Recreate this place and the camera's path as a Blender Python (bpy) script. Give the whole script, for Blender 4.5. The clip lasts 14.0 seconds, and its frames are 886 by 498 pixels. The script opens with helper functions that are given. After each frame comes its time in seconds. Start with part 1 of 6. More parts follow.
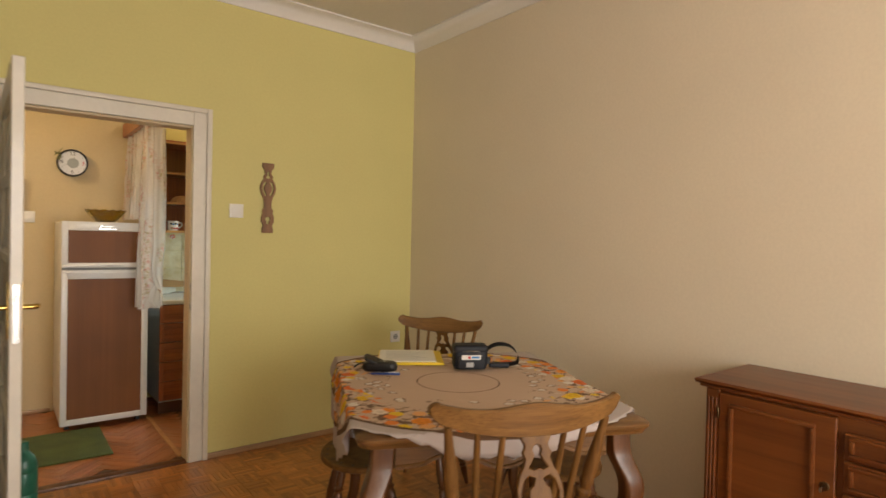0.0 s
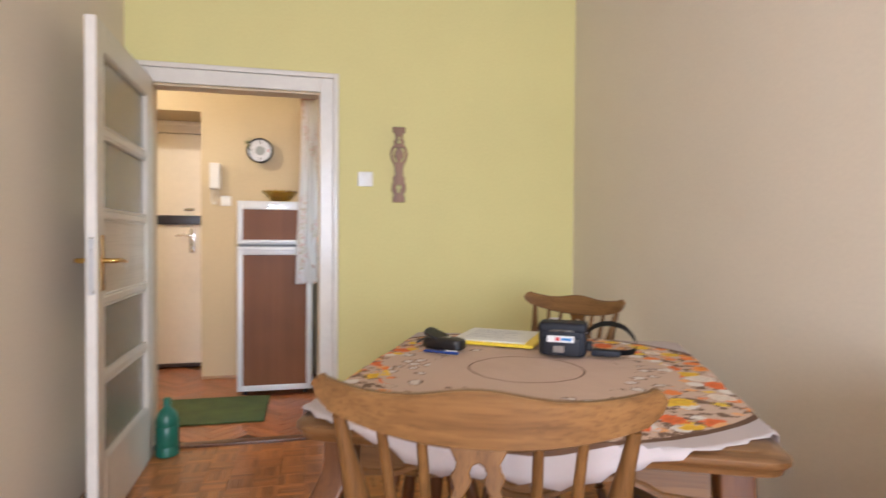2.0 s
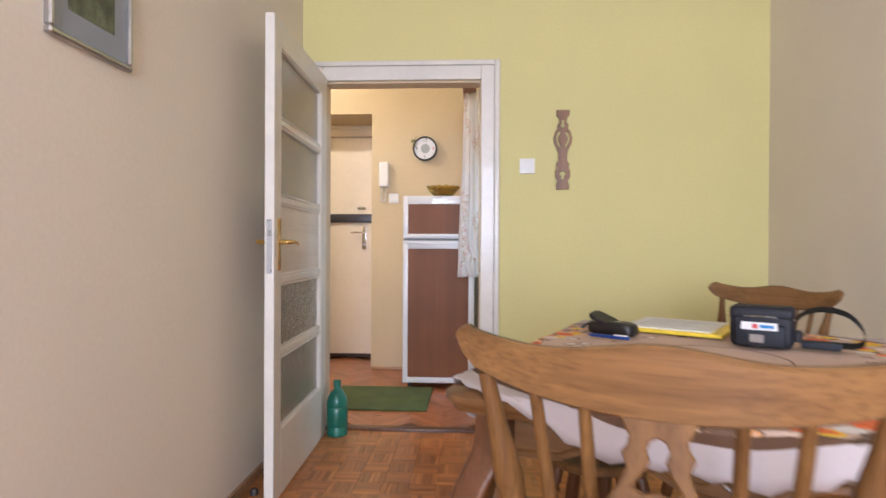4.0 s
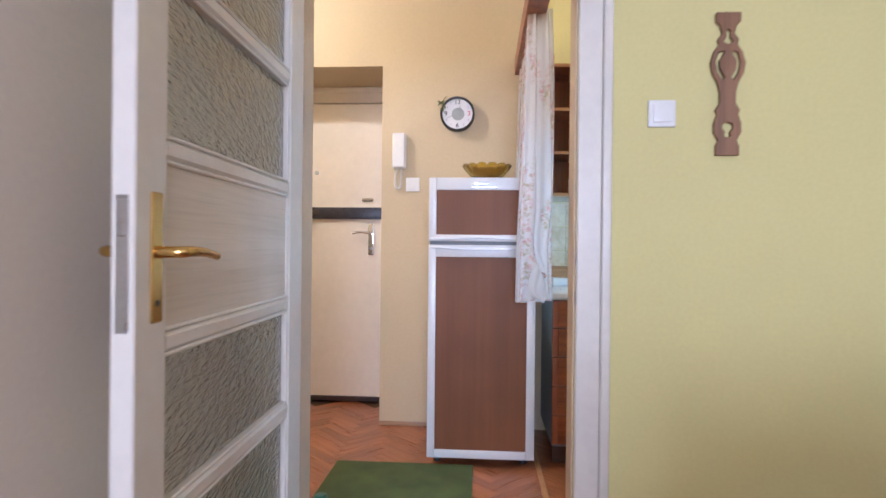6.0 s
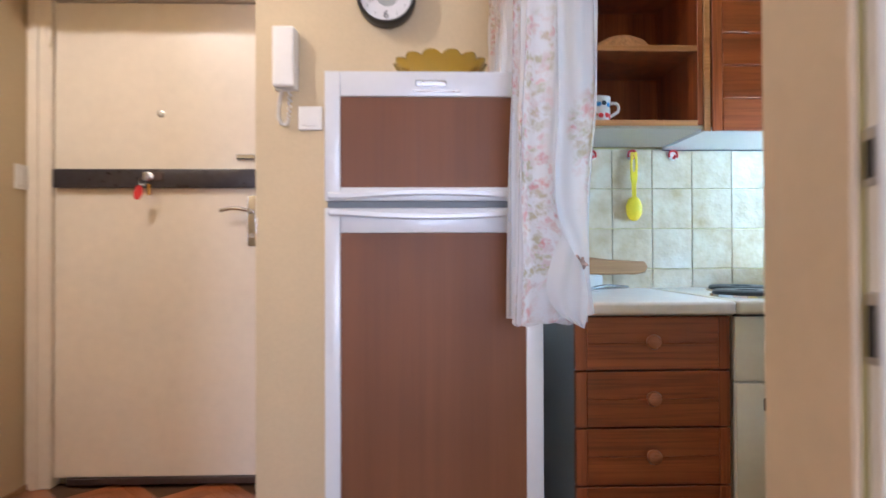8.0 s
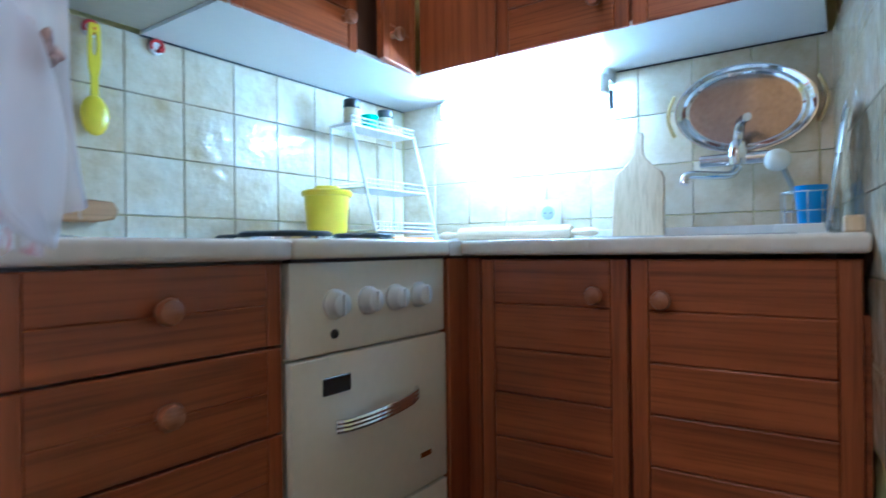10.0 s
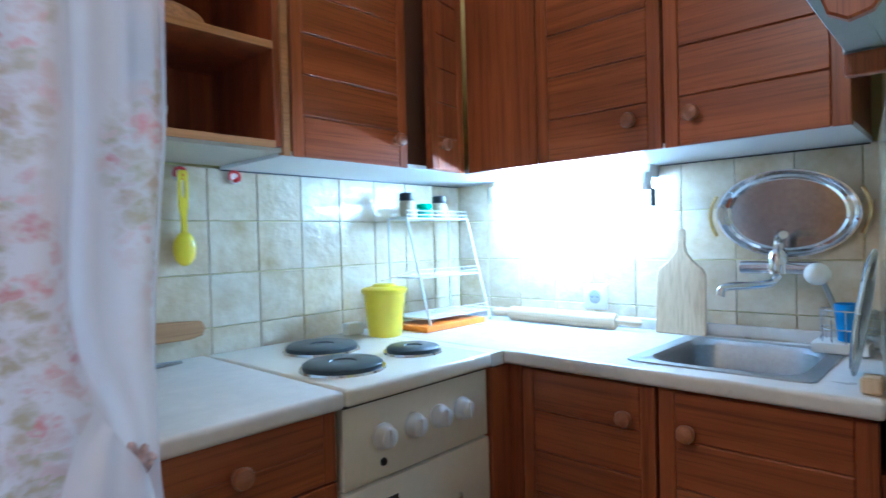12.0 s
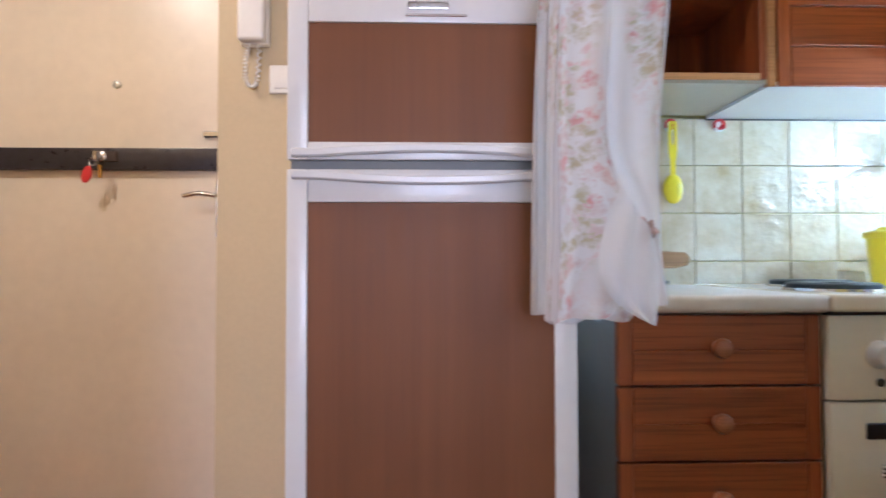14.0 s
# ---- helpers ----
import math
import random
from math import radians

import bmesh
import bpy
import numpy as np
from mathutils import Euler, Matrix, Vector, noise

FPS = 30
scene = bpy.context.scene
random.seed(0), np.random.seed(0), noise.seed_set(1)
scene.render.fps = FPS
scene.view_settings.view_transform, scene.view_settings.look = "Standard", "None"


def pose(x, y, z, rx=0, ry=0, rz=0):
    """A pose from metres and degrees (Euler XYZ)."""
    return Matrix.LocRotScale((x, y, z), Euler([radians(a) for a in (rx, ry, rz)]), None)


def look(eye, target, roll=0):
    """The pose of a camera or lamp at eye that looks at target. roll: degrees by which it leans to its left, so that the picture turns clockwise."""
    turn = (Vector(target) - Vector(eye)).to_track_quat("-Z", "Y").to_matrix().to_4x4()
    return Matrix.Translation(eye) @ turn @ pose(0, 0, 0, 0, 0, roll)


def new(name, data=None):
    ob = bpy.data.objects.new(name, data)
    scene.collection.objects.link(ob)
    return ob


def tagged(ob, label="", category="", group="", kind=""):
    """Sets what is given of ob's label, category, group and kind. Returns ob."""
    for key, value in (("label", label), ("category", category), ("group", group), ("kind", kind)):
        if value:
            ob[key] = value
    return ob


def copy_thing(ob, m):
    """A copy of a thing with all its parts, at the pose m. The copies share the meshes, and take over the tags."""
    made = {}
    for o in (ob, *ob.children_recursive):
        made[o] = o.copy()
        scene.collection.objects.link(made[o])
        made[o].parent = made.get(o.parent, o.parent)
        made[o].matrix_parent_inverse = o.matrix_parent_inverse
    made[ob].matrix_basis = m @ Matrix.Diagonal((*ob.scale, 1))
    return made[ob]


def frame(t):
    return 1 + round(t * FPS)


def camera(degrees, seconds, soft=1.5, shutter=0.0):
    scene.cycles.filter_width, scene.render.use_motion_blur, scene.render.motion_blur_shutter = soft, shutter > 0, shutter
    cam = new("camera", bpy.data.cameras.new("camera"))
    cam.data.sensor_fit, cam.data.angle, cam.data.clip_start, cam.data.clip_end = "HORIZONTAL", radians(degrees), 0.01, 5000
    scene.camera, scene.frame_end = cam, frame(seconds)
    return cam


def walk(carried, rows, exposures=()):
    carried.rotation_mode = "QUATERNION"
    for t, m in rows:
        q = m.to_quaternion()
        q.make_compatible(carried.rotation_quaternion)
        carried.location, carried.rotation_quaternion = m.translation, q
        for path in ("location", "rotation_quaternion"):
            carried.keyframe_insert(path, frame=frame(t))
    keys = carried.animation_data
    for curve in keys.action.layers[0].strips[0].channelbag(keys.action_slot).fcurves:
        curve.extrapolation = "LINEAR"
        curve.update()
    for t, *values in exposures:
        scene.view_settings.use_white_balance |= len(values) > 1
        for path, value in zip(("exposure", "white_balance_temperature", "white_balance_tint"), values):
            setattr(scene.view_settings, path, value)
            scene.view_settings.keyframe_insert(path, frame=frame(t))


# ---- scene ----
cam = camera(75.1, 14.0, 1.5, 0.5)
PATH = [
    (0, (0.692, -3.815, 1.438), (1.923, -2.239, 1.406), 1.3),
    (0.5, (0.986, -3.783, 1.448), (2.202, -2.195, 1.413), 1.3),
    (1, (1.299, -3.734, 1.425), (2.442, -2.094, 1.393), 1.3),
    (1.5, (1.507, -3.659, 1.339), (2.397, -1.868, 1.313), 0.8),
    (2, (1.606, -3.594, 1.234), (2.059, -1.647, 1.197), 0.4),
    (2.5, (1.651, -3.609, 1.102), (1.86, -1.62, 1.088), 0.7),
    (3, (1.65, -3.613, 1.058), (1.783, -1.617, 1.051), 0.7),
    (3.5, (1.657, -3.595, 1.074), (1.683, -1.595, 1.061), 0.6),
    (4, (1.638, -3.458, 1.12), (1.527, -1.461, 1.109), 0.3),
    (4.2, (1.586, -3.337, 1.133), (1.456, -1.341, 1.12), 0.5),
    (6.3, (1.315, -1.732, 1.153), (1.176, 0.262, 1.147), 0.6),
    (6.5, (1.289, -1.578, 1.178), (1.183, 0.418, 1.163), 0.4),
    (7, (1.312, -1.154, 1.130), (1.245, 0.844, 1.129), 0.5),
    (7.5, (1.341, -0.776, 1.076), (1.323, 1.224, 1.098), -0.1),
    (8, (1.334, -0.434, 1.039), (1.389, 1.565, 1.06), -0.2),
    (8.4, (1.337, -0.213, 0.982), (1.66, 1.761, 0.999), -0.2),
    (8.5, (1.33, -0.181, 0.963), (1.747, 1.775, 0.978), -0.3),
    (9, (1.363, 0.079, 0.845), (2.396, 1.791, 0.892), -0.2),
    (9.2, (1.395, 0.144, 0.815), (2.609, 1.733, 0.857), -0.2),
    (11.3, (1.524, 0.32, 1.178), (3.322, 1.196, 1.139), -1.6),
    (11.5, (1.495, 0.268, 1.208), (3.191, 1.326, 1.163), -1.6),
    (12, (1.444, 0.13, 1.213), (2.909, 1.491, 1.183), -1.5),
    (12.5, (1.392, 0.011, 1.153), (2.577, 1.622, 1.157), -1.6),
    (13, (1.355, -0.091, 1.056), (2.131, 1.753, 1.092), -1.8),
    (13.2, (1.356, -0.098, 1.031), (1.914, 1.823, 1.071), -1.3),
    (13.5, (1.355, -0.105, 0.993), (1.689, 1.867, 1.038), -0.6),
    (14, (1.34, -0.067, 0.975), (1.399, 1.931, 1.031), -0.1),
]
walk(cam, [(t, look(eye, target, roll)) for t, eye, target, roll in PATH], [(0, -0.63, 6800, 8), (0.6, -0.39, 6300, 8), (1.2, -0.12, 5700, 10), (1.6, -0.1, 5450, 10), (2.0, 0.0, 5250, 12), (4.2, 0.05, 5050, 14), (6.3, 0.04, 4620, 18), (7.0, -0.06, 4600, 18), (7.5, -0.06, 4720, 20), (8.0, 0.0, 4850, 19), (8.5, -0.12, 4750, 17), (9.0, -0.22, 4500, 15), (11.3, -0.72, 4200, 12), (12.0, -0.58, 4400, 15), (12.5, -0.47, 4650, 18), (13.0, -0.5, 4800, 21), (13.5, -0.28, 4950, 21), (14, -0.14, 5000, 21)])
WINDOW_W, HALL_W, KITCHEN_W, TUBE_S = 215.0, 70.0, 13.0, 375.0

# ---- world, daylight and lamps ----
world = bpy.data.worlds.new("world")
scene.world = world
world.use_nodes = True
wn = world.node_tree.nodes
sky = wn.new("ShaderNodeTexSky")
sky.sky_type, sky.sun_disc = "NISHITA", False
sky.sun_elevation, sky.sun_rotation = radians(48), radians(200)
wn["Background"].inputs["Strength"].default_value = 0.12
world.node_tree.links.new(sky.outputs[0], wn["Background"].inputs["Color"])

sun = new("sun", bpy.data.lights.new("sun", "SUN"))
sun.data.energy, sun.data.angle, sun.data.color = 2.5, radians(0.5), (1, 0.95, 0.87)
sun.matrix_world = look((2, 6, 9), (2, 0, 0))

# daylight through the window behind the walker
win_light = new("window_daylight", bpy.data.lights.new("window_daylight", "AREA"))
win_light.data.shape, win_light.data.size, win_light.data.size_y = "RECTANGLE", 1.75, 1.9
win_light.data.energy, win_light.data.color = WINDOW_W, (1.0, 0.97, 0.95)
win_light.matrix_world = look((1.63, -6.98, 1.60), (2.6, 0, 1.5))

hall_lamp = new("hall_bulb", bpy.data.lights.new("hall_bulb", "POINT"))
hall_lamp.data.energy, hall_lamp.data.color, hall_lamp.data.shadow_soft_size = HALL_W, (1.0, 0.80, 0.53), 0.035
hall_lamp.location = (-0.22, 0.64, 2.84)
kitchen_lamp = new("kitchen_bulb", bpy.data.lights.new("kitchen_bulb", "POINT"))
kitchen_lamp.data.energy, kitchen_lamp.data.color, kitchen_lamp.data.shadow_soft_size = KITCHEN_W, (1.0, 0.80, 0.52), 0.05
kitchen_lamp.location = (2.20, 0.95, 2.84)


# ---- small builders ----
def inv_of(ob):
    m = Matrix.Identity(4)
    while ob:
        m = ob.matrix_basis @ m
        ob = ob.parent
    return m.inverted()


def part(name, bm, material, parent, label="", smooth=False, kind=""):
    """One mesh from world coordinates under a thing or part."""
    bmesh.ops.recalc_face_normals(bm, faces=bm.faces[:])
    if parent:
        bm.transform(inv_of(parent))
    me = bpy.data.meshes.new(name)
    bm.to_mesh(me)
    bm.free()
    me.materials.append(material)
    if smooth:
        me.shade_smooth()
        me.set_sharp_from_angle(angle=radians(40))
    ob = new(name, me)
    ob.parent = parent
    return tagged(ob, label, "", "", kind)


def thing(name, at, label, category, group="", kind=""):
    ob = new(name)
    ob.empty_display_size = 0.1
    ob.matrix_basis = at if isinstance(at, Matrix) else pose(*at)
    return tagged(ob, label, category, group, kind)


def solid(name, bm, material, label, category, group="", kind="", smooth=False):
    """A thing that is one mesh, standing at its own foot."""
    lo = [min(v.co[i] for v in bm.verts) for i in range(3)]
    hi = [max(v.co[i] for v in bm.verts) for i in range(3)]
    foot = Matrix.Translation(((lo[0] + hi[0]) / 2, (lo[1] + hi[1]) / 2, lo[2]))
    bm.transform(foot.inverted())
    ob = part(name, bm, material, None, "", smooth)
    ob.matrix_basis = foot
    return tagged(ob, label, category, group, kind)


def box(bm, a, b, bev=0.0, seg=1):
    lo = Vector([min(p, q) for p, q in zip(a, b)])
    hi = Vector([max(p, q) for p, q in zip(a, b)])
    m = Matrix.LocRotScale((lo + hi) / 2, None, hi - lo)
    vs = bmesh.ops.create_cube(bm, size=1, matrix=m)["verts"]
    if bev:
        es = list({e for v in vs for e in v.link_edges})
        bmesh.ops.bevel(bm, geom=es, offset=bev, segments=seg, affect="EDGES", profile=0.6)
    return bm


def bx(a, b, bev=0.0, seg=1):
    return box(bmesh.new(), a, b, bev, seg)


def lathe(bm, prof, seg=24, m=Matrix.Identity(4), wave=None):
    """Turn a profile of (radius, height) round z; caps close it where the radius is not nought."""
    rings = []
    for r, z in prof:
        ring = []
        for i in range(seg):
            a = 2 * math.pi * i / seg
            rr = r * (wave(a, z) if wave else 1)
            ring.append(bm.verts.new(m @ Vector((rr * math.cos(a), rr * math.sin(a), z))))
        rings.append(ring)
    for p, q in zip(rings, rings[1:]):
        for i in range(seg):
            bm.faces.new((p[i], p[(i + 1) % seg], q[(i + 1) % seg], q[i]))
    bm.faces.new(rings[0][::-1])
    bm.faces.new(rings[-1])
    return bm


def between(p, q):
    """Pose with z from p towards q."""
    d = Vector(q) - Vector(p)
    return Matrix.Translation(p) @ d.to_track_quat("Z", "Y").to_matrix().to_4x4(), d.length


def turned(bm, p, q, prof, seg=12):
    """A turned bar from p to q; profile as (share of the length, radius)."""
    m, n = between(p, q)
    return lathe(bm, [(r, s * n) for s, r in prof], seg, m)


def tube(bm, pts, r, seg=8):
    """A round bar along a path."""
    pts = [Vector(p) for p in pts]
    rings, side = [], None
    for i, p in enumerate(pts):
        d = (pts[min(i + 1, len(pts) - 1)] - pts[max(i - 1, 0)]).normalized()
        if side is None:
            side = d.orthogonal().normalized()
        side = (side - d * side.dot(d)).normalized()
        up = d.cross(side)
        rad = r[i] if isinstance(r, (list, tuple)) else r
        rings.append([bm.verts.new(p + rad * (math.cos(2 * math.pi * k / seg) * side + math.sin(2 * math.pi * k / seg) * up)) for k in range(seg)])
    for a, b in zip(rings, rings[1:]):
        for k in range(seg):
            bm.faces.new((a[k], a[(k + 1) % seg], b[(k + 1) % seg], b[k]))
    bm.faces.new(rings[0][::-1])
    bm.faces.new(rings[-1])
    return bm


def plate(outer, holes, thick, m, bev=0.0):
    """A flat board with cut-outs: outlines in x and z, thickness along y, posed by m."""
    bm = bmesh.new()
    es = []
    for loop in [outer, *holes]:
        vs = [bm.verts.new((x, 0, z)) for x, z in loop]
        es += [bm.edges.new((vs[i], vs[(i + 1) % len(vs)])) for i in range(len(vs))]
    bmesh.ops.triangle_fill(bm, edges=es, use_beauty=True)
    got = bmesh.ops.extrude_face_region(bm, geom=bm.faces[:])
    bmesh.ops.translate(bm, vec=(0, thick, 0), verts=[v for v in got["geom"] if isinstance(v, bmesh.types.BMVert)])
    bmesh.ops.recalc_face_normals(bm, faces=bm.faces[:])
    if bev:
        sharp = [e for e in bm.edges if len(e.link_faces) == 2 and e.calc_face_angle(0) > 0.9]
        bmesh.ops.bevel(bm, geom=sharp, offset=bev, segments=1, affect="EDGES")
    bm.transform(m)
    return bm


def mirror(half):
    """Close an outline given as its right half from top to bottom."""
    return half + [(-x, z) for x, z in reversed(half) if abs(x) > 1e-6]


def ring(cx, cz, rx, rz, n=16):
    return [(cx + rx * math.cos(2 * math.pi * i / n), cz + rz * math.sin(2 * math.pi * i / n)) for i in range(n)]


def smooth_line(pts, n=6):
    """Catmull-Rom through points of any dimension."""
    out = []
    p = [Vector(q) for q in pts]
    p = [2 * p[0] - p[1], *p, 2 * p[-1] - p[-2]]
    for i in range(1, len(p) - 2):
        for k in range(n):
            t = k / n
            out.append(0.5 * ((2 * p[i]) + (p[i + 1] - p[i - 1]) * t + (2 * p[i - 1] - 5 * p[i] + 4 * p[i + 1] - p[i + 2]) * t * t
                              + (3 * p[i] - p[i - 1] - 3 * p[i + 1] + p[i + 2]) * t ** 3))
    return out + [p[-2]]


# ---- materials ----
def nodes_of(name):
    m = bpy.data.materials.new(name)
    m.use_nodes = True
    return m, m.node_tree.nodes, m.node_tree.links, m.node_tree.nodes["Principled BSDF"]


def noise_node(n, l, scale, detail=4, stretch=(1, 1, 1), rough=0.55, per_object=False, island=False):
    tc, mp, tx = n.new("ShaderNodeTexCoord"), n.new("ShaderNodeMapping"), n.new("ShaderNodeTexNoise")
    mp.inputs["Scale"].default_value = stretch
    l.new(tc.outputs["Object"], mp.inputs["Vector"])
    if per_object or island:
        src = n.new("ShaderNodeObjectInfo").outputs["Random"] if per_object else n.new("ShaderNodeNewGeometry").outputs["Random Per Island"]
        mul = n.new("ShaderNodeMath")
        mul.operation, mul.inputs[1].default_value = "MULTIPLY", 37.0
        l.new(src, mul.inputs[0])
        l.new(mul.outputs[0], mp.inputs["Location"])
    l.new(mp.outputs[0], tx.inputs["Vector"])
    tx.inputs["Scale"].default_value, tx.inputs["Detail"].default_value, tx.inputs["Roughness"].default_value = scale, detail, rough
    return tx


def ramp_node(n, l, fac, stops):
    r = n.new("ShaderNodeValToRGB")
    while len(r.color_ramp.elements) < len(stops):
        r.color_ramp.elements.new(0.5)
    for e, (at, c) in zip(r.color_ramp.elements, stops):
        e.position, e.color = at, (*c, 1)
    l.new(fac, r.inputs[0])
    return r


def mixed(n, l, fac, a, b, how="MIX"):
    mx = n.new("ShaderNodeMix")
    mx.data_type, mx.blend_type = "RGBA", how
    for sock, v in ((mx.inputs[0], fac), (mx.inputs[6], a), (mx.inputs[7], b)):
        if isinstance(v, (int, float)):
            sock.default_value = v
        elif isinstance(v, tuple):
            sock.default_value = (*v, 1)
        else:
            l.new(v, sock)
    return mx.outputs[2]


def bump(n, l, bsdf, height, strength, dist=0.002):
    b = n.new("ShaderNodeBump")
    b.inputs["Strength"].default_value, b.inputs["Distance"].default_value = strength, dist
    l.new(height, b.inputs["Height"])
    l.new(b.outputs[0], bsdf.inputs["Normal"])


def tint(c, k):
    return tuple(min(1, v * k) for v in c)


def paint(name, c, rough=0.6, metal=0.0, var=0.08, big=1.3, small=45, relief=0.15, coat=0.0):
    """A painted, plastered or plain surface with broad stains and fine grain."""
    m, n, l, b = nodes_of(name)
    a, f = noise_node(n, l, big, 3), noise_node(n, l, small, 4)
    base = ramp_node(n, l, a.outputs[0], [(0.3, tint(c, 1 - var)), (0.7, tint(c, 1 + var * 0.6))]).outputs[0]
    fine = ramp_node(n, l, f.outputs[0], [(0.3, (1 - var, 1 - var, 1 - var)), (0.7, (1, 1, 1))]).outputs[0]
    l.new(mixed(n, l, 1.0, base, fine, "MULTIPLY"), b.inputs["Base Color"])
    rr = n.new("ShaderNodeMapRange")
    rr.inputs["To Min"].default_value, rr.inputs["To Max"].default_value = max(0.02, rough - 0.08), min(1, rough + 0.08)
    l.new(a.outputs[0], rr.inputs["Value"])
    l.new(rr.outputs[0], b.inputs["Roughness"])
    b.inputs["Metallic"].default_value, b.inputs["Coat Weight"].default_value = metal, coat
    if relief:
        bump(n, l, b, f.outputs[0], relief)
    return m


def wood(name, dark, light, along="z", rough=0.38, scale=9, per="", coat=0.15, ring_scale=1.0, vary=0.22, fine_mix=0.55, spec=0.5):
    """Wood with grain running along one axis; per: 'object' or 'island' to vary piece by piece."""
    m, n, l, b = nodes_of(name)
    st = {"x": (0.025, 1, 1), "y": (1, 0.025, 1), "z": (1, 1, 0.025)}[along]
    po, il = per == "object", per == "island"
    g = noise_node(n, l, scale * 3 * ring_scale, 6, st, 0.6, po, il)
    f = noise_node(n, l, scale * 26, 4, st, 0.6, po, il)
    big = noise_node(n, l, 2.2, 2, (1, 1, 1), 0.5, po, il)
    col = ramp_node(n, l, g.outputs[0], [(0.30, dark), (0.5, tuple((p + q) / 2 for p, q in zip(dark, light))), (0.68, light)]).outputs[0]
    fine = ramp_node(n, l, f.outputs[0], [(0.36, (0.62, 0.58, 0.55)), (0.52, (1, 1, 1))]).outputs[0]
    col = mixed(n, l, fine_mix, col, mixed(n, l, 1.0, col, fine, "MULTIPLY"))
    soft = ramp_node(n, l, big.outputs[0], [(0.3, (0.84, 0.82, 0.80)), (0.7, (1.06, 1.05, 1.04))]).outputs[0]
    col = mixed(n, l, 1.0, col, soft, "MULTIPLY")
    if per:
        src = n.new("ShaderNodeObjectInfo").outputs["Random"] if po else n.new("ShaderNodeNewGeometry").outputs["Random Per Island"]
        tone = ramp_node(n, l, src, [(0, (1 - vary, 1 - vary * 1.15, 1 - vary * 1.3)), (0.5, (1, 1, 1)), (1, (1 + vary, 1 + vary * 0.9, 1 + vary * 0.7))]).outputs[0]
        col = mixed(n, l, 1.0, col, tone, "MULTIPLY")
    l.new(col, b.inputs["Base Color"])
    rr = n.new("ShaderNodeMapRange")
    rr.inputs["To Min"].default_value, rr.inputs["To Max"].default_value = rough - 0.08, rough + 0.12
    l.new(f.outputs[0], rr.inputs["Value"])
    l.new(rr.outputs[0], b.inputs["Roughness"])
    b.inputs["Coat Weight"].default_value, b.inputs["Coat Roughness"].default_value = coat, 0.25
    b.inputs["Specular IOR Level"].default_value = spec
    bump(n, l, b, f.outputs[0], 0.12, 0.001)
    return m


def metal(name, c, rough=0.2, var=0.06):
    return paint(name, c, rough, 1.0, var, 6, 90, 0.03)


def glow(name, c, strength):
    m, n, l, b = nodes_of(name)
    b.inputs["Base Color"].default_value = (*c, 1)
    b.inputs["Emission Color"].default_value, b.inputs["Emission Strength"].default_value = (*c, 1), strength
    return m


def glass(name, c=(1, 1, 1), rough=0.02, ior=1.45, rip=0.0, rip_scale=60, stretch=(1, 1, 1)):
    m, n, l, b = nodes_of(name)
    b.inputs["Base Color"].default_value = (*c, 1)
    b.inputs["Transmission Weight"].default_value, b.inputs["Roughness"].default_value, b.inputs["IOR"].default_value = 1.0, rough, ior
    if rip:
        bump(n, l, b, noise_node(n, l, rip_scale, 2, stretch).outputs[0], rip, 0.004)
    return m


M_YELLOW = paint("yellow_wall_paint", (0.70, 0.63, 0.265), 0.75, var=0.05, big=0.8, small=70, relief=0.1)
M_BEIGE = paint("beige_wall_paint", (0.77, 0.685, 0.545), 0.78, var=0.05, big=0.8, small=70, relief=0.1)
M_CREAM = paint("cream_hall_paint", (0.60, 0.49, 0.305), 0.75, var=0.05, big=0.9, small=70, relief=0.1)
M_CEIL = paint("ceiling_paint", (0.74, 0.70, 0.64), 0.85, var=0.04, relief=0.1)
M_COVE = paint("cornice_paint", (0.80, 0.77, 0.74), 0.7, var=0.03, relief=0.05)
M_TRIM = paint("old_white_gloss_paint", (0.73, 0.68, 0.59), 0.38, var=0.06, big=3, small=30, relief=0.08, coat=0.2)
M_DOORP = wood("painted_grained_panel", (0.64, 0.57, 0.46), (0.76, 0.70, 0.60), "x", 0.5, 5, coat=0.05, fine_mix=0.25)
M_FROST = glass("hammered_glass", (0.84, 0.83, 0.72), 0.20, 1.4, 1.0, 60, (0.45, 1, 1.3))
M_ENTRY = paint("entrance_door_paint", (0.86, 0.78, 0.66), 0.32, var=0.05, big=2, small=20, relief=0.05, coat=0.2)
M_SLATE = paint("dark_blue_bar", (0.034, 0.030, 0.040), 0.3, var=0.25, big=30, small=120, relief=0.3)
M_SWEEP = paint("dark_brown_plastic", (0.05, 0.03, 0.025), 0.5)
M_BASE = wood("baseboard_wood", (0.30, 0.17, 0.08), (0.48, 0.30, 0.16), "x", 0.4)
M_OAK = wood("honey_oak", (0.130, 0.060, 0.017), (0.275, 0.143, 0.045), "x", 0.44, 8, coat=0.12, fine_mix=0.7, spec=0.3)
M_TABLE = wood("polished_brown_oak", (0.098, 0.044, 0.013), (0.225, 0.112, 0.036), "x", 0.34, 8, coat=0.30, fine_mix=0.8, spec=0.4)
M_OAKZ = wood("honey_oak_upright", (0.105, 0.046, 0.012), (0.21, 0.104, 0.029), "z", 0.50, 8, coat=0.04, fine_mix=0.6, spec=0.2)
M_OAKD = wood("dark_oak", (0.072, 0.025, 0.007), (0.165, 0.064, 0.018), "z", 0.36, 8, coat=0.30, spec=0.35)
M_BUFFET = wood("buffet_veneer", (0.120, 0.034, 0.008), (0.210, 0.068, 0.016), "y", 0.36, 5, coat=0.18, fine_mix=0.4, spec=0.35)
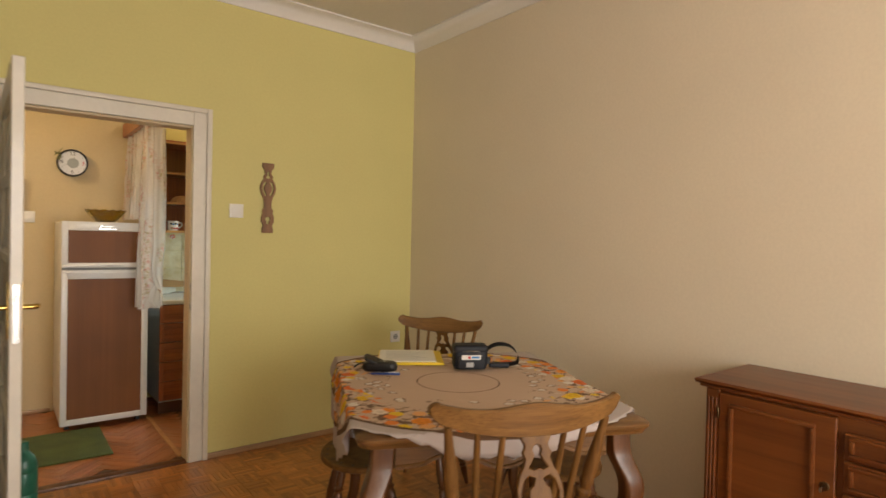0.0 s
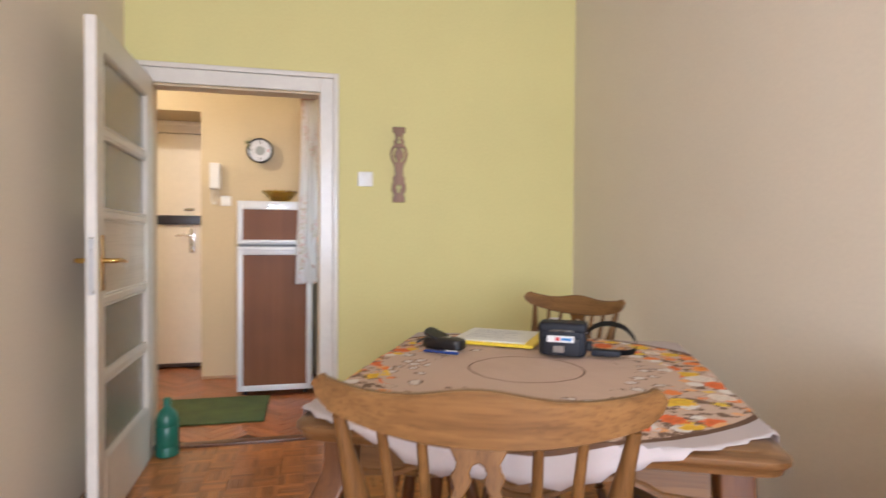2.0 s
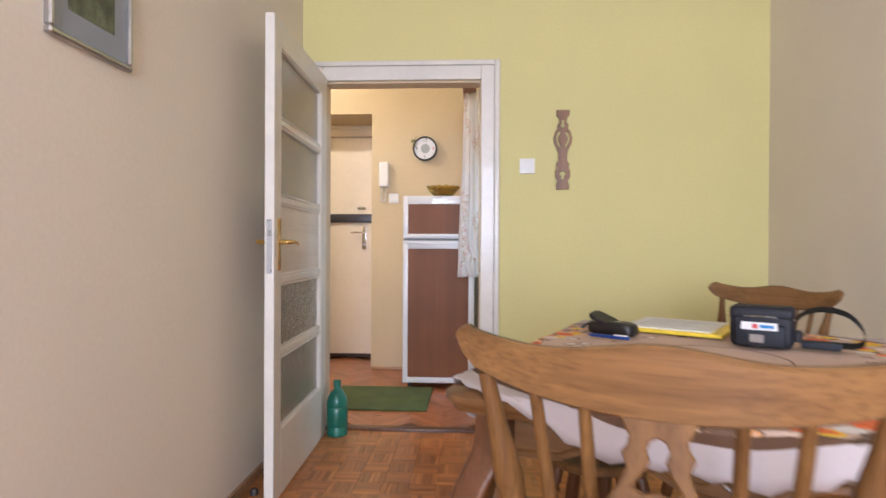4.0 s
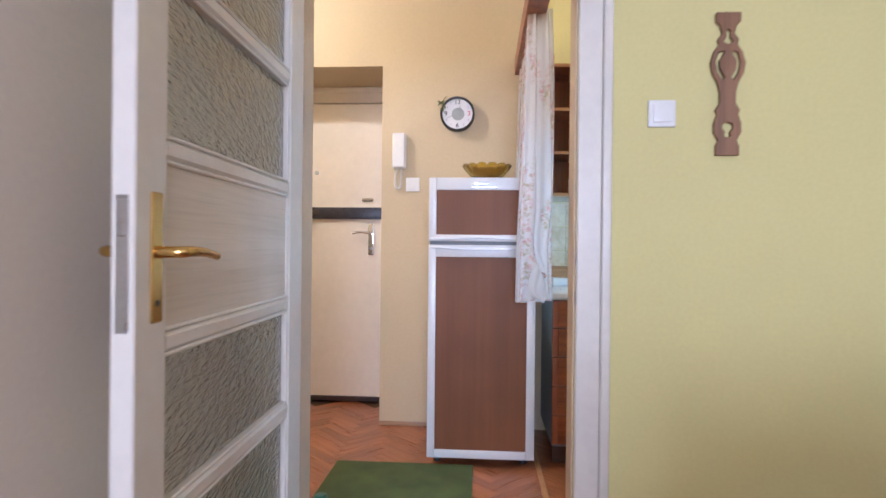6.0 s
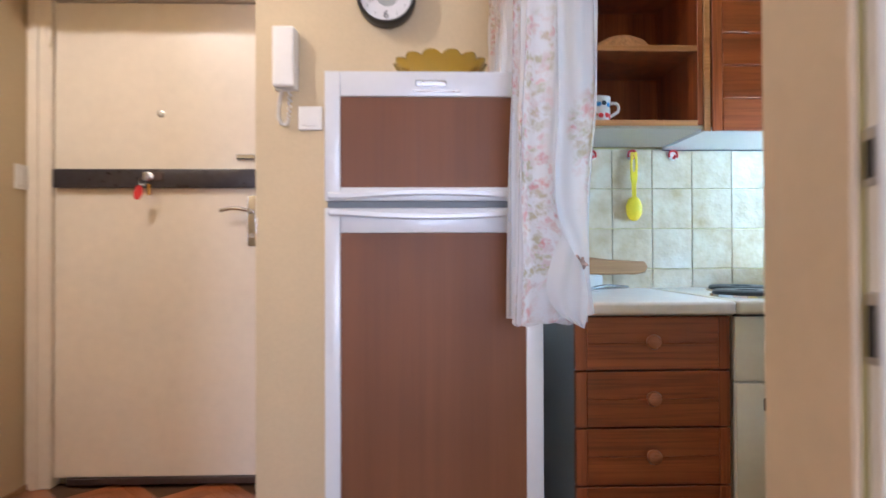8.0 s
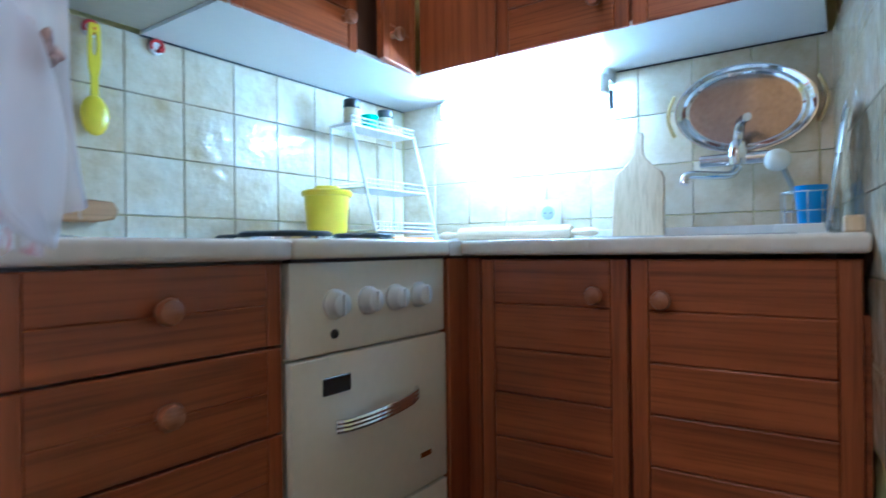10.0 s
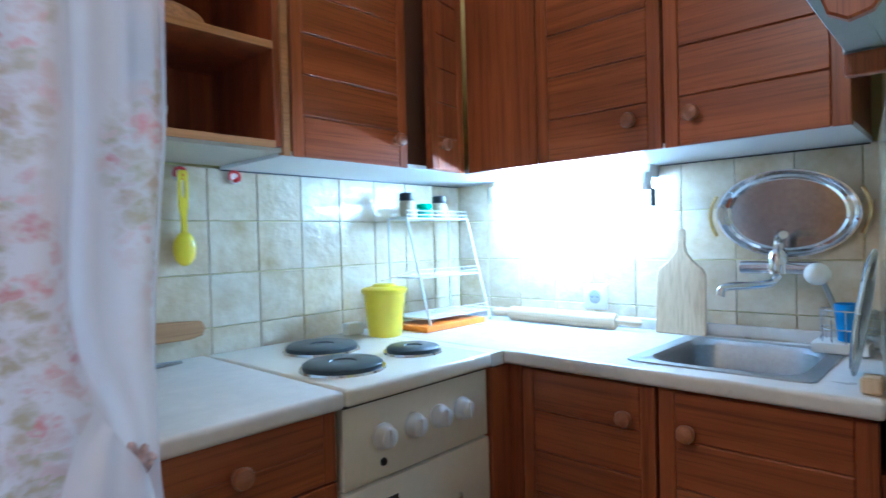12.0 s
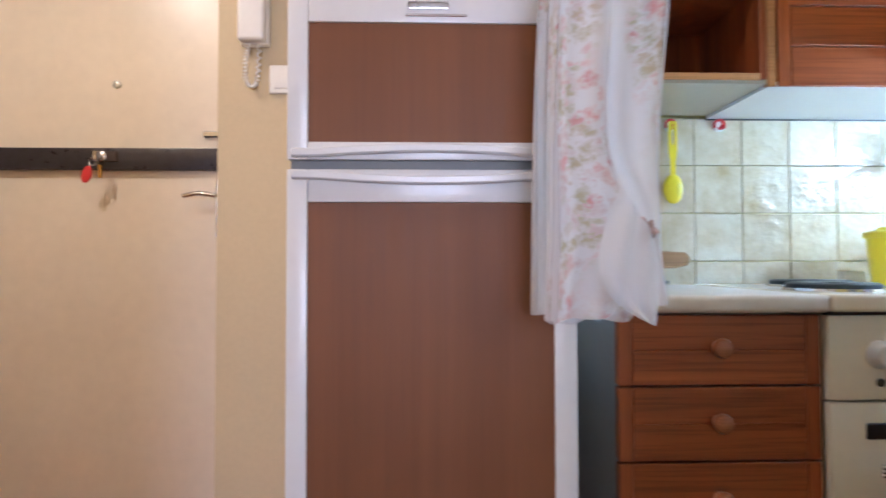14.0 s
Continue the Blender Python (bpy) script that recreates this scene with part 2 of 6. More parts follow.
M_CARVE = wood("carved_wood", (0.17, 0.08, 0.032), (0.33, 0.17, 0.075), "z", 0.45, 10)
M_KIT = wood("kitchen_cherry", (0.195, 0.044, 0.011), (0.455, 0.124, 0.030), "x", 0.33, 6, coat=0.25, fine_mix=0.8)
M_KITY = wood("kitchen_cherry_y", (0.195, 0.044, 0.011), (0.455, 0.124, 0.030), "y", 0.33, 6, coat=0.25, fine_mix=0.8)
M_KITZ = wood("kitchen_cherry_z", (0.195, 0.044, 0.011), (0.455, 0.124, 0.030), "z", 0.33, 6, coat=0.25, fine_mix=0.8)
M_KITL = wood("kitchen_edge_wood", (0.40, 0.19, 0.065), (0.60, 0.32, 0.125), "x", 0.4, 6)
M_KDARK = paint("dark_recess_brown", (0.10, 0.04, 0.02), 0.6)
M_KNOB = wood("knob_wood", (0.24, 0.080, 0.030), (0.42, 0.160, 0.070), "x", 0.3, 12, coat=0.4)
M_WHITE = paint("white_enamel", (0.76, 0.76, 0.77), 0.32, var=0.03, relief=0.0, coat=0.15)
M_STOVE = paint("ivory_enamel", (0.88, 0.82, 0.70), 0.25, var=0.04, relief=0.0, coat=0.3)
M_PLAST = paint("white_plastic", (0.80, 0.78, 0.74), 0.35, var=0.03, relief=0.02)
M_UNDER = paint("shelf_underside_laminate", (0.44, 0.40, 0.32), 0.3, var=0.06, relief=0.02)
M_GREYP = paint("grey_panel", (0.36, 0.38, 0.38), 0.5, var=0.06)
M_FRIDGEW = wood("fridge_wood_foil", (0.182, 0.069, 0.022), (0.224, 0.087, 0.030), "z", 0.46, 4, coat=0.0, fine_mix=0.12, spec=0.3)
M_SHADOWGAP = paint("door_gap_shade", (0.20, 0.21, 0.22), 0.5)
M_TOP = paint("marbled_worktop", (0.76, 0.71, 0.66), 0.3, var=0.10, big=7, small=30, relief=0.02, coat=0.2)
M_BURN = paint("hotplate_iron", (0.045, 0.055, 0.06), 0.42, 0.5, var=0.2, big=12)
M_CHROME = metal("chrome", (0.75, 0.76, 0.78), 0.09)
M_STEEL = metal("brushed_steel", (0.55, 0.55, 0.54), 0.28, 0.12)
M_SINK = metal("sink_steel", (0.38, 0.39, 0.40), 0.45, 0.12)
M_LINING = paint("tan_door_lining", (0.62, 0.48, 0.31), 0.45, var=0.06, big=3, small=30, relief=0.06)
M_KNOT = paint("gathered_print", (0.52, 0.36, 0.31), 0.9, var=0.4, big=60, small=120, relief=0.4)
M_BRASS = metal("brass", (0.70, 0.47, 0.14), 0.22, 0.12)
M_GOLD = metal("gilt_handle", (0.80, 0.62, 0.30), 0.2)
M_BLACKP = paint("black_plastic", (0.018, 0.018, 0.02), 0.35, var=0.2)
M_LEATHER = paint("black_soft_leather", (0.014, 0.012, 0.012), 0.42, var=0.3, big=30, small=200, relief=0.5)
M_PEN = paint("dark_blue_plastic", (0.015, 0.05, 0.24), 0.3, relief=0.0)
M_BRONZE = metal("dark_bronze", (0.17, 0.11, 0.055), 0.35, 0.2)
M_NAVY = paint("navy_nylon", (0.008, 0.009, 0.016), 0.6, var=0.3, big=20, small=400, relief=0.5)
M_GREENB = paint("green_plastic", (0.02, 0.14, 0.085), 0.35, var=0.12, big=6)
M_MAT = paint("green_doormat", (0.088, 0.115, 0.030), 0.95, var=0.3, big=6, small=260, relief=0.9)
M_YELP = paint("yellow_plastic", (0.85, 0.66, 0.01), 0.32, var=0.04, relief=0.0)
M_ORANGE = paint("orange_plastic", (0.80, 0.24, 0.02), 0.35, var=0.06, relief=0.0)
M_MINT = paint("green_cap", (0.02, 0.50, 0.26), 0.4, relief=0.0)
M_BLUE = paint("blue_plastic", (0.03, 0.22, 0.55), 0.35, relief=0.0)
M_RED = paint("red_tag", (0.62, 0.03, 0.03), 0.35, relief=0.0)
M_BEECH = wood("pale_beech", (0.58, 0.42, 0.25), (0.74, 0.58, 0.38), "z", 0.5, 7, coat=0.0)
M_BEECHY = wood("pale_beech_y", (0.60, 0.46, 0.29), (0.76, 0.62, 0.43), "y", 0.5, 7, coat=0.0)
M_BOARDW = wood("brown_board", (0.34, 0.17, 0.06), (0.50, 0.28, 0.11), "x", 0.5, 8, coat=0.0)
M_AMBER = glass("amber_glass", (0.58, 0.43, 0.04), 0.02, 1.48)
M_PAPER = paint("paper", (0.78, 0.76, 0.68), 0.8, var=0.03)
M_INK = paint("grey_print", (0.35, 0.34, 0.33), 0.8, var=0.05, relief=0)
M_FOLDER = paint("yellow_folder", (0.85, 0.62, 0.03), 0.4, var=0.04, relief=0)
M_TUBE = glow("tube_glow", (0.66, 0.92, 1.0), TUBE_S)
M_WICKER = paint("wicker", (0.50, 0.26, 0.10), 0.7, var=0.35, big=50, small=130, relief=0.9)
M_WIRE = paint("white_coated_wire", (0.82, 0.82, 0.80), 0.3, relief=0)
M_ROOMBASE = paint("floor_screed", (0.10, 0.05, 0.025), 0.8)
M_PARQ = wood("mosaic_parquet", (0.325, 0.118, 0.027), (0.53, 0.225, 0.060), "x", 0.30, 6, "object", 0.3, vary=0.25)
M_PARQY = wood("mosaic_parquet_y", (0.325, 0.118, 0.027), (0.53, 0.225, 0.060), "y", 0.30, 6, "object", 0.3, vary=0.25)
M_PARQS = wood("mosaic_parquet_far", (0.325, 0.118, 0.027), (0.53, 0.225, 0.060), "x", 0.30, 6, "island", 0.3, vary=0.25)
M_HERR = wood("herringbone_oak", (0.29, 0.090, 0.027), (0.43, 0.158, 0.050), "y", 0.28, 6, "object", 0.3, vary=0.16)


def tile_material():
    """Glazed cream tile with brown clouding towards the joints and a rough relief."""
    m, n, l, b = nodes_of("marbled_tile")
    a = noise_node(n, l, 9, 5, (1, 1, 1), 0.6, True)
    col = ramp_node(n, l, a.outputs[0], [(0.28, (0.53, 0.40, 0.22)), (0.5, (0.68, 0.575, 0.40)), (0.70, (0.79, 0.72, 0.58))]).outputs[0]
    rnd = ramp_node(n, l, n.new("ShaderNodeObjectInfo").outputs["Random"], [(0, (0.90, 0.88, 0.85)), (1, (1.03, 1.03, 1.03))]).outputs[0]
    l.new(mixed(n, l, 1.0, col, rnd, "MULTIPLY"), b.inputs["Base Color"])
    b.inputs["Roughness"].default_value, b.inputs["Coat Weight"].default_value = 0.16, 0.4
    bump(n, l, b, noise_node(n, l, 26, 3, (1, 1, 1), 0.5, True).outputs[0], 0.9, 0.006)
    return m


M_TILE = tile_material()


def cloth_material():
    """Cream printed cotton: a wreath of yellow, orange and white flowers between brown lines, a thin circle in the middle."""
    m, n, l, b = nodes_of("printed_tablecloth")
    uv = n.new("ShaderNodeUVMap")
    sep = n.new("ShaderNodeSeparateXYZ")
    l.new(uv.outputs[0], sep.inputs[0])

    def op(kind, p, q=None):
        nd = n.new("ShaderNodeMath")
        nd.operation = kind
        for s, v in zip(nd.inputs, (p, q)):
            if v is None:
                continue
            if isinstance(v, (int, float)):
                s.default_value = v
            else:
                l.new(v, s)
        return nd.outputs[0]

    x, y = op("SUBTRACT", sep.outputs[0], 0.5), op("SUBTRACT", sep.outputs[1], 0.5)
    d4 = op("POWER", op("ADD", op("MULTIPLY", x, x), op("MULTIPLY", y, y)), 0.5)
    wob = noise_node(n, l, 9, 3)
    d = op("ADD", d4, op("MULTIPLY", op("SUBTRACT", wob.outputs[0], 0.5), 0.05))
    d2 = op("POWER", op("ADD", op("MULTIPLY", x, x), op("MULTIPLY", y, y)), 0.5)

    def band(v, lo, hi):
        return op("MULTIPLY", op("GREATER_THAN", v, lo), op("LESS_THAN", v, hi))

    def flowers(scale, petals, seed):
        vo = n.new("ShaderNodeTexVoronoi")
        mp = n.new("ShaderNodeMapping")
        mp.inputs["Location"].default_value = (seed, seed * 1.7, 0)
        l.new(uv.outputs[0], mp.inputs[0])
        l.new(mp.outputs[0], vo.inputs["Vector"])
        vo.inputs["Scale"].default_value = scale
        edge = noise_node(n, l, petals, 2)
        return vo, op("ADD", vo.outputs["Distance"], op("MULTIPLY", op("SUBTRACT", edge.outputs[0], 0.5), 0.5))

    big, dist = flowers(17.0, 85, 3.1)
    twig, tdist = flowers(24.0, 90, 7.7)
    hue = n.new("ShaderNodeSeparateColor")
    l.new(big.outputs["Color"], hue.inputs[0])
    petal = ramp_node(n, l, hue.outputs[0], [(0, (0.78, 0.17, 0.03)), (0.2, (0.86, 0.30, 0.03)), (0.42, (0.84, 0.55, 0.02)), (0.66, (0.84, 0.36, 0.10)), (0.82, (0.80, 0.72, 0.62))])
    petal.color_ramp.interpolation = "CONSTANT"
    core = ramp_node(n, l, dist, [(0.0, (1, 1, 1)), (0.16, (1, 1, 1)), (0.2, (0.75, 0.7, 0.6)), (0.3, (1.05, 1.0, 0.95))]).outputs[0]
    cream = (0.62, 0.45, 0.33)
    brown = (0.13, 0.065, 0.03)
    col = mixed(n, l, 0.0, cream, cream)
    spray = op("MULTIPLY", band(d, 0.20, 0.43), op("LESS_THAN", tdist, 0.25))
    col = mixed(n, l, spray, col, (0.74, 0.66, 0.58))
    stem = op("MULTIPLY", band(d, 0.20, 0.42), band(tdist, 0.26, 0.34))
    col = mixed(n, l, op("MULTIPLY", stem, 0.8), col, brown)
    streak = noise_node(n, l, 34, 4)
    leaves = op("MULTIPLY", band(d, 0.30, 0.432), op("GREATER_THAN", streak.outputs[0], 0.53))
    col = mixed(n, l, op("MULTIPLY", leaves, 0.9), col, brown)
    hue2 = n.new("ShaderNodeSeparateColor")
    l.new(twig.outputs["Color"], hue2.inputs[0])
    small = ramp_node(n, l, hue2.outputs[0], [(0, (0.84, 0.24, 0.04)), (0.25, (0.80, 0.74, 0.66)), (0.5, (0.86, 0.58, 0.03)), (0.75, (0.84, 0.42, 0.16))])
    small.color_ramp.interpolation = "CONSTANT"
    bud = op("MULTIPLY", band(d, 0.28, 0.425), op("LESS_THAN", tdist, 0.40))
    col = mixed(n, l, bud, col, small.outputs[0])
    bloom = op("MULTIPLY", band(d, 0.30, 0.412), op("LESS_THAN", dist, 0.40))
    col = mixed(n, l, bloom, col, mixed(n, l, 1.0, petal.outputs[0], core, "MULTIPLY"))
    col = mixed(n, l, op("GREATER_THAN", d4, 0.437), col, (0.53, 0.46, 0.43))
    col = mixed(n, l, band(d4, 0.425, 0.437), col, brown)
    col = mixed(n, l, band(d2, 0.1145, 0.118), col, brown)
    weave = noise_node(n, l, 500, 2)
    l.new(mixed(n, l, 0.25, col, mixed(n, l, 1.0, col, weave.outputs[1], "MULTIPLY")), b.inputs["Base Color"])
    b.inputs["Roughness"].default_value = 0.9
    bump(n, l, b, noise_node(n, l, 14, 3).outputs[0], 0.35, 0.01)
    return m


M_CLOTH = cloth_material()


def curtain_material():
    """Sheer white voile with faded pink and brown flower sprays."""
    m, n, l, b = nodes_of("sheer_floral_voile")
    base, tr, tl, mx1, mx2 = b, n.new("ShaderNodeBsdfTransparent"), n.new("ShaderNodeBsdfTranslucent"), n.new("ShaderNodeMixShader"), n.new("ShaderNodeMixShader")
    tc = n.new("ShaderNodeUVMap")
    wav = n.new("ShaderNodeTexNoise")
    wav.inputs["Scale"].default_value, wav.inputs["Detail"].default_value = 70.0, 4
    l.new(tc.outputs[0], wav.inputs["Vector"])
    vo = n.new("ShaderNodeTexVoronoi")
    vo.inputs["Scale"].default_value = 46
    l.new(mixed(n, l, 0.045, tc.outputs[0], wav.outputs["Color"], "ADD"), vo.inputs["Vector"])
    clump = n.new("ShaderNodeTexNoise")
    clump.inputs["Scale"].default_value, clump.inputs["Detail"].default_value = 5.0, 2
    st = n.new("ShaderNodeMapping")
    st.inputs["Scale"].default_value = (1.5, 0.55, 1)
    l.new(tc.outputs[0], st.inputs[0])
    l.new(st.outputs[0], clump.inputs["Vector"])
    inside = ramp_node(n, l, clump.outputs[0], [(0.49, (0, 0, 0)), (0.56, (1, 1, 1))]).outputs[0]
    dot = ramp_node(n, l, vo.outputs["Distance"], [(0.22, (1, 1, 1)), (0.48, (0.55, 0.55, 0.55)), (0.72, (0, 0, 0))]).outputs[0]
    sep = n.new("ShaderNodeSeparateColor")
    l.new(vo.outputs["Color"], sep.inputs[0])
    hue = ramp_node(n, l, sep.outputs[0], [(0, (0.74, 0.33, 0.30)), (0.16, (0.48, 0.40, 0.20)), (0.38, (0.70, 0.44, 0.38)), (0.60, (0.56, 0.42, 0.26)), (0.76, (0.66, 0.48, 0.46)), (0.9, (0.62, 0.20, 0.17))])
    hue.color_ramp.interpolation = "CONSTANT"
    fac = mixed(n, l, 1.0, inside, dot, "MULTIPLY")
    white = (0.84, 0.82, 0.82)
    fm = n.new("ShaderNodeMath")
    fm.operation, fm.inputs[1].default_value = "MULTIPLY", 0.85
    l.new(fac, fm.inputs[0])
    col = mixed(n, l, fm.outputs[0], white, hue.outputs[0])
    l.new(col, b.inputs["Base Color"])
    l.new(col, tl.inputs[0])
    b.inputs["Roughness"].default_value = 0.85
    mx1.inputs[0].default_value, mx2.inputs[0].default_value = 0.42, 0.30
    l.new(b.outputs[0], mx1.inputs[1])
    l.new(tl.outputs[0], mx1.inputs[2])
    l.new(mx1.outputs[0], mx2.inputs[1])
    l.new(tr.outputs[0], mx2.inputs[2])
    l.new(mx2.outputs[0], n["Material Output"].inputs["Surface"])
    return m


M_VOILE = curtain_material()

# ---- the plan, in metres ----
XL, XR, YB = 0.587, 3.345, -7.00        # living room: side walls, back wall; the door wall is y = 0
CEIL = 3.02
DX0, DX1, DZ = 0.716, 1.669, 2.112      # doorway
WT = 0.12                               # thickness of the door wall
HX0, HY1 = -0.46, 1.705                 # hall: side wall, far wall
NX1, NY1, NZ = 0.703, 2.21, 2.305        # entrance niche
KX1, KY0, KY1 = 3.235, 0.245, 1.700       # kitchen: lit wall, near wall, far wall
HCEIL = 3.00
NEAR_SLOPE = 0.12


def wall(name, boxes, material, label):
    bm = bmesh.new()
    for a, b in boxes:
        box(bm, a, b)
    ob = part(name, bm, material, None)
    return tagged(ob, label, "wall", "", "structure")


wall("wall_door", [((XL - 0.1, 0, 0), (DX0, WT, CEIL + 0.1)), ((DX1, 0, 0), (XR + 0.1, WT, CEIL + 0.1)), ((DX0, 0, DZ), (DX1, WT, CEIL + 0.1))],
     M_YELLOW, "mustard yellow painted wall with the open doorway")
wall("wall_west", [((XL - 0.15, YB, 0), (XL, 0, CEIL + 0.1))], M_BEIGE, "plain beige painted living room wall behind the door")
wall("wall_east", [((XR, YB, 0), (XR + 0.15, 0, CEIL + 0.1))], M_BEIGE, "plain beige painted living room wall above the sideboard")
WX0, WX1, WZ0, WZ1 = 0.74, 2.56, 0.62, 2.58
wall("wall_back", [((XL - 0.15, YB - 0.2, 0), (WX0, YB, CEIL + 0.1)), ((WX1, YB - 0.2, 0), (XR + 0.15, YB, CEIL + 0.1)),
                   ((WX0, YB - 0.2, 0), (WX1, YB, WZ0)), ((WX0, YB - 0.2, WZ1), (WX1, YB, CEIL + 0.1))], M_BEIGE, "beige painted wall with a wide window")
win = thing("window_1", (1.65, YB - 0.12, WZ0), "white framed window in the back wall", "window", kind="structure")
for a, b in (((WX0, YB - 0.15, WZ0), (WX0 + 0.07, YB - 0.09, WZ1)), ((WX1 - 0.07, YB - 0.15, WZ0), (WX1, YB - 0.09, WZ1)),
             ((WX0 + 0.07, YB - 0.15, WZ0), (WX1 - 0.07, YB - 0.09, WZ0 + 0.07)), ((WX0 + 0.07, YB - 0.15, WZ1 - 0.07), (WX1 - 0.07, YB - 0.09, WZ1)),
             ((1.62, YB - 0.15, WZ0 + 0.07), (1.68, YB - 0.09, WZ1 - 0.07))):
    part("window_frame", bx(a, b, 0.006), M_TRIM, win)
tagged(part("ceiling", bx((XL - 0.15, YB - 0.2, CEIL), (XR + 0.15, 0, CEIL + 0.12)), M_CEIL, None), "matt off-white living room ceiling", "ceiling", kind="structure")


def cornice():
    """A hollow cove that runs round the room under the ceiling."""
    bm = bmesh.new()
    prof = [(0.0, 2.925), (0.012, 2.925), (0.02, 2.945), (0.04, 2.975), (0.072, 3.0), (0.10, 3.008), (0.10, CEIL), (0.0, CEIL)]
    loops = []
    for d, z in prof:
        loops.append([bm.verts.new(p) for p in ((XL + d, -d, z), (XR - d, -d, z), (XR - d, YB + d, z), (XL + d, YB + d, z))])
    for p, q in zip(loops, loops[1:]):
        for i in range(4):
            bm.faces.new((p[i], p[(i + 1) % 4], q[(i + 1) % 4], q[i]))
    tagged(part("cornice", bm, M_COVE, None, "", True), "white plaster cove between walls and ceiling", "cornice", kind="structure")


cornice()

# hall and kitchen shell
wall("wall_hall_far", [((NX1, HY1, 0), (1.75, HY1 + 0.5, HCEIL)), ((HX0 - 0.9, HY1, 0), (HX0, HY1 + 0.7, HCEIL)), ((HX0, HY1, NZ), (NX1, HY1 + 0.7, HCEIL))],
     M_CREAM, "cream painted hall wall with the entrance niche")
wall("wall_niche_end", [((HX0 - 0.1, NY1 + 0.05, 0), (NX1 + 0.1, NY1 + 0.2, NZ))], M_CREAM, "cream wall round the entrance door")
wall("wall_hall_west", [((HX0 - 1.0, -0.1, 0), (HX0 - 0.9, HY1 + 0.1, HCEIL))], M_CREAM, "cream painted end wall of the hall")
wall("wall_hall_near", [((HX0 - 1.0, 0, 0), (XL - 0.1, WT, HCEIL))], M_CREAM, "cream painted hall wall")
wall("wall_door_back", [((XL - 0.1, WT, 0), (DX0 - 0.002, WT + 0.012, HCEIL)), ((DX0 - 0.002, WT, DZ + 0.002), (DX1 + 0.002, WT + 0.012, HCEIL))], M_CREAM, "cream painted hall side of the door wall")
k_near = wall("wall_kitchen_near", [((2.065, WT, 0), (KX1 + 0.1, KY0 - 0.012, HCEIL))], M_YELLOW, "kitchen wall, tiled with cream marbled tiles")
for v in k_near.data.vertices:        # the face stands a little out of square
    if v.co.y > WT + 0.01:
        v.co.y += NEAR_SLOPE * (v.co.x - 2.68)
k_far = wall("wall_kitchen_far", [((1.75, KY1 + 0.012, 0), (KX1 + 0.1, KY1 + 0.4, HCEIL))], M_YELLOW, "kitchen wall behind the cooker, cream marbled tiles")
k_east = wall("wall_kitchen_east", [((KX1 + 0.012, KY0 - 0.1, 0), (KX1 + 0.15, KY1 + 0.1, HCEIL))], M_YELLOW, "kitchen wall behind the sink, cream marbled tiles")
tagged(part("ceiling_hall", bx((HX0 - 1.0, WT + 0.002, HCEIL), (KX1 + 0.15, NY1 + 0.2, HCEIL + 0.1)), M_CEIL, None), "matt off-white ceiling over hall and kitchen", "ceiling", kind="structure")

# ---- doorway: casing, lining, threshold ----
case = thing("door_casing", (1.2, 0, 0), "white gloss painted moulded door casing, scuffed", "door frame", kind="structure")


def casing_bar(a, b):
    bm = bx(a, b, 0.004)
    return part("casing_board", bm, M_TRIM, case)


casing_bar((DX1 + 0.0005, -0.020, 0), (DX1 + 0.080, 0.0, DZ + 0.085))
casing_bar((DX0 - 0.070, -0.020, 0), (DX0 - 0.0005, 0.0, DZ + 0.085))
casing_bar((DX0 - 0.0005, -0.020, DZ), (DX1 + 0.0005, 0.0, DZ + 0.085))
for a, b in (((DX1 + 0.080, -0.032, 0), (DX1 + 0.112, 0, DZ + 0.115)), ((DX0 - 0.098, -0.032, 0), (DX0 - 0.070, 0, DZ + 0.115)),
             ((DX0 - 0.070, -0.032, DZ + 0.085), (DX1 + 0.080, 0, DZ + 0.115))):
    part("casing_moulding", bx(a, b, 0.007, 3), M_TRIM, case, smooth=True)
for a, b in (((DX1 - 0.008, 0.0, 0), (DX1, WT, DZ)), ((DX0, 0.0, 0), (DX0 + 0.014, WT, DZ)), ((DX0 + 0.014, 0.0, DZ - 0.014), (DX1 - 0.008, WT, DZ))):
    part("lining", bx(a, b, 0.003), M_LINING, case)
for z0, z1 in ((1.090, 1.135), (0.955, 1.010)):
    part("strike_plate", bx((DX1 - 0.0010, -0.0150, z0), (DX1 + 0.0010, -0.0030, z1), 0.001), M_STEEL, case)
    part("strike_hole", bx((DX1 - 0.0016, -0.0130, z0 + 0.006), (DX1 - 0.0005, -0.0050, z1 - 0.010)), M_BLACKP, case)
tagged(part("threshold", bx((DX0 + 0.014, -0.012, -0.01), (DX1 - 0.008, 0.058, 0.016), 0.006, 2), M_OAKD, None, "", True), "dark worn wooden strip across the doorway", "threshold", kind="structure")
tagged(part("floor_strip", bx((1.645, 0.13, -0.01), (1.672, 1.72, 0.007), 0.003), M_KITL, None), "light wooden strip between hall and kitchen floors", "floor strip", kind="structure")

# ---- living room door, open against the wall ----
leaf = thing("door_1", pose(0.716, -0.088, 0.008, 0, 0, -88.4), "white glazed door with hammered glass panes, standing open", "door", kind="structure")
LW, LH, LT = 0.965, 2.100, 0.042
lm = leaf.matrix_basis


def leaf_part(name, a, b, material, bev=0.003, label="", parent=None, smooth=False):
    bm = bx(a, b, bev)
    bm.transform(lm)
    return part(name, bm, material, parent or leaf, label, smooth)


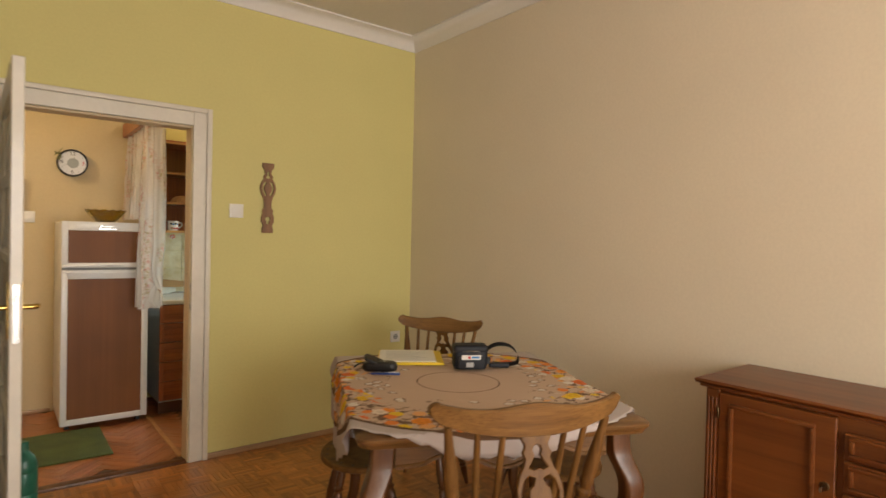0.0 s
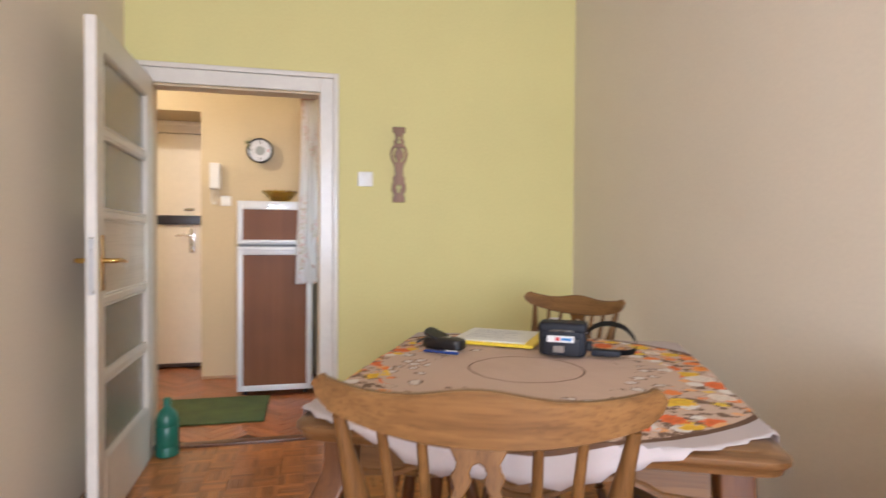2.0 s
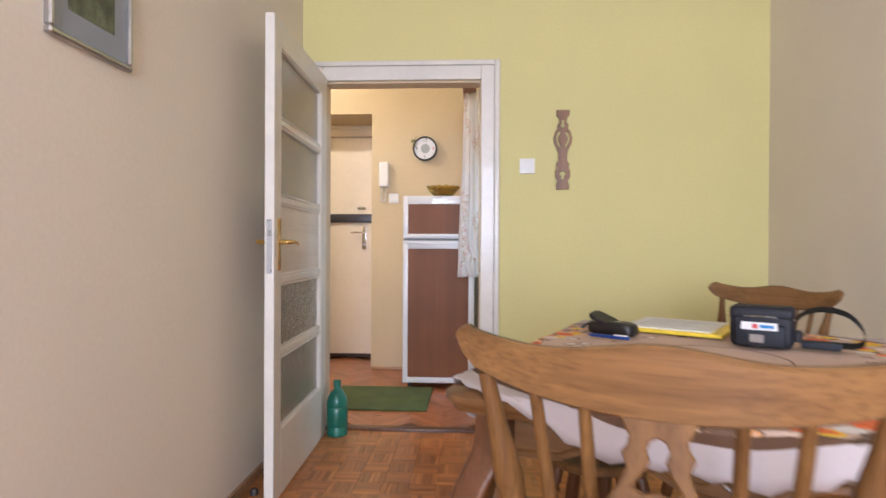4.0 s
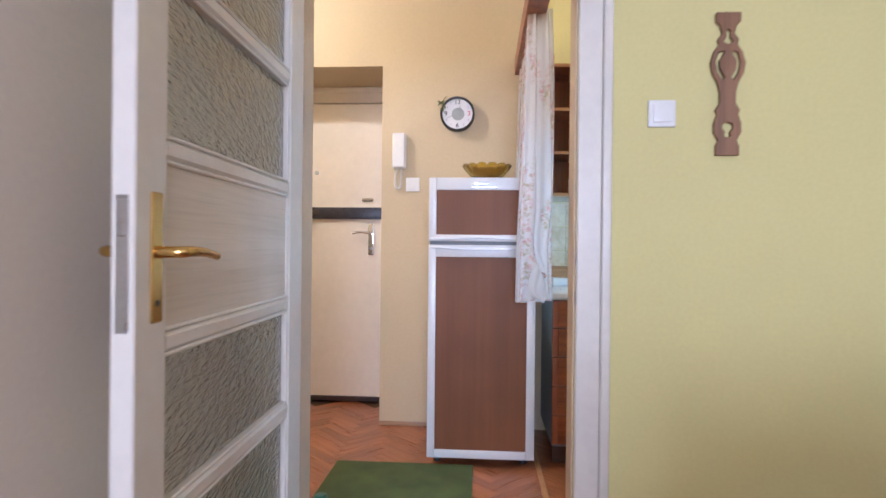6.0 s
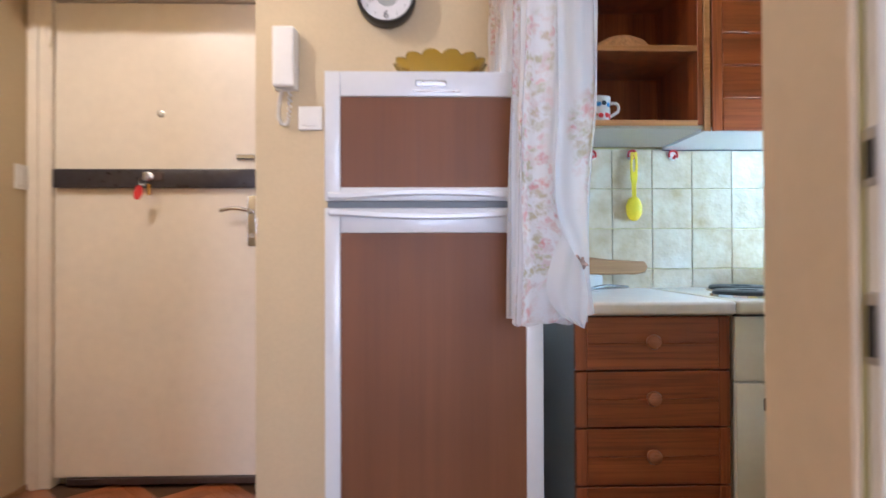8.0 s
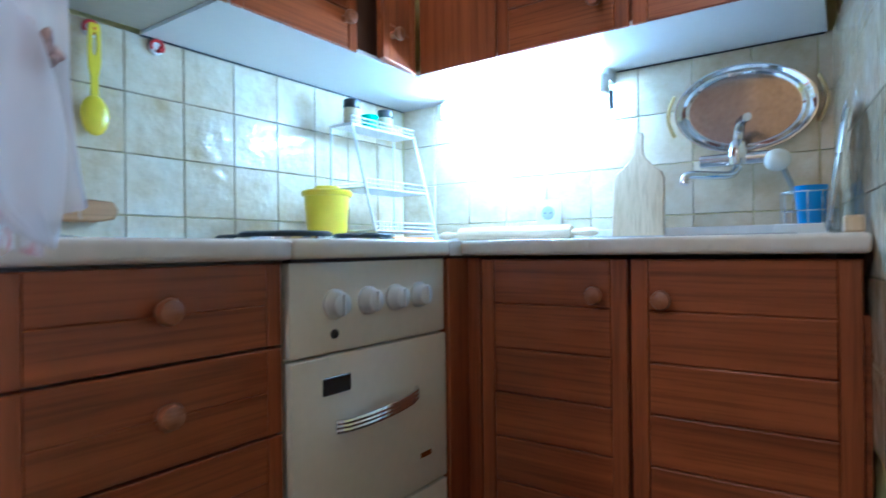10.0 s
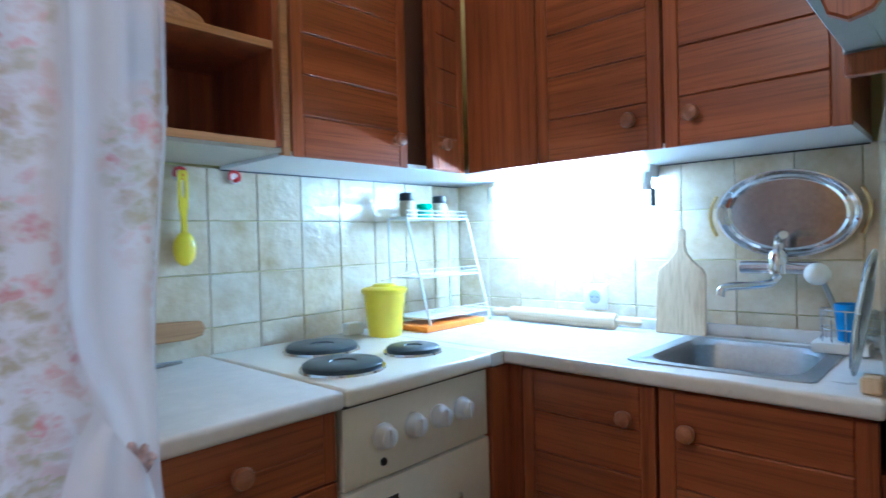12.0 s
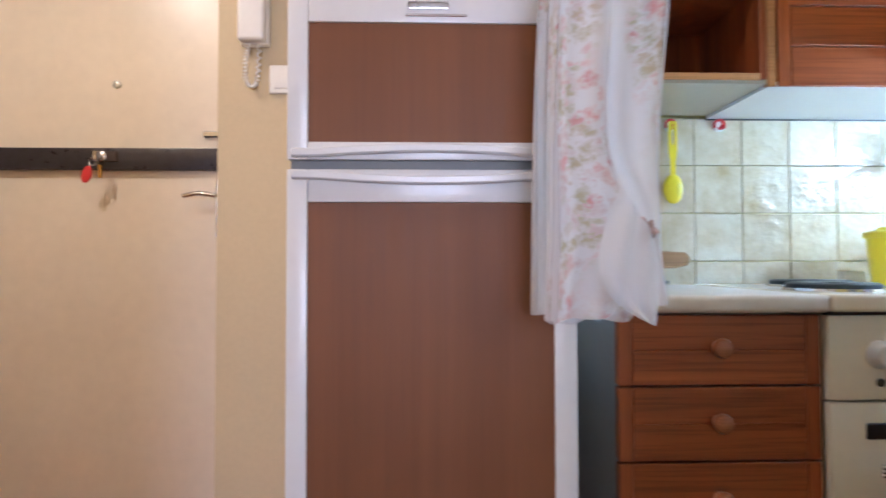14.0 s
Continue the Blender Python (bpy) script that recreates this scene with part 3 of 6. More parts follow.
# local x runs from hinge to free edge, y is the thickness
leaf_part("stile", (0, 0, 0), (0.130, LT, LH), M_TRIM)
leaf_part("stile", (LW - 0.100, 0, 0), (LW, LT, LH), M_TRIM)
zs = [0.297, 0.632, 0.958, 1.314, 1.656, 1.982]
leaf_part("rail", (0.130, 0, 0), (LW - 0.100, LT, zs[0]), M_TRIM)
leaf_part("rail", (0.130, 0, zs[5]), (LW - 0.100, LT, LH), M_TRIM)
for z in zs[1:5]:
    leaf_part("glazing_bar", (0.130, 0.002, z - 0.019), (LW - 0.100, LT - 0.002, z + 0.019), M_TRIM, 0.008)
for i in range(5):
    z0 = zs[i] + (0.019 if i else 0)
    z1 = zs[i + 1] - (0.019 if i < 4 else 0)
    if i == 2:
        leaf_part("panel", (0.130, 0.012, z0), (LW - 0.100, LT - 0.012, z1), M_DOORP, 0.0, "grained off-white wooden panel")
    else:
        pane = leaf_part("pane", (0.130, 0.017, z0), (LW - 0.100, 0.022, z1), M_FROST, 0.0, "hammered obscure glass")
    for a, b in (((0.130, 0.004, z0), (0.140, LT - 0.004, z1)), ((LW - 0.110, 0.004, z0), (LW - 0.100, LT - 0.004, z1)),
                 ((0.140, 0.004, z0), (LW - 0.110, LT - 0.004, z0 + 0.009)), ((0.140, 0.004, z1 - 0.009), (LW - 0.110, LT - 0.004, z1))):
        leaf_part("glazing_bead", a, b, M_TRIM, 0.003)
for side, s in ((LT, 1), (0.0, -1)):
    bm = bx((LW - 0.082, side, 1.000), (LW - 0.045, side + s * 0.005, 1.230), 0.003)
    bm.transform(lm)
    hp = part("handle_plate", bm, M_BRASS, leaf, "brass back plate")
    bm = bmesh.new()
    path = smooth_line([(LW - 0.063, side, 1.125), (LW - 0.063, side + s * 0.045, 1.125), (LW - 0.085, side + s * 0.055, 1.126), (LW - 0.135, side + s * 0.056, 1.124), (LW - 0.195, side + s * 0.052, 1.116)])
    tube(bm, path, [0.011 - 0.003 * (i / len(path)) for i in range(len(path))], 10)
    bm.transform(lm)
    part("handle_lever", bm, M_BRASS, hp, "polished brass lever", True)
    bm = bmesh.new()
    lathe(bm, [(0.006, 0), (0.006, 0.006), (0.004, 0.007)], 10, lm @ Matrix.Translation((LW - 0.063, side, 1.035)) @ Matrix.Rotation(-s * math.pi / 2, 4, "X"))
    part("keyhole", bm, M_BLACKP, hp)
bm = bx((LW - 0.001, 0.010, 0.99), (LW + 0.002, 0.032, 1.22), 0.001)
bm.transform(lm)
part("lock_plate", bm, M_STEEL, leaf, "worn steel lock plate")
bm = bx((LW, 0.014, 1.150), (LW + 0.008, 0.028, 1.175), 0.003)
bm.transform(lm)
part("latch", bm, M_STEEL, leaf)
for z in (0.28, 1.82):
    bm = bmesh.new()
    lathe(bm, [(0.004, 0), (0.008, 0.004), (0.008, 0.095), (0.004, 0.1)], 12, lm @ Matrix.Translation((-0.004, 0.022, z)))
    part("hinge", bm, M_TRIM, leaf, smooth=True)
solid("door_stop", lathe(bmesh.new(), [(0.018, 0), (0.018, 0.02), (0.012, 0.028)], 16, Matrix.Translation((0.655, -0.93, 0))), M_SWEEP, "small dark rubber door stop on the floor", "door stop", smooth=True)


# ---- baseboards ----
def baseboard(a, b, along):
    mat = M_BASE
    bm = bx(a, b, 0.006, 2)
    return tagged(part("baseboard", bm, mat, None, "", True), "thin brown wooden baseboard along the wall", "baseboard", kind="structure")


baseboard((DX1 + 0.114, -0.020, 0.0), (XR, 0, 0.035), "x")
baseboard((XL, YB, 0.0), (XL + 0.018, -0.002, 0.045), "y")
baseboard((XR - 0.018, YB, 0.0), (XR, -0.022, 0.045), "y")
baseboard((NX1 + 0.002, HY1 - 0.014, 0.0), (1.06, HY1, 0.028), "x")
baseboard((HX0 - 0.9, HY1 - 0.014, 0.0), (HX0 - 0.002, HY1, 0.028), "x")
baseboard((HX0, HY1 + 0.002, 0.0), (HX0 + 0.014, NY1 - 0.02, 0.028), "y")


# ---- dining table ----
TA = -24.7
TC = Vector((2.277, -1.962, 0))
TABW, TABD, TABZ = 1.02, 1.20, 0.832
tm = pose(TC.x, TC.y, 0, 0, 0, TA)
table = thing("dining_table", tm, "carved honey oak dining table with cabriole legs, under a cloth", "table")


def rounded_rect(w, d, r, n=6, lip=0.0):
    out = []
    for cx, cy, a0 in ((w - r, d - r, 0), (-w + r, d - r, 90), (-w + r, -d + r, 180), (w - r, -d + r, 270)):
        for i in range(n + 1):
            a = radians(a0 + 90 * i / n)
            out.append((cx + (r + lip) * math.cos(a), cy + (r + lip) * math.sin(a)))
    return out


def slab(bm, sections, m):
    """Stack of closed outlines at given heights, joined and capped."""
    loops = [[bm.verts.new(m @ Vector((x, y, z))) for x, y in pts] for pts, z in sections]
    for p, q in zip(loops, loops[1:]):
        for i in range(len(p)):
            bm.faces.new((p[i], p[(i + 1) % len(p)], q[(i + 1) % len(p)], q[i]))
    bm.faces.new(loops[0][::-1])
    bm.faces.new(loops[-1])
    return bm


w2, d2 = TABW / 2, TABD / 2
prof = [(-0.045, TABZ - 0.052), (-0.026, TABZ - 0.050), (-0.012, TABZ - 0.044), (-0.009, TABZ - 0.032), (-0.004, TABZ - 0.028), (0.0, TABZ - 0.022), (0.0, TABZ - 0.012), (-0.006, TABZ - 0.006), (-0.022, TABZ - 0.004), (-0.026, TABZ)]
part("tabletop", slab(bmesh.new(), [(rounded_rect(w2 + o, d2 + o, 0.05), z) for o, z in prof], tm), M_TABLE, table, "", True)
aw, ad = w2 - 0.085, d2 - 0.085


def apron(length, m):
    """A board whose lower edge is a shallow double curve, with a bead along it."""
    n = 24
    low = [(-length / 2 + length * i / n, TABZ - 0.135 - 0.030 * math.cos(2 * math.pi * abs(i / n - 0.5) * 2) * (1 if 0.1 < i / n < 0.9 else 0.2)) for i in range(n + 1)]
    outer = [(length / 2, TABZ - 0.053), (-length / 2, TABZ - 0.053)] + low
    part("apron", plate(outer, [], 0.022, m), M_TABLE, table)
    bm = bmesh.new()
    tube(bm, [(x, 0.0, z + 0.012) for x, z in low], 0.005, 6)
    bm.transform(m)
    part("apron_bead", bm, M_TABLE, table, "", True)
    bm = bmesh.new()
    for s in (-1, 1):
        spiral = [(s * (0.03 + 0.035 * (1 - k / 20) * math.cos(k * 0.55)), -0.002, TABZ - 0.115 + 0.03 * (1 - k / 20) * math.sin(k * 0.55)) for k in range(20)]
        tube(bm, spiral, 0.004, 5)
    bm.transform(m)
    part("apron_carving", bm, M_TABLE, table, "", True)


apron(2 * aw - 0.10, tm @ Matrix.Translation((0, -ad, 0)))
apron(2 * aw - 0.10, tm @ Matrix.Translation((0, ad, 0)) @ Matrix.Rotation(math.pi, 4, "Z"))
apron(2 * ad - 0.10, tm @ Matrix.Translation((aw, 0, 0)) @ Matrix.Rotation(math.pi / 2, 4, "Z"))
apron(2 * ad - 0.10, tm @ Matrix.Translation((-aw, 0, 0)) @ Matrix.Rotation(-math.pi / 2, 4, "Z"))


def cabriole(sx, sy):
    """Square block on top, swelling knee, thin ankle and a scrolled foot."""
    bm = bmesh.new()
    rows = [(0.000, 0.070, 0.034), (0.035, 0.075, 0.036), (0.075, 0.052, 0.026), (0.16, 0.018, 0.024), (0.28, 0.006, 0.025), (0.40, 0.018, 0.029), (0.50, 0.040, 0.034), (0.570, 0.052, 0.037), (0.625, 0.046, 0.037), (0.672, 0.028, 0.036), (0.71, 0.016, 0.035), (0.779, 0.012, 0.035)]
    pts = smooth_line([(z, off, r) for z, off, r in rows], 3)
    secs = []
    for z, off, r in pts:
        c = Vector((sx * (aw - 0.02 + off), sy * (ad - 0.02 + off)))
        k = 0.40 + (0.12 - 0.40) * min(1, max(0, (z - 0.54) / 0.16))
        secs.append(([(c.x + x, c.y + y) for x, y in rounded_rect(r, r, r * k * 1.6, 4)], z))
    return slab(bm, secs, tm)


for sx in (-1, 1):
    for sy in (-1, 1):
        part("leg", cabriole(sx, sy), M_OAKD, table, "", True)


# ---- tablecloth ----
def tablecloth():
    """Round cloth; what passes the table's edge hangs in soft folds, and the hem is scalloped."""
    rad, cx, cy = 0.750, -0.030, 0.050
    nr, na = 46, 180
    bm = bmesh.new()
    uvl = bm.loops.layers.uv.new("uv")
    where, rows = {}, []
    for j in range(nr + 1):
        row = []
        for i in range(na):
            a = 2 * math.pi * i / na
            r = rad * j / nr
            if j == nr:
                r *= 1 + 0.008 * math.sin(60 * a) + 0.006 * math.sin(17 * a)
            x, y = r * math.cos(a), r * math.sin(a)
            px, py = cx + x, cy + y
            ox, oy = max(0, abs(px) - w2 - 0.005), max(0, abs(py) - d2 - 0.005)
            drop = math.hypot(ox, oy)
            qx = math.copysign(min(abs(px), w2 + 0.005), px)
            qy = math.copysign(min(abs(py), d2 + 0.005), py)
            z = TABZ + 0.004 + 0.0030 * noise.noise((px * 7, py * 7, 1)) + 0.0013 * noise.noise((px * 22, py * 22, 4))
            if drop > 0:
                fold = 0.014 * min(1, drop / 0.06) * (1 + math.sin((px if oy >= ox else py) * 24 + 2 * noise.noise((px * 4, py * 4, 2))))
                if oy >= ox:
                    qy += math.copysign(fold, py)
                else:
                    qx += math.copysign(fold, px)
                z -= max(0, drop - 0.005)
            vert = bm.verts.new(tm @ Vector((qx, qy, z)))
            where[vert] = (0.5 + x / (2 * rad), 0.5 + (y + 0.04) / (2 * rad))
            row.append(vert)
            if j == 0:
                break
        rows.append(row)
    for j in range(nr):
        for i in range(na):
            k = (i + 1) % na
            quad = (rows[0][0], rows[1][i], rows[1][k]) if j == 0 else (rows[j][i], rows[j + 1][i], rows[j + 1][k], rows[j][k])
            f = bm.faces.new(quad)
            for lp in f.loops:
                lp[uvl].uv = where[lp.vert]
    bm.transform(tm.inverted())
    ob = part("tablecloth", bm, M_CLOTH, None, "", True)
    ob.matrix_basis = tm
    th = ob.modifiers.new("thickness", "SOLIDIFY")
    th.thickness, th.offset = 0.0016, 1
    tagged(ob, "round cream cotton tablecloth printed with orange and yellow flowers", "tablecloth")


tablecloth()


# ---- chairs and stools ----
LEGP = [(0, 0.012), (0.06, 0.013), (0.16, 0.019), (0.24, 0.021), (0.26, 0.015), (0.285, 0.024), (0.31, 0.015), (0.335, 0.022), (0.50, 0.026), (0.72, 0.021), (0.75, 0.015), (0.775, 0.023), (0.80, 0.015), (0.84, 0.019), (1, 0.016)]
POSTP = [(0, 0.014), (0.10, 0.017), (0.30, 0.022), (0.42, 0.022), (0.475, 0.020), (0.495, 0.015), (0.510, 0.023), (0.530, 0.023), (0.545, 0.015), (0.575, 0.019), (0.590, 0.022), (0.610, 0.019), (0.68, 0.0225), (0.76, 0.0195), (0.88, 0.0135), (1, 0.011)]
SPIN = [(0, 0.008), (0.35, 0.0112), (0.6, 0.0105), (1, 0.0085)]


def chair():
    """Country chair: crest rail on turned posts and spindles, pierced heart splat, saddled plank seat, splayed turned legs."""
    ob = thing("dining_chair", Matrix.Identity(4), "carved oak spindle-back chair with heart splat, at the table", "chair", "chairs round the table")
    secs = []
    out = [(x * (0.215 - 0.03 * max(0, -y)), y * 0.21) for x, y in [(math.copysign(abs(math.cos(radians(a))) ** 0.6, math.cos(radians(a))), math.copysign(abs(math.sin(radians(a))) ** 0.6, math.sin(radians(a)))) for a in range(0, 360, 9)]]
    for s, z in ((0.94, 0.425), (1.0, 0.433), (1.0, 0.450), (0.96, 0.458), (0.80, 0.454), (0.4, 0.450)):
        secs.append(([(x * s, y * s) for x, y in out], z))
    part("seat", slab(bmesh.new(), secs, Matrix.Identity(4)), M_OAKD, ob, "dark saddled plank seat", True)
    # crest rail, curved in plan, high in the middle and at the ends
    bm = bmesh.new()
    n, rows = 48, []
    for i in range(n + 1):
        s = math.sin((2 * i / n - 1) * math.pi / 2)
        x = 0.288 * s
        y = -0.285 + 0.055 * s * s
        top = 0.980 + 0.022 * math.exp(-(s / 0.36) ** 2) + 0.027 * abs(s) ** 2.8
        bot = 0.911 - 0.006 * math.cos(s * 3) + 0.034 * abs(s) ** 3
        if abs(s) > 0.90:
            k = (abs(s) - 0.90) / 0.10
            mid, half = (top + bot) / 2 + 0.004, (top - bot) / 2 * math.sqrt(max(0.004, 1 - k * k))
            top, bot = mid + half, mid - half
        h = top - bot
        t = 0.013
        rows.append([bm.verts.new((x, y + q * t + (0.012 * (v - 0.5)) * -1, bot + v * h)) for q, v in ((-1, 0.06), (-1, 0.5), (-1, 0.92), (-0.5, 1.0), (0.5, 1.0), (1, 0.92), (1, 0.5), (1, 0.06), (0.4, 0), (-0.4, 0))])
    for p, q in zip(rows, rows[1:]):
        for k in range(10):
            bm.faces.new((p[k], p[(k + 1) % 10], q[(k + 1) % 10], q[k]))
    bm.faces.new(rows[0])
    bm.faces.new(rows[-1][::-1])
    part("crest_rail", bm, M_OAK, ob, "worn honey oak crest rail", True)

    def upright(s, prof, name, seat_x):
        x, y = 0.288 * s, -0.285 + 0.055 * s * s
        part(name, turned(bmesh.new(), (seat_x, -0.165 + 0.03 * abs(s), 0.44), (x, y, 0.926 + 0.015 * abs(s)), prof), M_OAKZ, ob, "", True)

    for sgn in (-1, 1):
        upright(0.83 * sgn, POSTP, "post", 0.165 * sgn)
        upright(0.56 * sgn, SPIN, "spindle", 0.125 * sgn)
        upright(0.32 * sgn, SPIN, "spindle", 0.080 * sgn)
    half = [(0.0, 0.0), (0.047, 0.0), (0.045, -0.018), (0.034, -0.038), (0.036, -0.048), (0.043, -0.058), (0.036, -0.074), (0.043, -0.094), (0.056, -0.114), (0.065, -0.142), (0.067, -0.170), (0.059, -0.212), (0.044, -0.250), (0.034, -0.280), (0.040, -0.300), (0.036, -0.325), (0.026, -0.360), (0.026, -0.480), (0.0, -0.480)]
    outline = mirror(half)
    hole_top = mirror([(0.0, -0.038), (0.009, -0.042), (0.0135, -0.052), (0.009, -0.065), (0.016, -0.079), (0.029, -0.097), (0.014, -0.103), (0.0, -0.099)])
    side = [(0.012, -0.124), (0.030, -0.116), (0.046, -0.130), (0.055, -0.160), (0.049, -0.206), (0.035, -0.244), (0.024, -0.264), (0.019, -0.254), (0.029, -0.213), (0.034, -0.178), (0.030, -0.152), (0.018, -0.142)]
    splat_m = Matrix.Translation((0, -0.285, 0.926)) @ Matrix.Rotation(-math.atan2(0.122, 0.445), 4, "X")
    part("splat", plate(outline, [hole_top, side, [(-x, z) for x, z in reversed(side)]], 0.016, splat_m, 0.002), M_OAKZ, ob, "pierced heart-shaped splat")
    for sx in (-1, 1):
        for sy in (-1, 1):
            part("leg", turned(bmesh.new(), (0.215 * sx, 0.205 * sy - 0.01, 0.0), (0.135 * sx, 0.135 * sy, 0.435), LEGP), M_OAKD, ob, "", True)
    return ob


first = chair()
first.matrix_basis = pose(1.969, -2.481, 0, 0, 0, -22)
copy_thing(first, pose(2.636, -1.186, 0, 0, 0, 122) @ Matrix.Diagonal((0.93, 0.96, 0.963, 1)))


def stool():
    """Oval plank seat with a row of dark pegs near its rim, on four splayed turned legs."""
    ob = thing("stool", Matrix.Identity(4), "oval oak stool with dark pegs round the seat, by the table", "stool", "stools round the table")
    out = [(0.222 * math.cos(radians(a)), 0.192 * math.sin(radians(a))) for a in range(0, 360, 10)]
    part("seat", slab(bmesh.new(), [([(x * s, y * s) for x, y in out], z) for s, z in ((0.95, 0.425), (1, 0.432), (1, 0.448), (0.97, 0.455))], Matrix.Identity(4)), M_OAKZ, ob, "", True)
    for a in range(0, 360, 20):
        part("peg", lathe(bmesh.new(), [(0.006, 0.4545), (0.006, 0.4562), (0.003, 0.4568)], 8, Matrix.Translation((0.192 * math.cos(radians(a)), 0.163 * math.sin(radians(a)), 0))), M_SWEEP, ob)
    for sx in (-1, 1):
        for sy in (-1, 1):
            part("leg", turned(bmesh.new(), (0.19 * sx, 0.17 * sy, 0.0), (0.11 * sx, 0.095 * sy, 0.43), LEGP), M_OAKD, ob, "", True)
    return ob


s1 = stool()
s1.matrix_basis = pose(2.055, -1.50, 0, 0, 0, 64)
copy_thing(s1, pose(2.74, -2.08, 0, 0, 0, 64))
copy_thing(s1, pose(3.02, -1.72, 0, 0, 0, 10))


# ---- things on the table ----
TZ = TABZ + 0.011
fold = thing("document_folder", (2.332, -1.470, TZ), "yellow plastic folder with printed papers on the tablecloth", "folder")
fm = pose(2.332, -1.470, TZ, 0, 0, -33.5)


def posed(bm, m):
    bm.transform(m)
    return bm


part("cover", posed(bx((-0.158, -0.150, 0), (0.158, 0.150, 0.012), 0.003, 2), fm), M_FOLDER, fold)
part("paper", posed(bx((-0.152, -0.132, 0.012), (0.122, 0.146, 0.016), 0.0), fm), M_PAPER, fold)
for i in range(9):
    part("print_line", posed(bx((-0.12, 0.105 - i * 0.022, 0.0161), (0.02 + 0.07 * ((i * 7) % 5) / 5, 0.109 - i * 0.022, 0.0164)), fm), M_INK, fold)
glasses_m = pose(2.076, -1.600, TZ, 0, 0, -38)
case_ob = thing("glasses_case", (2.076, -1.600, TZ), "black soft glasses case on the tablecloth", "glasses case")
part("body", posed(slab(bmesh.new(), [([(x * k, y * k * (0.8 + 1.6 * x)) for x, y in rounded_rect(0.078, 0.042, 0.030, 5)], z) for k, z in ((0.90, 0.0), (1.0, 0.006), (1.0, 0.024), (0.93, 0.034), (0.70, 0.040))], Matrix.Identity(4)), glasses_m), M_LEATHER, case_ob, "", True)
part("flap", posed(posed(slab(bmesh.new(), [([(x * k, y * k) for x, y in rounded_rect(0.048, 0.034, 0.022, 5)], z) for k, z in ((0.94, 0.0), (1.0, 0.003), (1.0, 0.008), (0.92, 0.012))], Matrix.Identity(4)), pose(-0.030, 0.004, 0.038, 10, 22, 6)), glasses_m), M_LEATHER, case_ob, "raised flap", True)
part("snap", posed(lathe(bmesh.new(), [(0.007, 0), (0.006, 0.002), (0.003, 0.003)], 12, pose(0.020, 0.0, 0.040)), glasses_m), M_STEEL, case_ob, "", True)
bm = bmesh.new()
tube(bm, smooth_line([(-0.07, 0.02, 0.03), (-0.1, 0.03, 0.02), (-0.12, 0.02, 0.006)]), 0.004, 6)
part("loop", posed(bm, glasses_m), M_BLACKP, case_ob, "", True)
pen = thing("ballpoint_pen", (2.046, -1.700, TZ), "blue plastic ballpoint pen lying by the glasses case", "pen")
pm = pose(2.046, -1.700, TZ + 0.006, 0, 90, -36)
part("barrel", lathe(bmesh.new(), [(0.001, -0.072), (0.005, -0.062), (0.0055, 0.0), (0.0055, 0.055), (0.003, 0.06)], 10, pm), M_PEN, pen, "", True)
part("clip", posed(bx((-0.008, -0.0015, 0.01), (-0.005, 0.0015, 0.055)), pm), M_PLAST, pen)

bag = thing("camera_bag", (2.446, -1.790, TZ), "small navy nylon camera bag with shoulder strap on the table", "bag")
gm = pose(2.446, -1.790, TZ, 0, 0, -31) @ Matrix.Scale(0.93, 4)
part("body", posed(bx((-0.085, -0.045, 0), (0.085, 0.05, 0.105), 0.026, 4), gm), M_NAVY, bag, "", True)
part("lid", posed(bx((-0.086, -0.046, 0.080), (0.086, 0.051, 0.122), 0.019, 4), gm), M_NAVY, bag, "", True)
part("front_pocket", posed(bx((-0.065, -0.062, 0.006), (0.065, -0.040, 0.070), 0.008, 2), gm), M_NAVY, bag, "", True)
part("card", posed(bx((-0.050, -0.0655, 0.055), (0.045, -0.0625, 0.078), 0.001), gm), M_PLAST, bag, "white and red card in the pocket")
part("card_stripe", posed(bx((-0.020, -0.0665, 0.060), (-0.006, -0.0650, 0.073)), gm), M_RED, bag)
part("card_stripe", posed(bx((0.000, -0.0665, 0.062), (0.036, -0.0650, 0.071)), gm), M_BLUE, bag)
part("badge", posed(bx((-0.028, -0.0640, 0.018), (0.010, -0.0615, 0.042), 0.001), gm), M_STEEL, bag, "small grey badge")
bm = bmesh.new()
tube(bm, smooth_line([(-0.088, -0.03, 0.088), (0, -0.05, 0.094), (0.088, -0.03, 0.088)]), 0.003, 6)
part("zip", posed(bm, gm), M_STEEL, bag, "", True)


def strap(pts, width):
    bm = bmesh.new()
    line = smooth_line(pts, 6)
    a = [bm.verts.new((p.x, p.y, p.z)) for p in line]
    b = [bm.verts.new((p.x, p.y + width, p.z + 0.014)) for p in line]
    for i in range(len(line) - 1):
        bm.faces.new((a[i], a[i + 1], b[i + 1], b[i]))
    bmesh.ops.solidify(bm, geom=bm.faces[:], thickness=0.003)
    return bm


part("strap", posed(strap([(0.08, 0.0, 0.07), (0.11, 0.0, 0.100), (0.16, 0.0, 0.112), (0.215, 0.0, 0.098), (0.25, 0.0, 0.055), (0.245, 0.0, 0.018), (0.19, 0.0, 0.010), (0.12, 0.0, 0.012)], 0.032), gm), M_NAVY, bag, "black webbing strap", True)
part("strap_pad", posed(bx((0.10, -0.02, 0.004), (0.20, 0.02, 0.028), 0.009, 2), gm), M_NAVY, bag, "", True)
part("buckle", posed(bx((0.084, -0.012, 0.02), (0.104, 0.014, 0.055), 0.004), gm), M_BLACKP, bag)

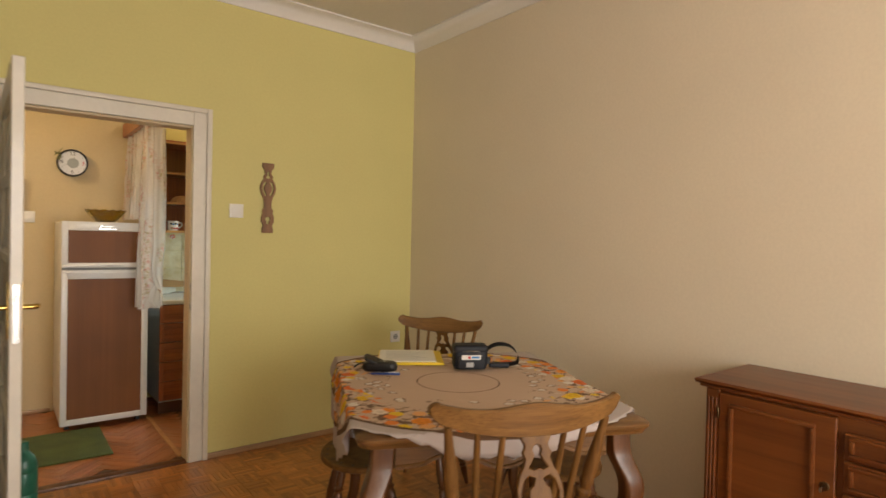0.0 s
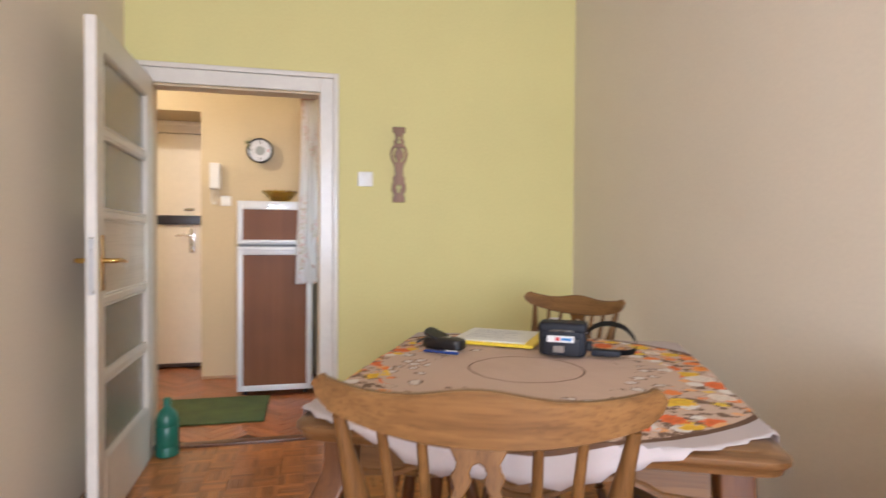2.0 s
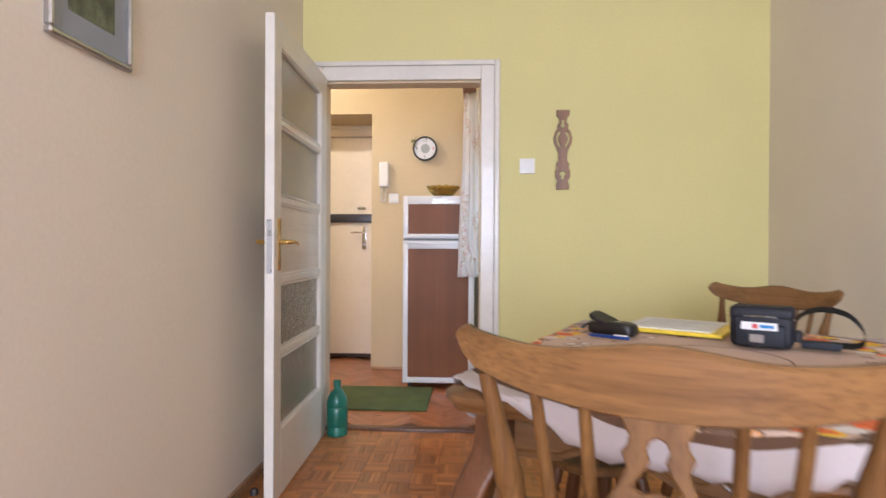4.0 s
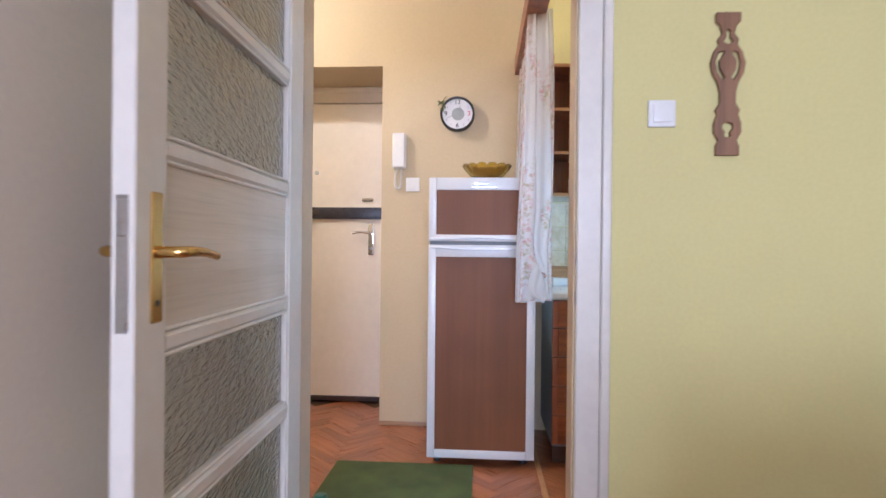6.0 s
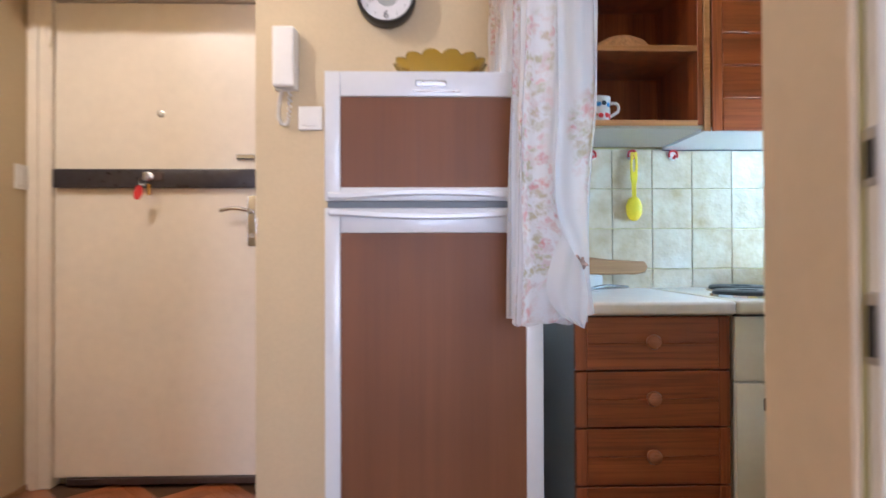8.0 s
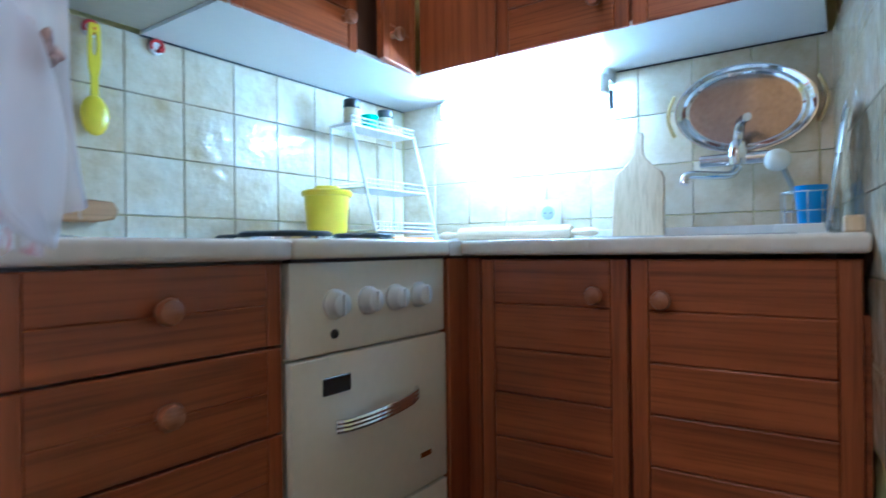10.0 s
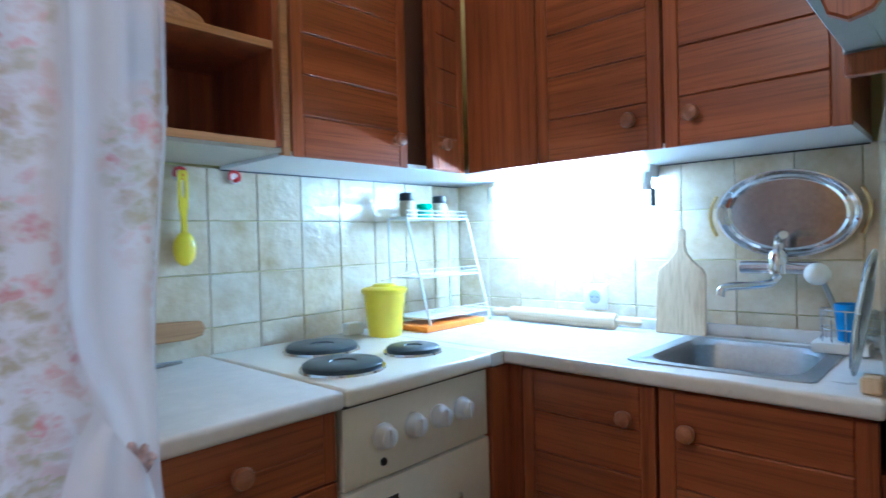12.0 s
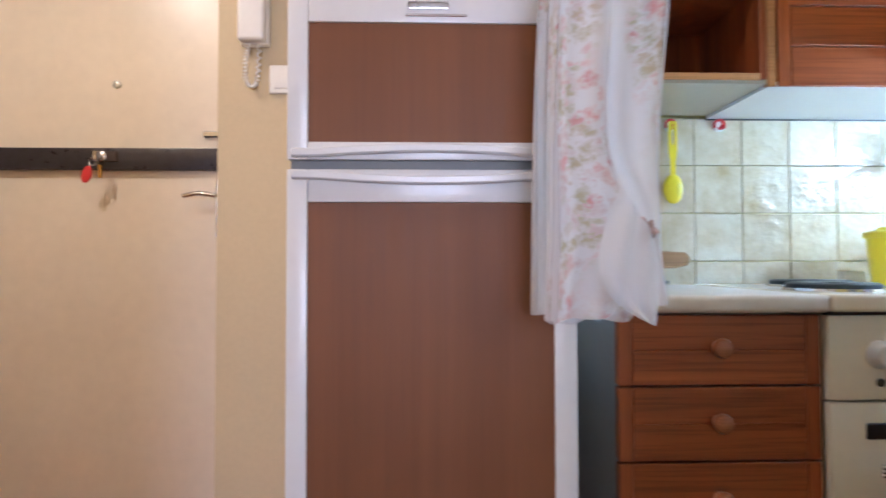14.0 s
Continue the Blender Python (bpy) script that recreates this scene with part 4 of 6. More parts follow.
# ---- sideboard ----
BX, BY0, BY1, BZ = 2.890, -4.25, -2.64, 0.918
buf = thing("sideboard", ((BX + XR) / 2, (BY0 + BY1) / 2, 0), "brown veneered sideboard with panelled doors and drawers", "sideboard")
pr = [(-0.004, BZ - 0.036), (0.006, BZ - 0.032), (0.006, BZ - 0.024), (0.018, BZ - 0.018), (0.022, BZ - 0.010), (0.018, BZ - 0.002), (0.010, BZ)]
bm = bmesh.new()
slab(bm, [([(BX + 0.022 - o, BY0 - o), (XR - 0.004, BY0 - o), (XR - 0.004, BY1 + o - 0.022), (BX + 0.022 - o, BY1 + o - 0.022)], z) for o, z in pr], Matrix.Identity(4))
part("top", bm, M_BUFFET, buf, "", True)
part("body", bx((BX + 0.045, BY0 + 0.02, 0.07), (XR - 0.006, BY1 - 0.035, BZ - 0.036), 0.002), M_BUFFET, buf)
part("plinth", bx((BX + 0.07, BY0 + 0.05, 0.0), (XR - 0.02, BY1 - 0.065, 0.07)), M_BUFFET, buf)
FX = BX + 0.045


def moulded_panel(y0, y1, z0, z1, mat, parent):
    """Four mitred mouldings round a sunk panel on a front that faces -x."""
    w = 0.016
    for a, b in (((y0, z0), (y1, z0 + w)), ((y0, z1 - w), (y1, z1)), ((y0, z0 + w), (y0 + w, z1 - w)), ((y1 - w, z0 + w), (y1, z1 - w))):
        part("moulding", bx((FX - 0.034, a[0], a[1]), (FX - 0.016, b[0], b[1]), 0.007, 2), mat, parent, "", True)


def front(y0, y1, z0, z1, name):
    f = part(name, bx((FX - 0.022, y0, z0), (FX - 0.001, y1, z1), 0.003), M_BUFFET, buf)
    return f


part("corner_post", bx((FX - 0.018, BY1 - 0.088, 0.07), (FX - 0.001, BY1 - 0.036, BZ - 0.036), 0.004), M_BUFFET, buf)
for dy in (0.048, 0.062, 0.076):
    part("flute", bx((FX - 0.022, BY1 - dy - 0.004, 0.12), (FX - 0.016, BY1 - dy + 0.004, BZ - 0.07), 0.002), M_BUFFET, buf)
for y1, y0 in ((BY1 - 0.090, -3.124), (-3.450, -3.83)):
    d = front(y0, y1, 0.085, BZ - 0.045, "door")
    moulded_panel(y0 + 0.060, y1 - 0.040, 0.14, BZ - 0.080, M_BUFFET, d)
    part("escutcheon", lathe(bmesh.new(), [(0.016, 0), (0.014, 0.003), (0.008, 0.004)], 14, Matrix.Translation((FX - 0.022, y0 + 0.03, 0.635)) @ Matrix.Rotation(-math.pi / 2, 4, "Y")), M_BRONZE, d, "", True)
    bm = bmesh.new()
    tube(bm, [(FX - 0.024, y0 + 0.03, 0.635), (FX - 0.045, y0 + 0.03, 0.635)], 0.003, 6)
    box(bm, (FX - 0.058, y0 + 0.026, 0.622), (FX - 0.042, y0 + 0.034, 0.636))
    part("key", bm, M_STEEL, d)
    for z in (0.18, 0.775):
        part("hinge", lathe(bmesh.new(), [(0.003, 0), (0.005, 0.003), (0.005, 0.037), (0.003, 0.04)], 8, Matrix.Translation((FX - 0.026, y1 + 0.002, z))), M_BRONZE, d, "", True)
for z0, z1 in ((0.745, 0.830), (0.635, 0.735), (0.40, 0.625), (0.085, 0.39)):
    d = front(-3.444, -3.146, z0, z1, "drawer")
    moulded_panel(-3.428, -3.162, z0 + 0.006, z1 - 0.006, M_BUFFET, d)
    part("pull", lathe(bmesh.new(), [(0.012, 0), (0.010, 0.004), (0.005, 0.008), (0.006, 0.016), (0.012, 0.022), (0.010, 0.030), (0.004, 0.033)], 14, Matrix.Translation((FX - 0.022, -3.295, (z0 + z1) / 2)) @ Matrix.Rotation(-math.pi / 2, 4, "Y")), M_BRONZE, d, "dark bronze pull", True)

# ---- wall things in the living room ----
orn = mirror([(0.0, 0.235), (0.040, 0.235), (0.040, 0.205), (0.026, 0.190), (0.020, 0.165), (0.034, 0.145), (0.030, 0.128), (0.046, 0.105), (0.056, 0.070), (0.050, 0.035), (0.034, 0.005), (0.026, -0.025), (0.026, -0.065), (0.040, -0.085), (0.034, -0.100), (0.044, -0.130), (0.044, -0.160), (0.030, -0.185), (0.038, -0.205), (0.038, -0.235), (0.0, -0.235)])
h1 = mirror([(0.0, 0.180), (0.008, 0.172), (0.006, 0.155), (0.016, 0.138), (0.0, 0.130)])
h2 = [(0.010, 0.108), (0.030, 0.104), (0.040, 0.072), (0.034, 0.040), (0.018, 0.012), (0.010, 0.020), (0.026, 0.050), (0.028, 0.075), (0.018, 0.092)]
h3 = mirror([(0.0, -0.125), (0.014, -0.130), (0.018, -0.145), (0.008, -0.158), (0.010, -0.172), (0.0, -0.176)])
solid("carved_ornament", plate(orn, [h1, h2, [(-x, z) for x, z in reversed(h2)], h3], 0.014, Matrix.Translation((2.153, -0.016, 1.692)), 0.002), M_CARVE, "pierced carved wooden ornament hung on the yellow wall", "wall ornament")


def rocker(name, x, y, z, s, label):
    ob = thing(name, (x, y, z), label, "light switch")
    part("plate", bx((x - s, y - 0.010, z - s), (x + s, y, z + s), 0.005, 3), M_PLAST, ob, "", True)
    part("rocker", bx((x - s * 0.66, y - 0.014, z - s * 0.66), (x + s * 0.66, y - 0.008, z + s * 0.66), 0.003, 2), M_PLAST, ob, "", True)
    return ob


rocker("light_switch", 1.945, 0.0, 1.597, 0.045, "white plastic light switch on the yellow wall")
rocker("light_switch", 0.905, HY1, 1.545, 0.044, "white plastic light switch beside the intercom")


def socket(x, y, z, facing):
    ob = thing("wall_socket", (x, y, z), "white plastic wall socket", "socket")
    m = Matrix.Translation((x, y, z)) @ Matrix.Rotation(radians(facing), 4, "Z")
    part("plate", posed(bx((-0.043, -0.012, -0.043), (0.043, 0, 0.043), 0.005, 3), m), M_PLAST, ob, "", True)
    part("well", lathe(bmesh.new(), [(0.021, 0), (0.0225, 0.0015), (0.0225, 0.002), (0.019, 0.0022)], 20, m @ Matrix.Translation((0, -0.0118, 0)) @ Matrix.Rotation(math.pi / 2, 4, "X")), M_GREYP, ob, "", True)
    for dx in (-0.0095, 0.0095):
        part("hole", lathe(bmesh.new(), [(0.003, 0), (0.003, 0.001)], 8, m @ Matrix.Translation((dx, -0.0138, 0)) @ Matrix.Rotation(math.pi / 2, 4, "X")), M_BLACKP, ob)


socket(3.205, 0.0, 0.665, 0)

pic = thing("framed_picture", (XL, -1.945, 1.635), "small landscape picture in a silver-grey frame with grey mount", "picture")
M_SILVER = metal("silver_frame", (0.52, 0.52, 0.52), 0.35, 0.15)
M_MOUNT = paint("grey_mount", (0.30, 0.32, 0.33), 0.9, var=0.04)
M_LAND = paint("landscape_print", (0.20, 0.23, 0.13), 0.5, var=0.6, big=9, small=40, relief=0)
P0, P1, PZ0, PZ1 = -2.115, -1.775, 1.635, 2.055
for a, b in (((P0, PZ0), (P1, PZ0 + 0.018)), ((P0, PZ1 - 0.018), (P1, PZ1)), ((P0, PZ0 + 0.018), (P0 + 0.018, PZ1 - 0.018)), ((P1 - 0.018, PZ0 + 0.018), (P1, PZ1 - 0.018))):
    part("frame_bar", bx((XL, a[0], a[1]), (XL + 0.022, b[0], b[1]), 0.005), M_SILVER, pic)
part("mount", bx((XL + 0.004, P0 + 0.018, PZ0 + 0.018), (XL + 0.010, P1 - 0.018, PZ1 - 0.018)), M_MOUNT, pic)
part("print", bx((XL + 0.010, P0 + 0.075, PZ0 + 0.085), (XL + 0.0115, P1 - 0.075, PZ1 - 0.085)), M_LAND, pic, "green landscape print")

bot = thing("plastic_bottle", (0.83, -0.095, 0), "green ribbed plastic bottle with cap on the parquet floor", "bottle")
part("body", lathe(bmesh.new(), [(0.054, 0.0), (0.061, 0.006), (0.061, 0.050), (0.058, 0.056), (0.061, 0.062), (0.061, 0.165), (0.058, 0.171), (0.061, 0.177), (0.059, 0.205), (0.050, 0.235), (0.034, 0.260), (0.021, 0.272), (0.019, 0.285)], 28, Matrix.Translation((0.83, -0.095, 0))), M_GREENB, bot, "", True)
part("cap", lathe(bmesh.new(), [(0.019, 0.283), (0.022, 0.286), (0.021, 0.322), (0.017, 0.326)], 20, Matrix.Translation((0.83, -0.095, 0))), M_GREENB, bot, "", True)

# ================= hall =================
# entrance door in its niche
ent = thing("door_2", (0.1, NY1, 0), "cream painted entrance door with a dark security bar", "door", kind="structure")
EX0, EX1 = -0.345, 0.625
part("door_slab", bx((EX0, NY1, 0.045), (EX1, NY1 + 0.045, 2.19), 0.003), M_ENTRY, ent)
part("bottom_sweep", bx((EX0 + 0.055, NY1 - 0.012, 0.012), (EX1 + 0.01, NY1 + 0.03, 0.045), 0.004), M_SWEEP, ent, "dark brown bottom seal")
for a, b in (((HX0 + 0.001, NY1 - 0.02, 0), (EX0 - 0.003, NY1 + 0.05, NZ)), ((EX1 + 0.003, NY1 - 0.02, 0), (NX1 - 0.001, NY1 + 0.05, NZ)), ((EX0 - 0.003, NY1 - 0.02, 2.195), (EX1 + 0.003, NY1 + 0.05, NZ))):
    part("frame_board", bx(a, b, 0.004), M_ENTRY, ent)
part("frame_moulding", bx((HX0 + 0.002, NY1 - 0.038, 2.262), (NX1 - 0.002, NY1 - 0.02, NZ - 0.001), 0.008, 2), M_ENTRY, ent, "", True)
part("frame_moulding", bx((HX0 + 0.03, NY1 - 0.032, 0), (HX0 + 0.058, NY1 - 0.02, 2.262), 0.006, 2), M_ENTRY, ent, "", True)
bar = part("security_bar", bx((-0.335, NY1 - 0.032, 1.345), (EX1 - 0.005, NY1 - 0.002, 1.430), 0.006, 2), M_SLATE, ent, "dark grained metal security bar", True)
part("bar_lock", lathe(bmesh.new(), [(0.021, 0), (0.021, 0.010), (0.012, 0.014), (0.012, 0.022)], 18, Matrix.Translation((0.092, NY1 - 0.032, 1.394)) @ Matrix.Rotation(math.pi / 2, 4, "X")), M_CHROME, bar, "chrome lock cylinder", True)
part("bar_cover", bx((0.07, NY1 - 0.037, 1.374), (0.155, NY1 - 0.030, 1.416), 0.004), M_SWEEP, bar)
part("spyhole", lathe(bmesh.new(), [(0.016, 0), (0.015, 0.004), (0.009, 0.006), (0.008, 0.004)], 18, Matrix.Translation((0.130, NY1, 1.684)) @ Matrix.Rotation(math.pi / 2, 4, "X")), M_STEEL, ent, "", True)
pl = part("handle_plate", bx((0.520, NY1 - 0.008, 1.082), (0.560, NY1, 1.312), 0.006, 2), M_CHROME, ent, "chrome back plate", True)
bm = bmesh.new()
tube(bm, smooth_line([(0.540, NY1, 1.243), (0.540, NY1 - 0.045, 1.243), (0.520, NY1 - 0.058, 1.244), (0.470, NY1 - 0.058, 1.250), (0.412, NY1 - 0.055, 1.240)]), 0.009, 10)
part("handle_lever", bm, M_CHROME, pl, "curved satin metal lever", True)
part("cylinder", lathe(bmesh.new(), [(0.010, 0), (0.010, 0.006)], 14, Matrix.Translation((0.540, NY1 - 0.008, 1.13)) @ Matrix.Rotation(math.pi / 2, 4, "X")), M_STEEL, pl)
part("upper_latch", bx((0.470, NY1 - 0.018, 1.475), (0.555, NY1, 1.500), 0.005), M_CHROME, ent)
for z in (0.30, 1.02, 1.98):
    part("hinge", lathe(bmesh.new(), [(0.006, 0), (0.009, 0.004), (0.009, 0.096), (0.006, 0.1)], 10, Matrix.Translation((EX0 - 0.006, NY1 - 0.024, z))), M_ENTRY, ent, "", True)
keys = thing("door_key", (0.092, NY1 - 0.06, 1.30), "brass key with a red plastic tag in the lock", "key")
bm = bx((0.086, NY1 - 0.080, 1.372), (0.098, NY1 - 0.054, 1.409), 0.002)
part("bow", bm, M_STEEL, keys)
bm = bmesh.new()
tube(bm, [(0.092 + 0.014 * math.cos(a / 8 * math.pi), NY1 - 0.092, 1.364 + 0.014 * math.sin(a / 8 * math.pi)) for a in range(17)], 0.0015, 5)
part("ring", bm, M_STEEL, keys, "", True)
part("tag", lathe(bmesh.new(), [(0.012, -0.003), (0.0185, -0.002), (0.0185, 0.002), (0.012, 0.003)], 20, Matrix.Translation((0.072, NY1 - 0.092, 1.317)) @ Matrix.Rotation(radians(15), 4, "Y") @ Matrix.Diagonal((1, 1, 1.8, 1)) @ Matrix.Rotation(math.pi / 2, 4, "X")), M_RED, keys, "red plastic tag", True)
part("second_key", bx((0.102, NY1 - 0.074, 1.307), (0.116, NY1 - 0.071, 1.357), 0.001), M_BRASS, keys, "small brass key")
nsw = thing("light_switch", (HX0, 2.16, 1.39), "narrow white switch on the niche wall", "light switch")
part("plate", bx((HX0, 2.115, 1.335), (HX0 + 0.010, 2.205, 1.445), 0.004), M_PLAST, nsw)
part("rocker", bx((HX0 + 0.008, 2.135, 1.355), (HX0 + 0.014, 2.185, 1.425), 0.003), M_PLAST, nsw)

# clock
ck = thing("wall_clock", (1.188, HY1, 1.90), "round wall clock with dark rim and pale dial", "clock")
cm = Matrix.Translation((1.188, HY1 - 0.024, 1.985)) @ Matrix.Rotation(math.pi / 2, 4, "X")
part("rim", lathe(bmesh.new(), [(0.098, -0.024), (0.106, -0.018), (0.108, 0.006), (0.108, 0.036), (0.104, 0.042), (0.097, 0.040), (0.094, 0.030), (0.094, 0.024)], 48, cm), M_BLACKP, ck, "", True)
M_DIAL = paint("clock_dial", (0.74, 0.74, 0.76), 0.4, var=0.04, relief=0)
dial = part("dial", lathe(bmesh.new(), [(0.094, 0.022), (0.094, 0.026), (0.090, 0.0262)], 48, cm), M_DIAL, ck, "pale grey dial")
part("dial_centre", lathe(bmesh.new(), [(0.040, 0.0262), (0.040, 0.0272)], 32, cm @ Matrix.Translation((0.004, -0.002, 0))), M_GREYP, dial, "grey centre disc")


def text_on(txt, size, at, material, parent, name="numeral", depth=0.0006, turn=(90, 0, 0)):
    cu = bpy.data.curves.new(name, "FONT")
    cu.body, cu.size, cu.extrude, cu.align_x, cu.align_y = txt, size, depth, "CENTER", "CENTER"
    tmp = bpy.data.objects.new(name, cu)
    scene.collection.objects.link(tmp)
    bpy.context.view_layer.update()
    me = bpy.data.meshes.new_from_object(tmp.evaluated_get(bpy.context.evaluated_depsgraph_get()))
    bpy.data.objects.remove(tmp)
    bm = bmesh.new()
    bm.from_mesh(me)
    bm.transform(pose(*at, *turn))
    return part(name, bm, material, parent)


for h in range(1, 13):
    a = radians(90 - 30 * h)
    big_n = h % 3 == 0
    r = 0.073 if big_n else 0.079
    text_on(str(h), 0.040 if big_n else 0.016, (1.188 + r * math.cos(a), HY1 - 0.0525, 1.985 + r * math.sin(a)), M_RED if h == 3 else (M_BLACKP if big_n else M_GREYP), dial)


def hand(angle, length, width):
    d = Matrix.Translation((1.188, HY1 - 0.055, 1.985)) @ Matrix.Rotation(radians(angle), 4, "Y")
    part("hand", posed(bx((-width, -0.0008, -0.015), (width, 0.0008, length), 0.0), d), M_GREYP, dial)


hand(20, 0.048, 0.0022)
hand(-112, 0.070, 0.0016)
fl = thing("dried_flower", (1.09, HY1 - 0.065, 2.03), "small dried green flower tucked behind the clock rim", "flower")
M_SPRIG = paint("dried_leaf", (0.22, 0.23, 0.09), 0.9, var=0.4, big=30)
bm = bmesh.new()
rnd = random.Random(5)
for i in range(16):
    p = Vector((1.088 + rnd.uniform(-0.020, 0.022), HY1 - 0.062 + rnd.uniform(-0.008, 0.008), 2.035 + rnd.uniform(-0.03, 0.028)))
    bmesh.ops.create_uvsphere(bm, u_segments=6, v_segments=4, radius=1, matrix=Matrix.Translation(p) @ Euler((rnd.uniform(0, 3), rnd.uniform(0, 3), 0)).to_matrix().to_4x4() @ Matrix.Diagonal((0.013, 0.005, 0.003, 1)))
part("leaves", bm, M_SPRIG, fl, "", True)
bm = bmesh.new()
tube(bm, smooth_line([(1.09, HY1 - 0.063, 2.04), (1.10, HY1 - 0.066, 2.068), (1.118, HY1 - 0.066, 2.09)]), 0.003, 6)
part("stem", bm, M_SPRIG, fl, "", True)

# intercom
ic = thing("intercom", (0.81, HY1, 1.66), "white plastic intercom receiver on the hall wall", "intercom")
part("body", bx((0.779, HY1 - 0.034, 1.643), (0.864, HY1, 1.863), 0.008, 2), M_PLAST, ic, "", True)
part("receiver", bx((0.779, HY1 - 0.066, 1.646), (0.860, HY1 - 0.030, 1.866), 0.012, 3), M_PLAST, ic, "", True)
part("button", lathe(bmesh.new(), [(0.008, 0), (0.007, 0.003)], 14, Matrix.Translation((0.848, HY1 - 0.034, 1.698)) @ Matrix.Rotation(math.pi / 2, 4, "X")), M_PLAST, ic)
bm = bmesh.new()
coil = []
base = smooth_line([(0.807, HY1 - 0.035, 1.646), (0.797, HY1 - 0.030, 1.598), (0.794, HY1 - 0.025, 1.543), (0.812, HY1 - 0.022, 1.516), (0.830, HY1 - 0.022, 1.543), (0.834, HY1 - 0.02, 1.643)], 26)
for i, p in enumerate(base):
    coil.append(p + Vector((0.0062 * math.cos(i * 1.3), 0.0062 * math.sin(i * 1.3), 0)))
tube(bm, coil, 0.0028, 5)
part("coiled_cord", bm, M_PLAST, ic, "", True)

# ceiling lamps of hall and kitchen
def ceiling_lamp(x, y, label):
    hl = thing("ceiling_lamp", (x, y, HCEIL), label, "lamp")
    at = Matrix.Translation((x, y, 0))
    part("rose", lathe(bmesh.new(), [(0.05, HCEIL - 0.02), (0.055, HCEIL - 0.012), (0.055, HCEIL)], 24, at), M_PLAST, hl, "", True)
    part("bulb_holder", lathe(bmesh.new(), [(0.018, HCEIL - 0.09), (0.022, HCEIL - 0.08), (0.020, HCEIL - 0.02)], 16, at), M_PLAST, hl, "", True)


ceiling_lamp(-0.22, 0.64, "small hall ceiling lamp with a bare warm bulb")
ceiling_lamp(2.20, 0.95, "small kitchen ceiling lamp with a bare warm bulb")

# refrigerator
FX0, FX1, FY, FZ = 1.073, 1.632, 1.040, 1.511
fr = thing("refrigerator", ((FX0 + FX1) / 2, FY + 0.3, 0), "white two-door refrigerator with brown wood-grain door panels", "refrigerator")
part("cabinet", bx((FX0 + 0.004, FY + 0.055, 0.035), (FX1 - 0.004, HY1 - 0.02, FZ - 0.002), 0.006, 2), M_WHITE, fr, "", True)
for x in (FX0 + 0.05, FX1 - 0.05):
    for y in (FY + 0.09, HY1 - 0.07):
        part("foot", lathe(bmesh.new(), [(0.02, 0), (0.018, 0.012), (0.012, 0.036)], 12, Matrix.Translation((x, y, 0))), M_BLACKP, fr)


def fridge_door(z0, z1, p0, p1, grip, name):
    """A door whose rim stands proud of the inset panel, with a moulded grip along one edge."""
    d = part(name, bx((FX0, FY + 0.010, z0), (FX1, FY + 0.050, z1), 0.008, 2), M_WHITE, fr, "", True)
    px0, px1 = FX0 + 0.040, FX1 - 0.044
    for a, b in (((FX0, z0), (px0, z1)), ((px1, z0), (FX1, z1)), ((px0, z0), (px1, p0)), ((px0, p1), (px1, z1))):
        part("rim", bx((a[0], FY, a[1]), (b[0], FY + 0.012, b[1]), 0.004, 2), M_WHITE, d, "", True)
    part("panel", bx((px0, FY + 0.005, p0), (px1, FY + 0.011, p1)), M_FRIDGEW, d, "brown wood-grain foil panel")
    n, bm = 20, bmesh.new()
    lo, hi = [], []
    for i in range(n + 1):
        s = i / n
        x = FX0 + 0.01 + s * (FX1 - FX0 - 0.02)
        dip = 0.010 * math.sin(math.pi * min(1, max(0, (s - 0.08) / 0.84)))
        z = (z0 + 0.004 + dip) if grip < 0 else (z1 - 0.004 - dip)
        e = z + (0.016 if grip < 0 else -0.016)
        lo.append((x, z))
        hi.append((x, e))
    part("grip", plate(lo + hi[::-1], [], 0.020, Matrix.Translation((0, FY - 0.014, 0)), 0.003), M_WHITE, d, "", True)
    return d


d1 = fridge_door(1.178, FZ, 1.213, 1.446, -1, "freezer_door")
fridge_door(0.045, 1.160, 0.088, 1.096, 1, "fridge_door")
# grey filler between the doors; the gap's shade is put into its colour
part("gap", bx((FX0 + 0.006, FY + 0.012, 1.1595), (FX1 - 0.006, FY + 0.05, 1.1785)), M_SHADOWGAP, fr)
part("maker_badge", bx((1.300, FY - 0.0015, 1.458), (1.420, FY + 0.002, 1.4635), 0.001), M_CHROME, d1, "thin chrome strip")
part("maker_mark", bx((1.305, FY - 0.0012, 1.472), (1.385, FY + 0.002, 1.487), 0.004, 2), M_STEEL, d1, "small silver oval mark")

# glass bowl on the refrigerator
bw = thing("glass_bowl", (1.375, 1.28, FZ), "amber pressed-glass bowl with scalloped rim on the refrigerator", "bowl")


bm = bmesh.new()
outp = [(0.054, 0), (0.062, 0.003), (0.080, 0.022), (0.106, 0.052), (0.126, 0.078), (0.136, 0.096)]
inp = [(0.131, 0.098), (0.120, 0.080), (0.098, 0.054), (0.072, 0.027), (0.050, 0.012), (0.0, 0.010)]
rings = []
for r, z in outp + inp:
    ring_v = []
    for i in range(112):
        a = 2 * math.pi * i / 112
        lobe = abs(math.cos(7 * a)) ** 0.7            # fourteen swelling lobes
        k = min(1, z / 0.05)
        ring_v.append(bm.verts.new((1.375 + r * (1 + 0.10 * k * (lobe - 0.6)) * math.cos(a), 1.28 + r * (1 + 0.10 * k * (lobe - 0.6)) * math.sin(a), FZ + z - (0.013 * (1 - lobe) * (z / 0.1) ** 2))))
    rings.append(ring_v)
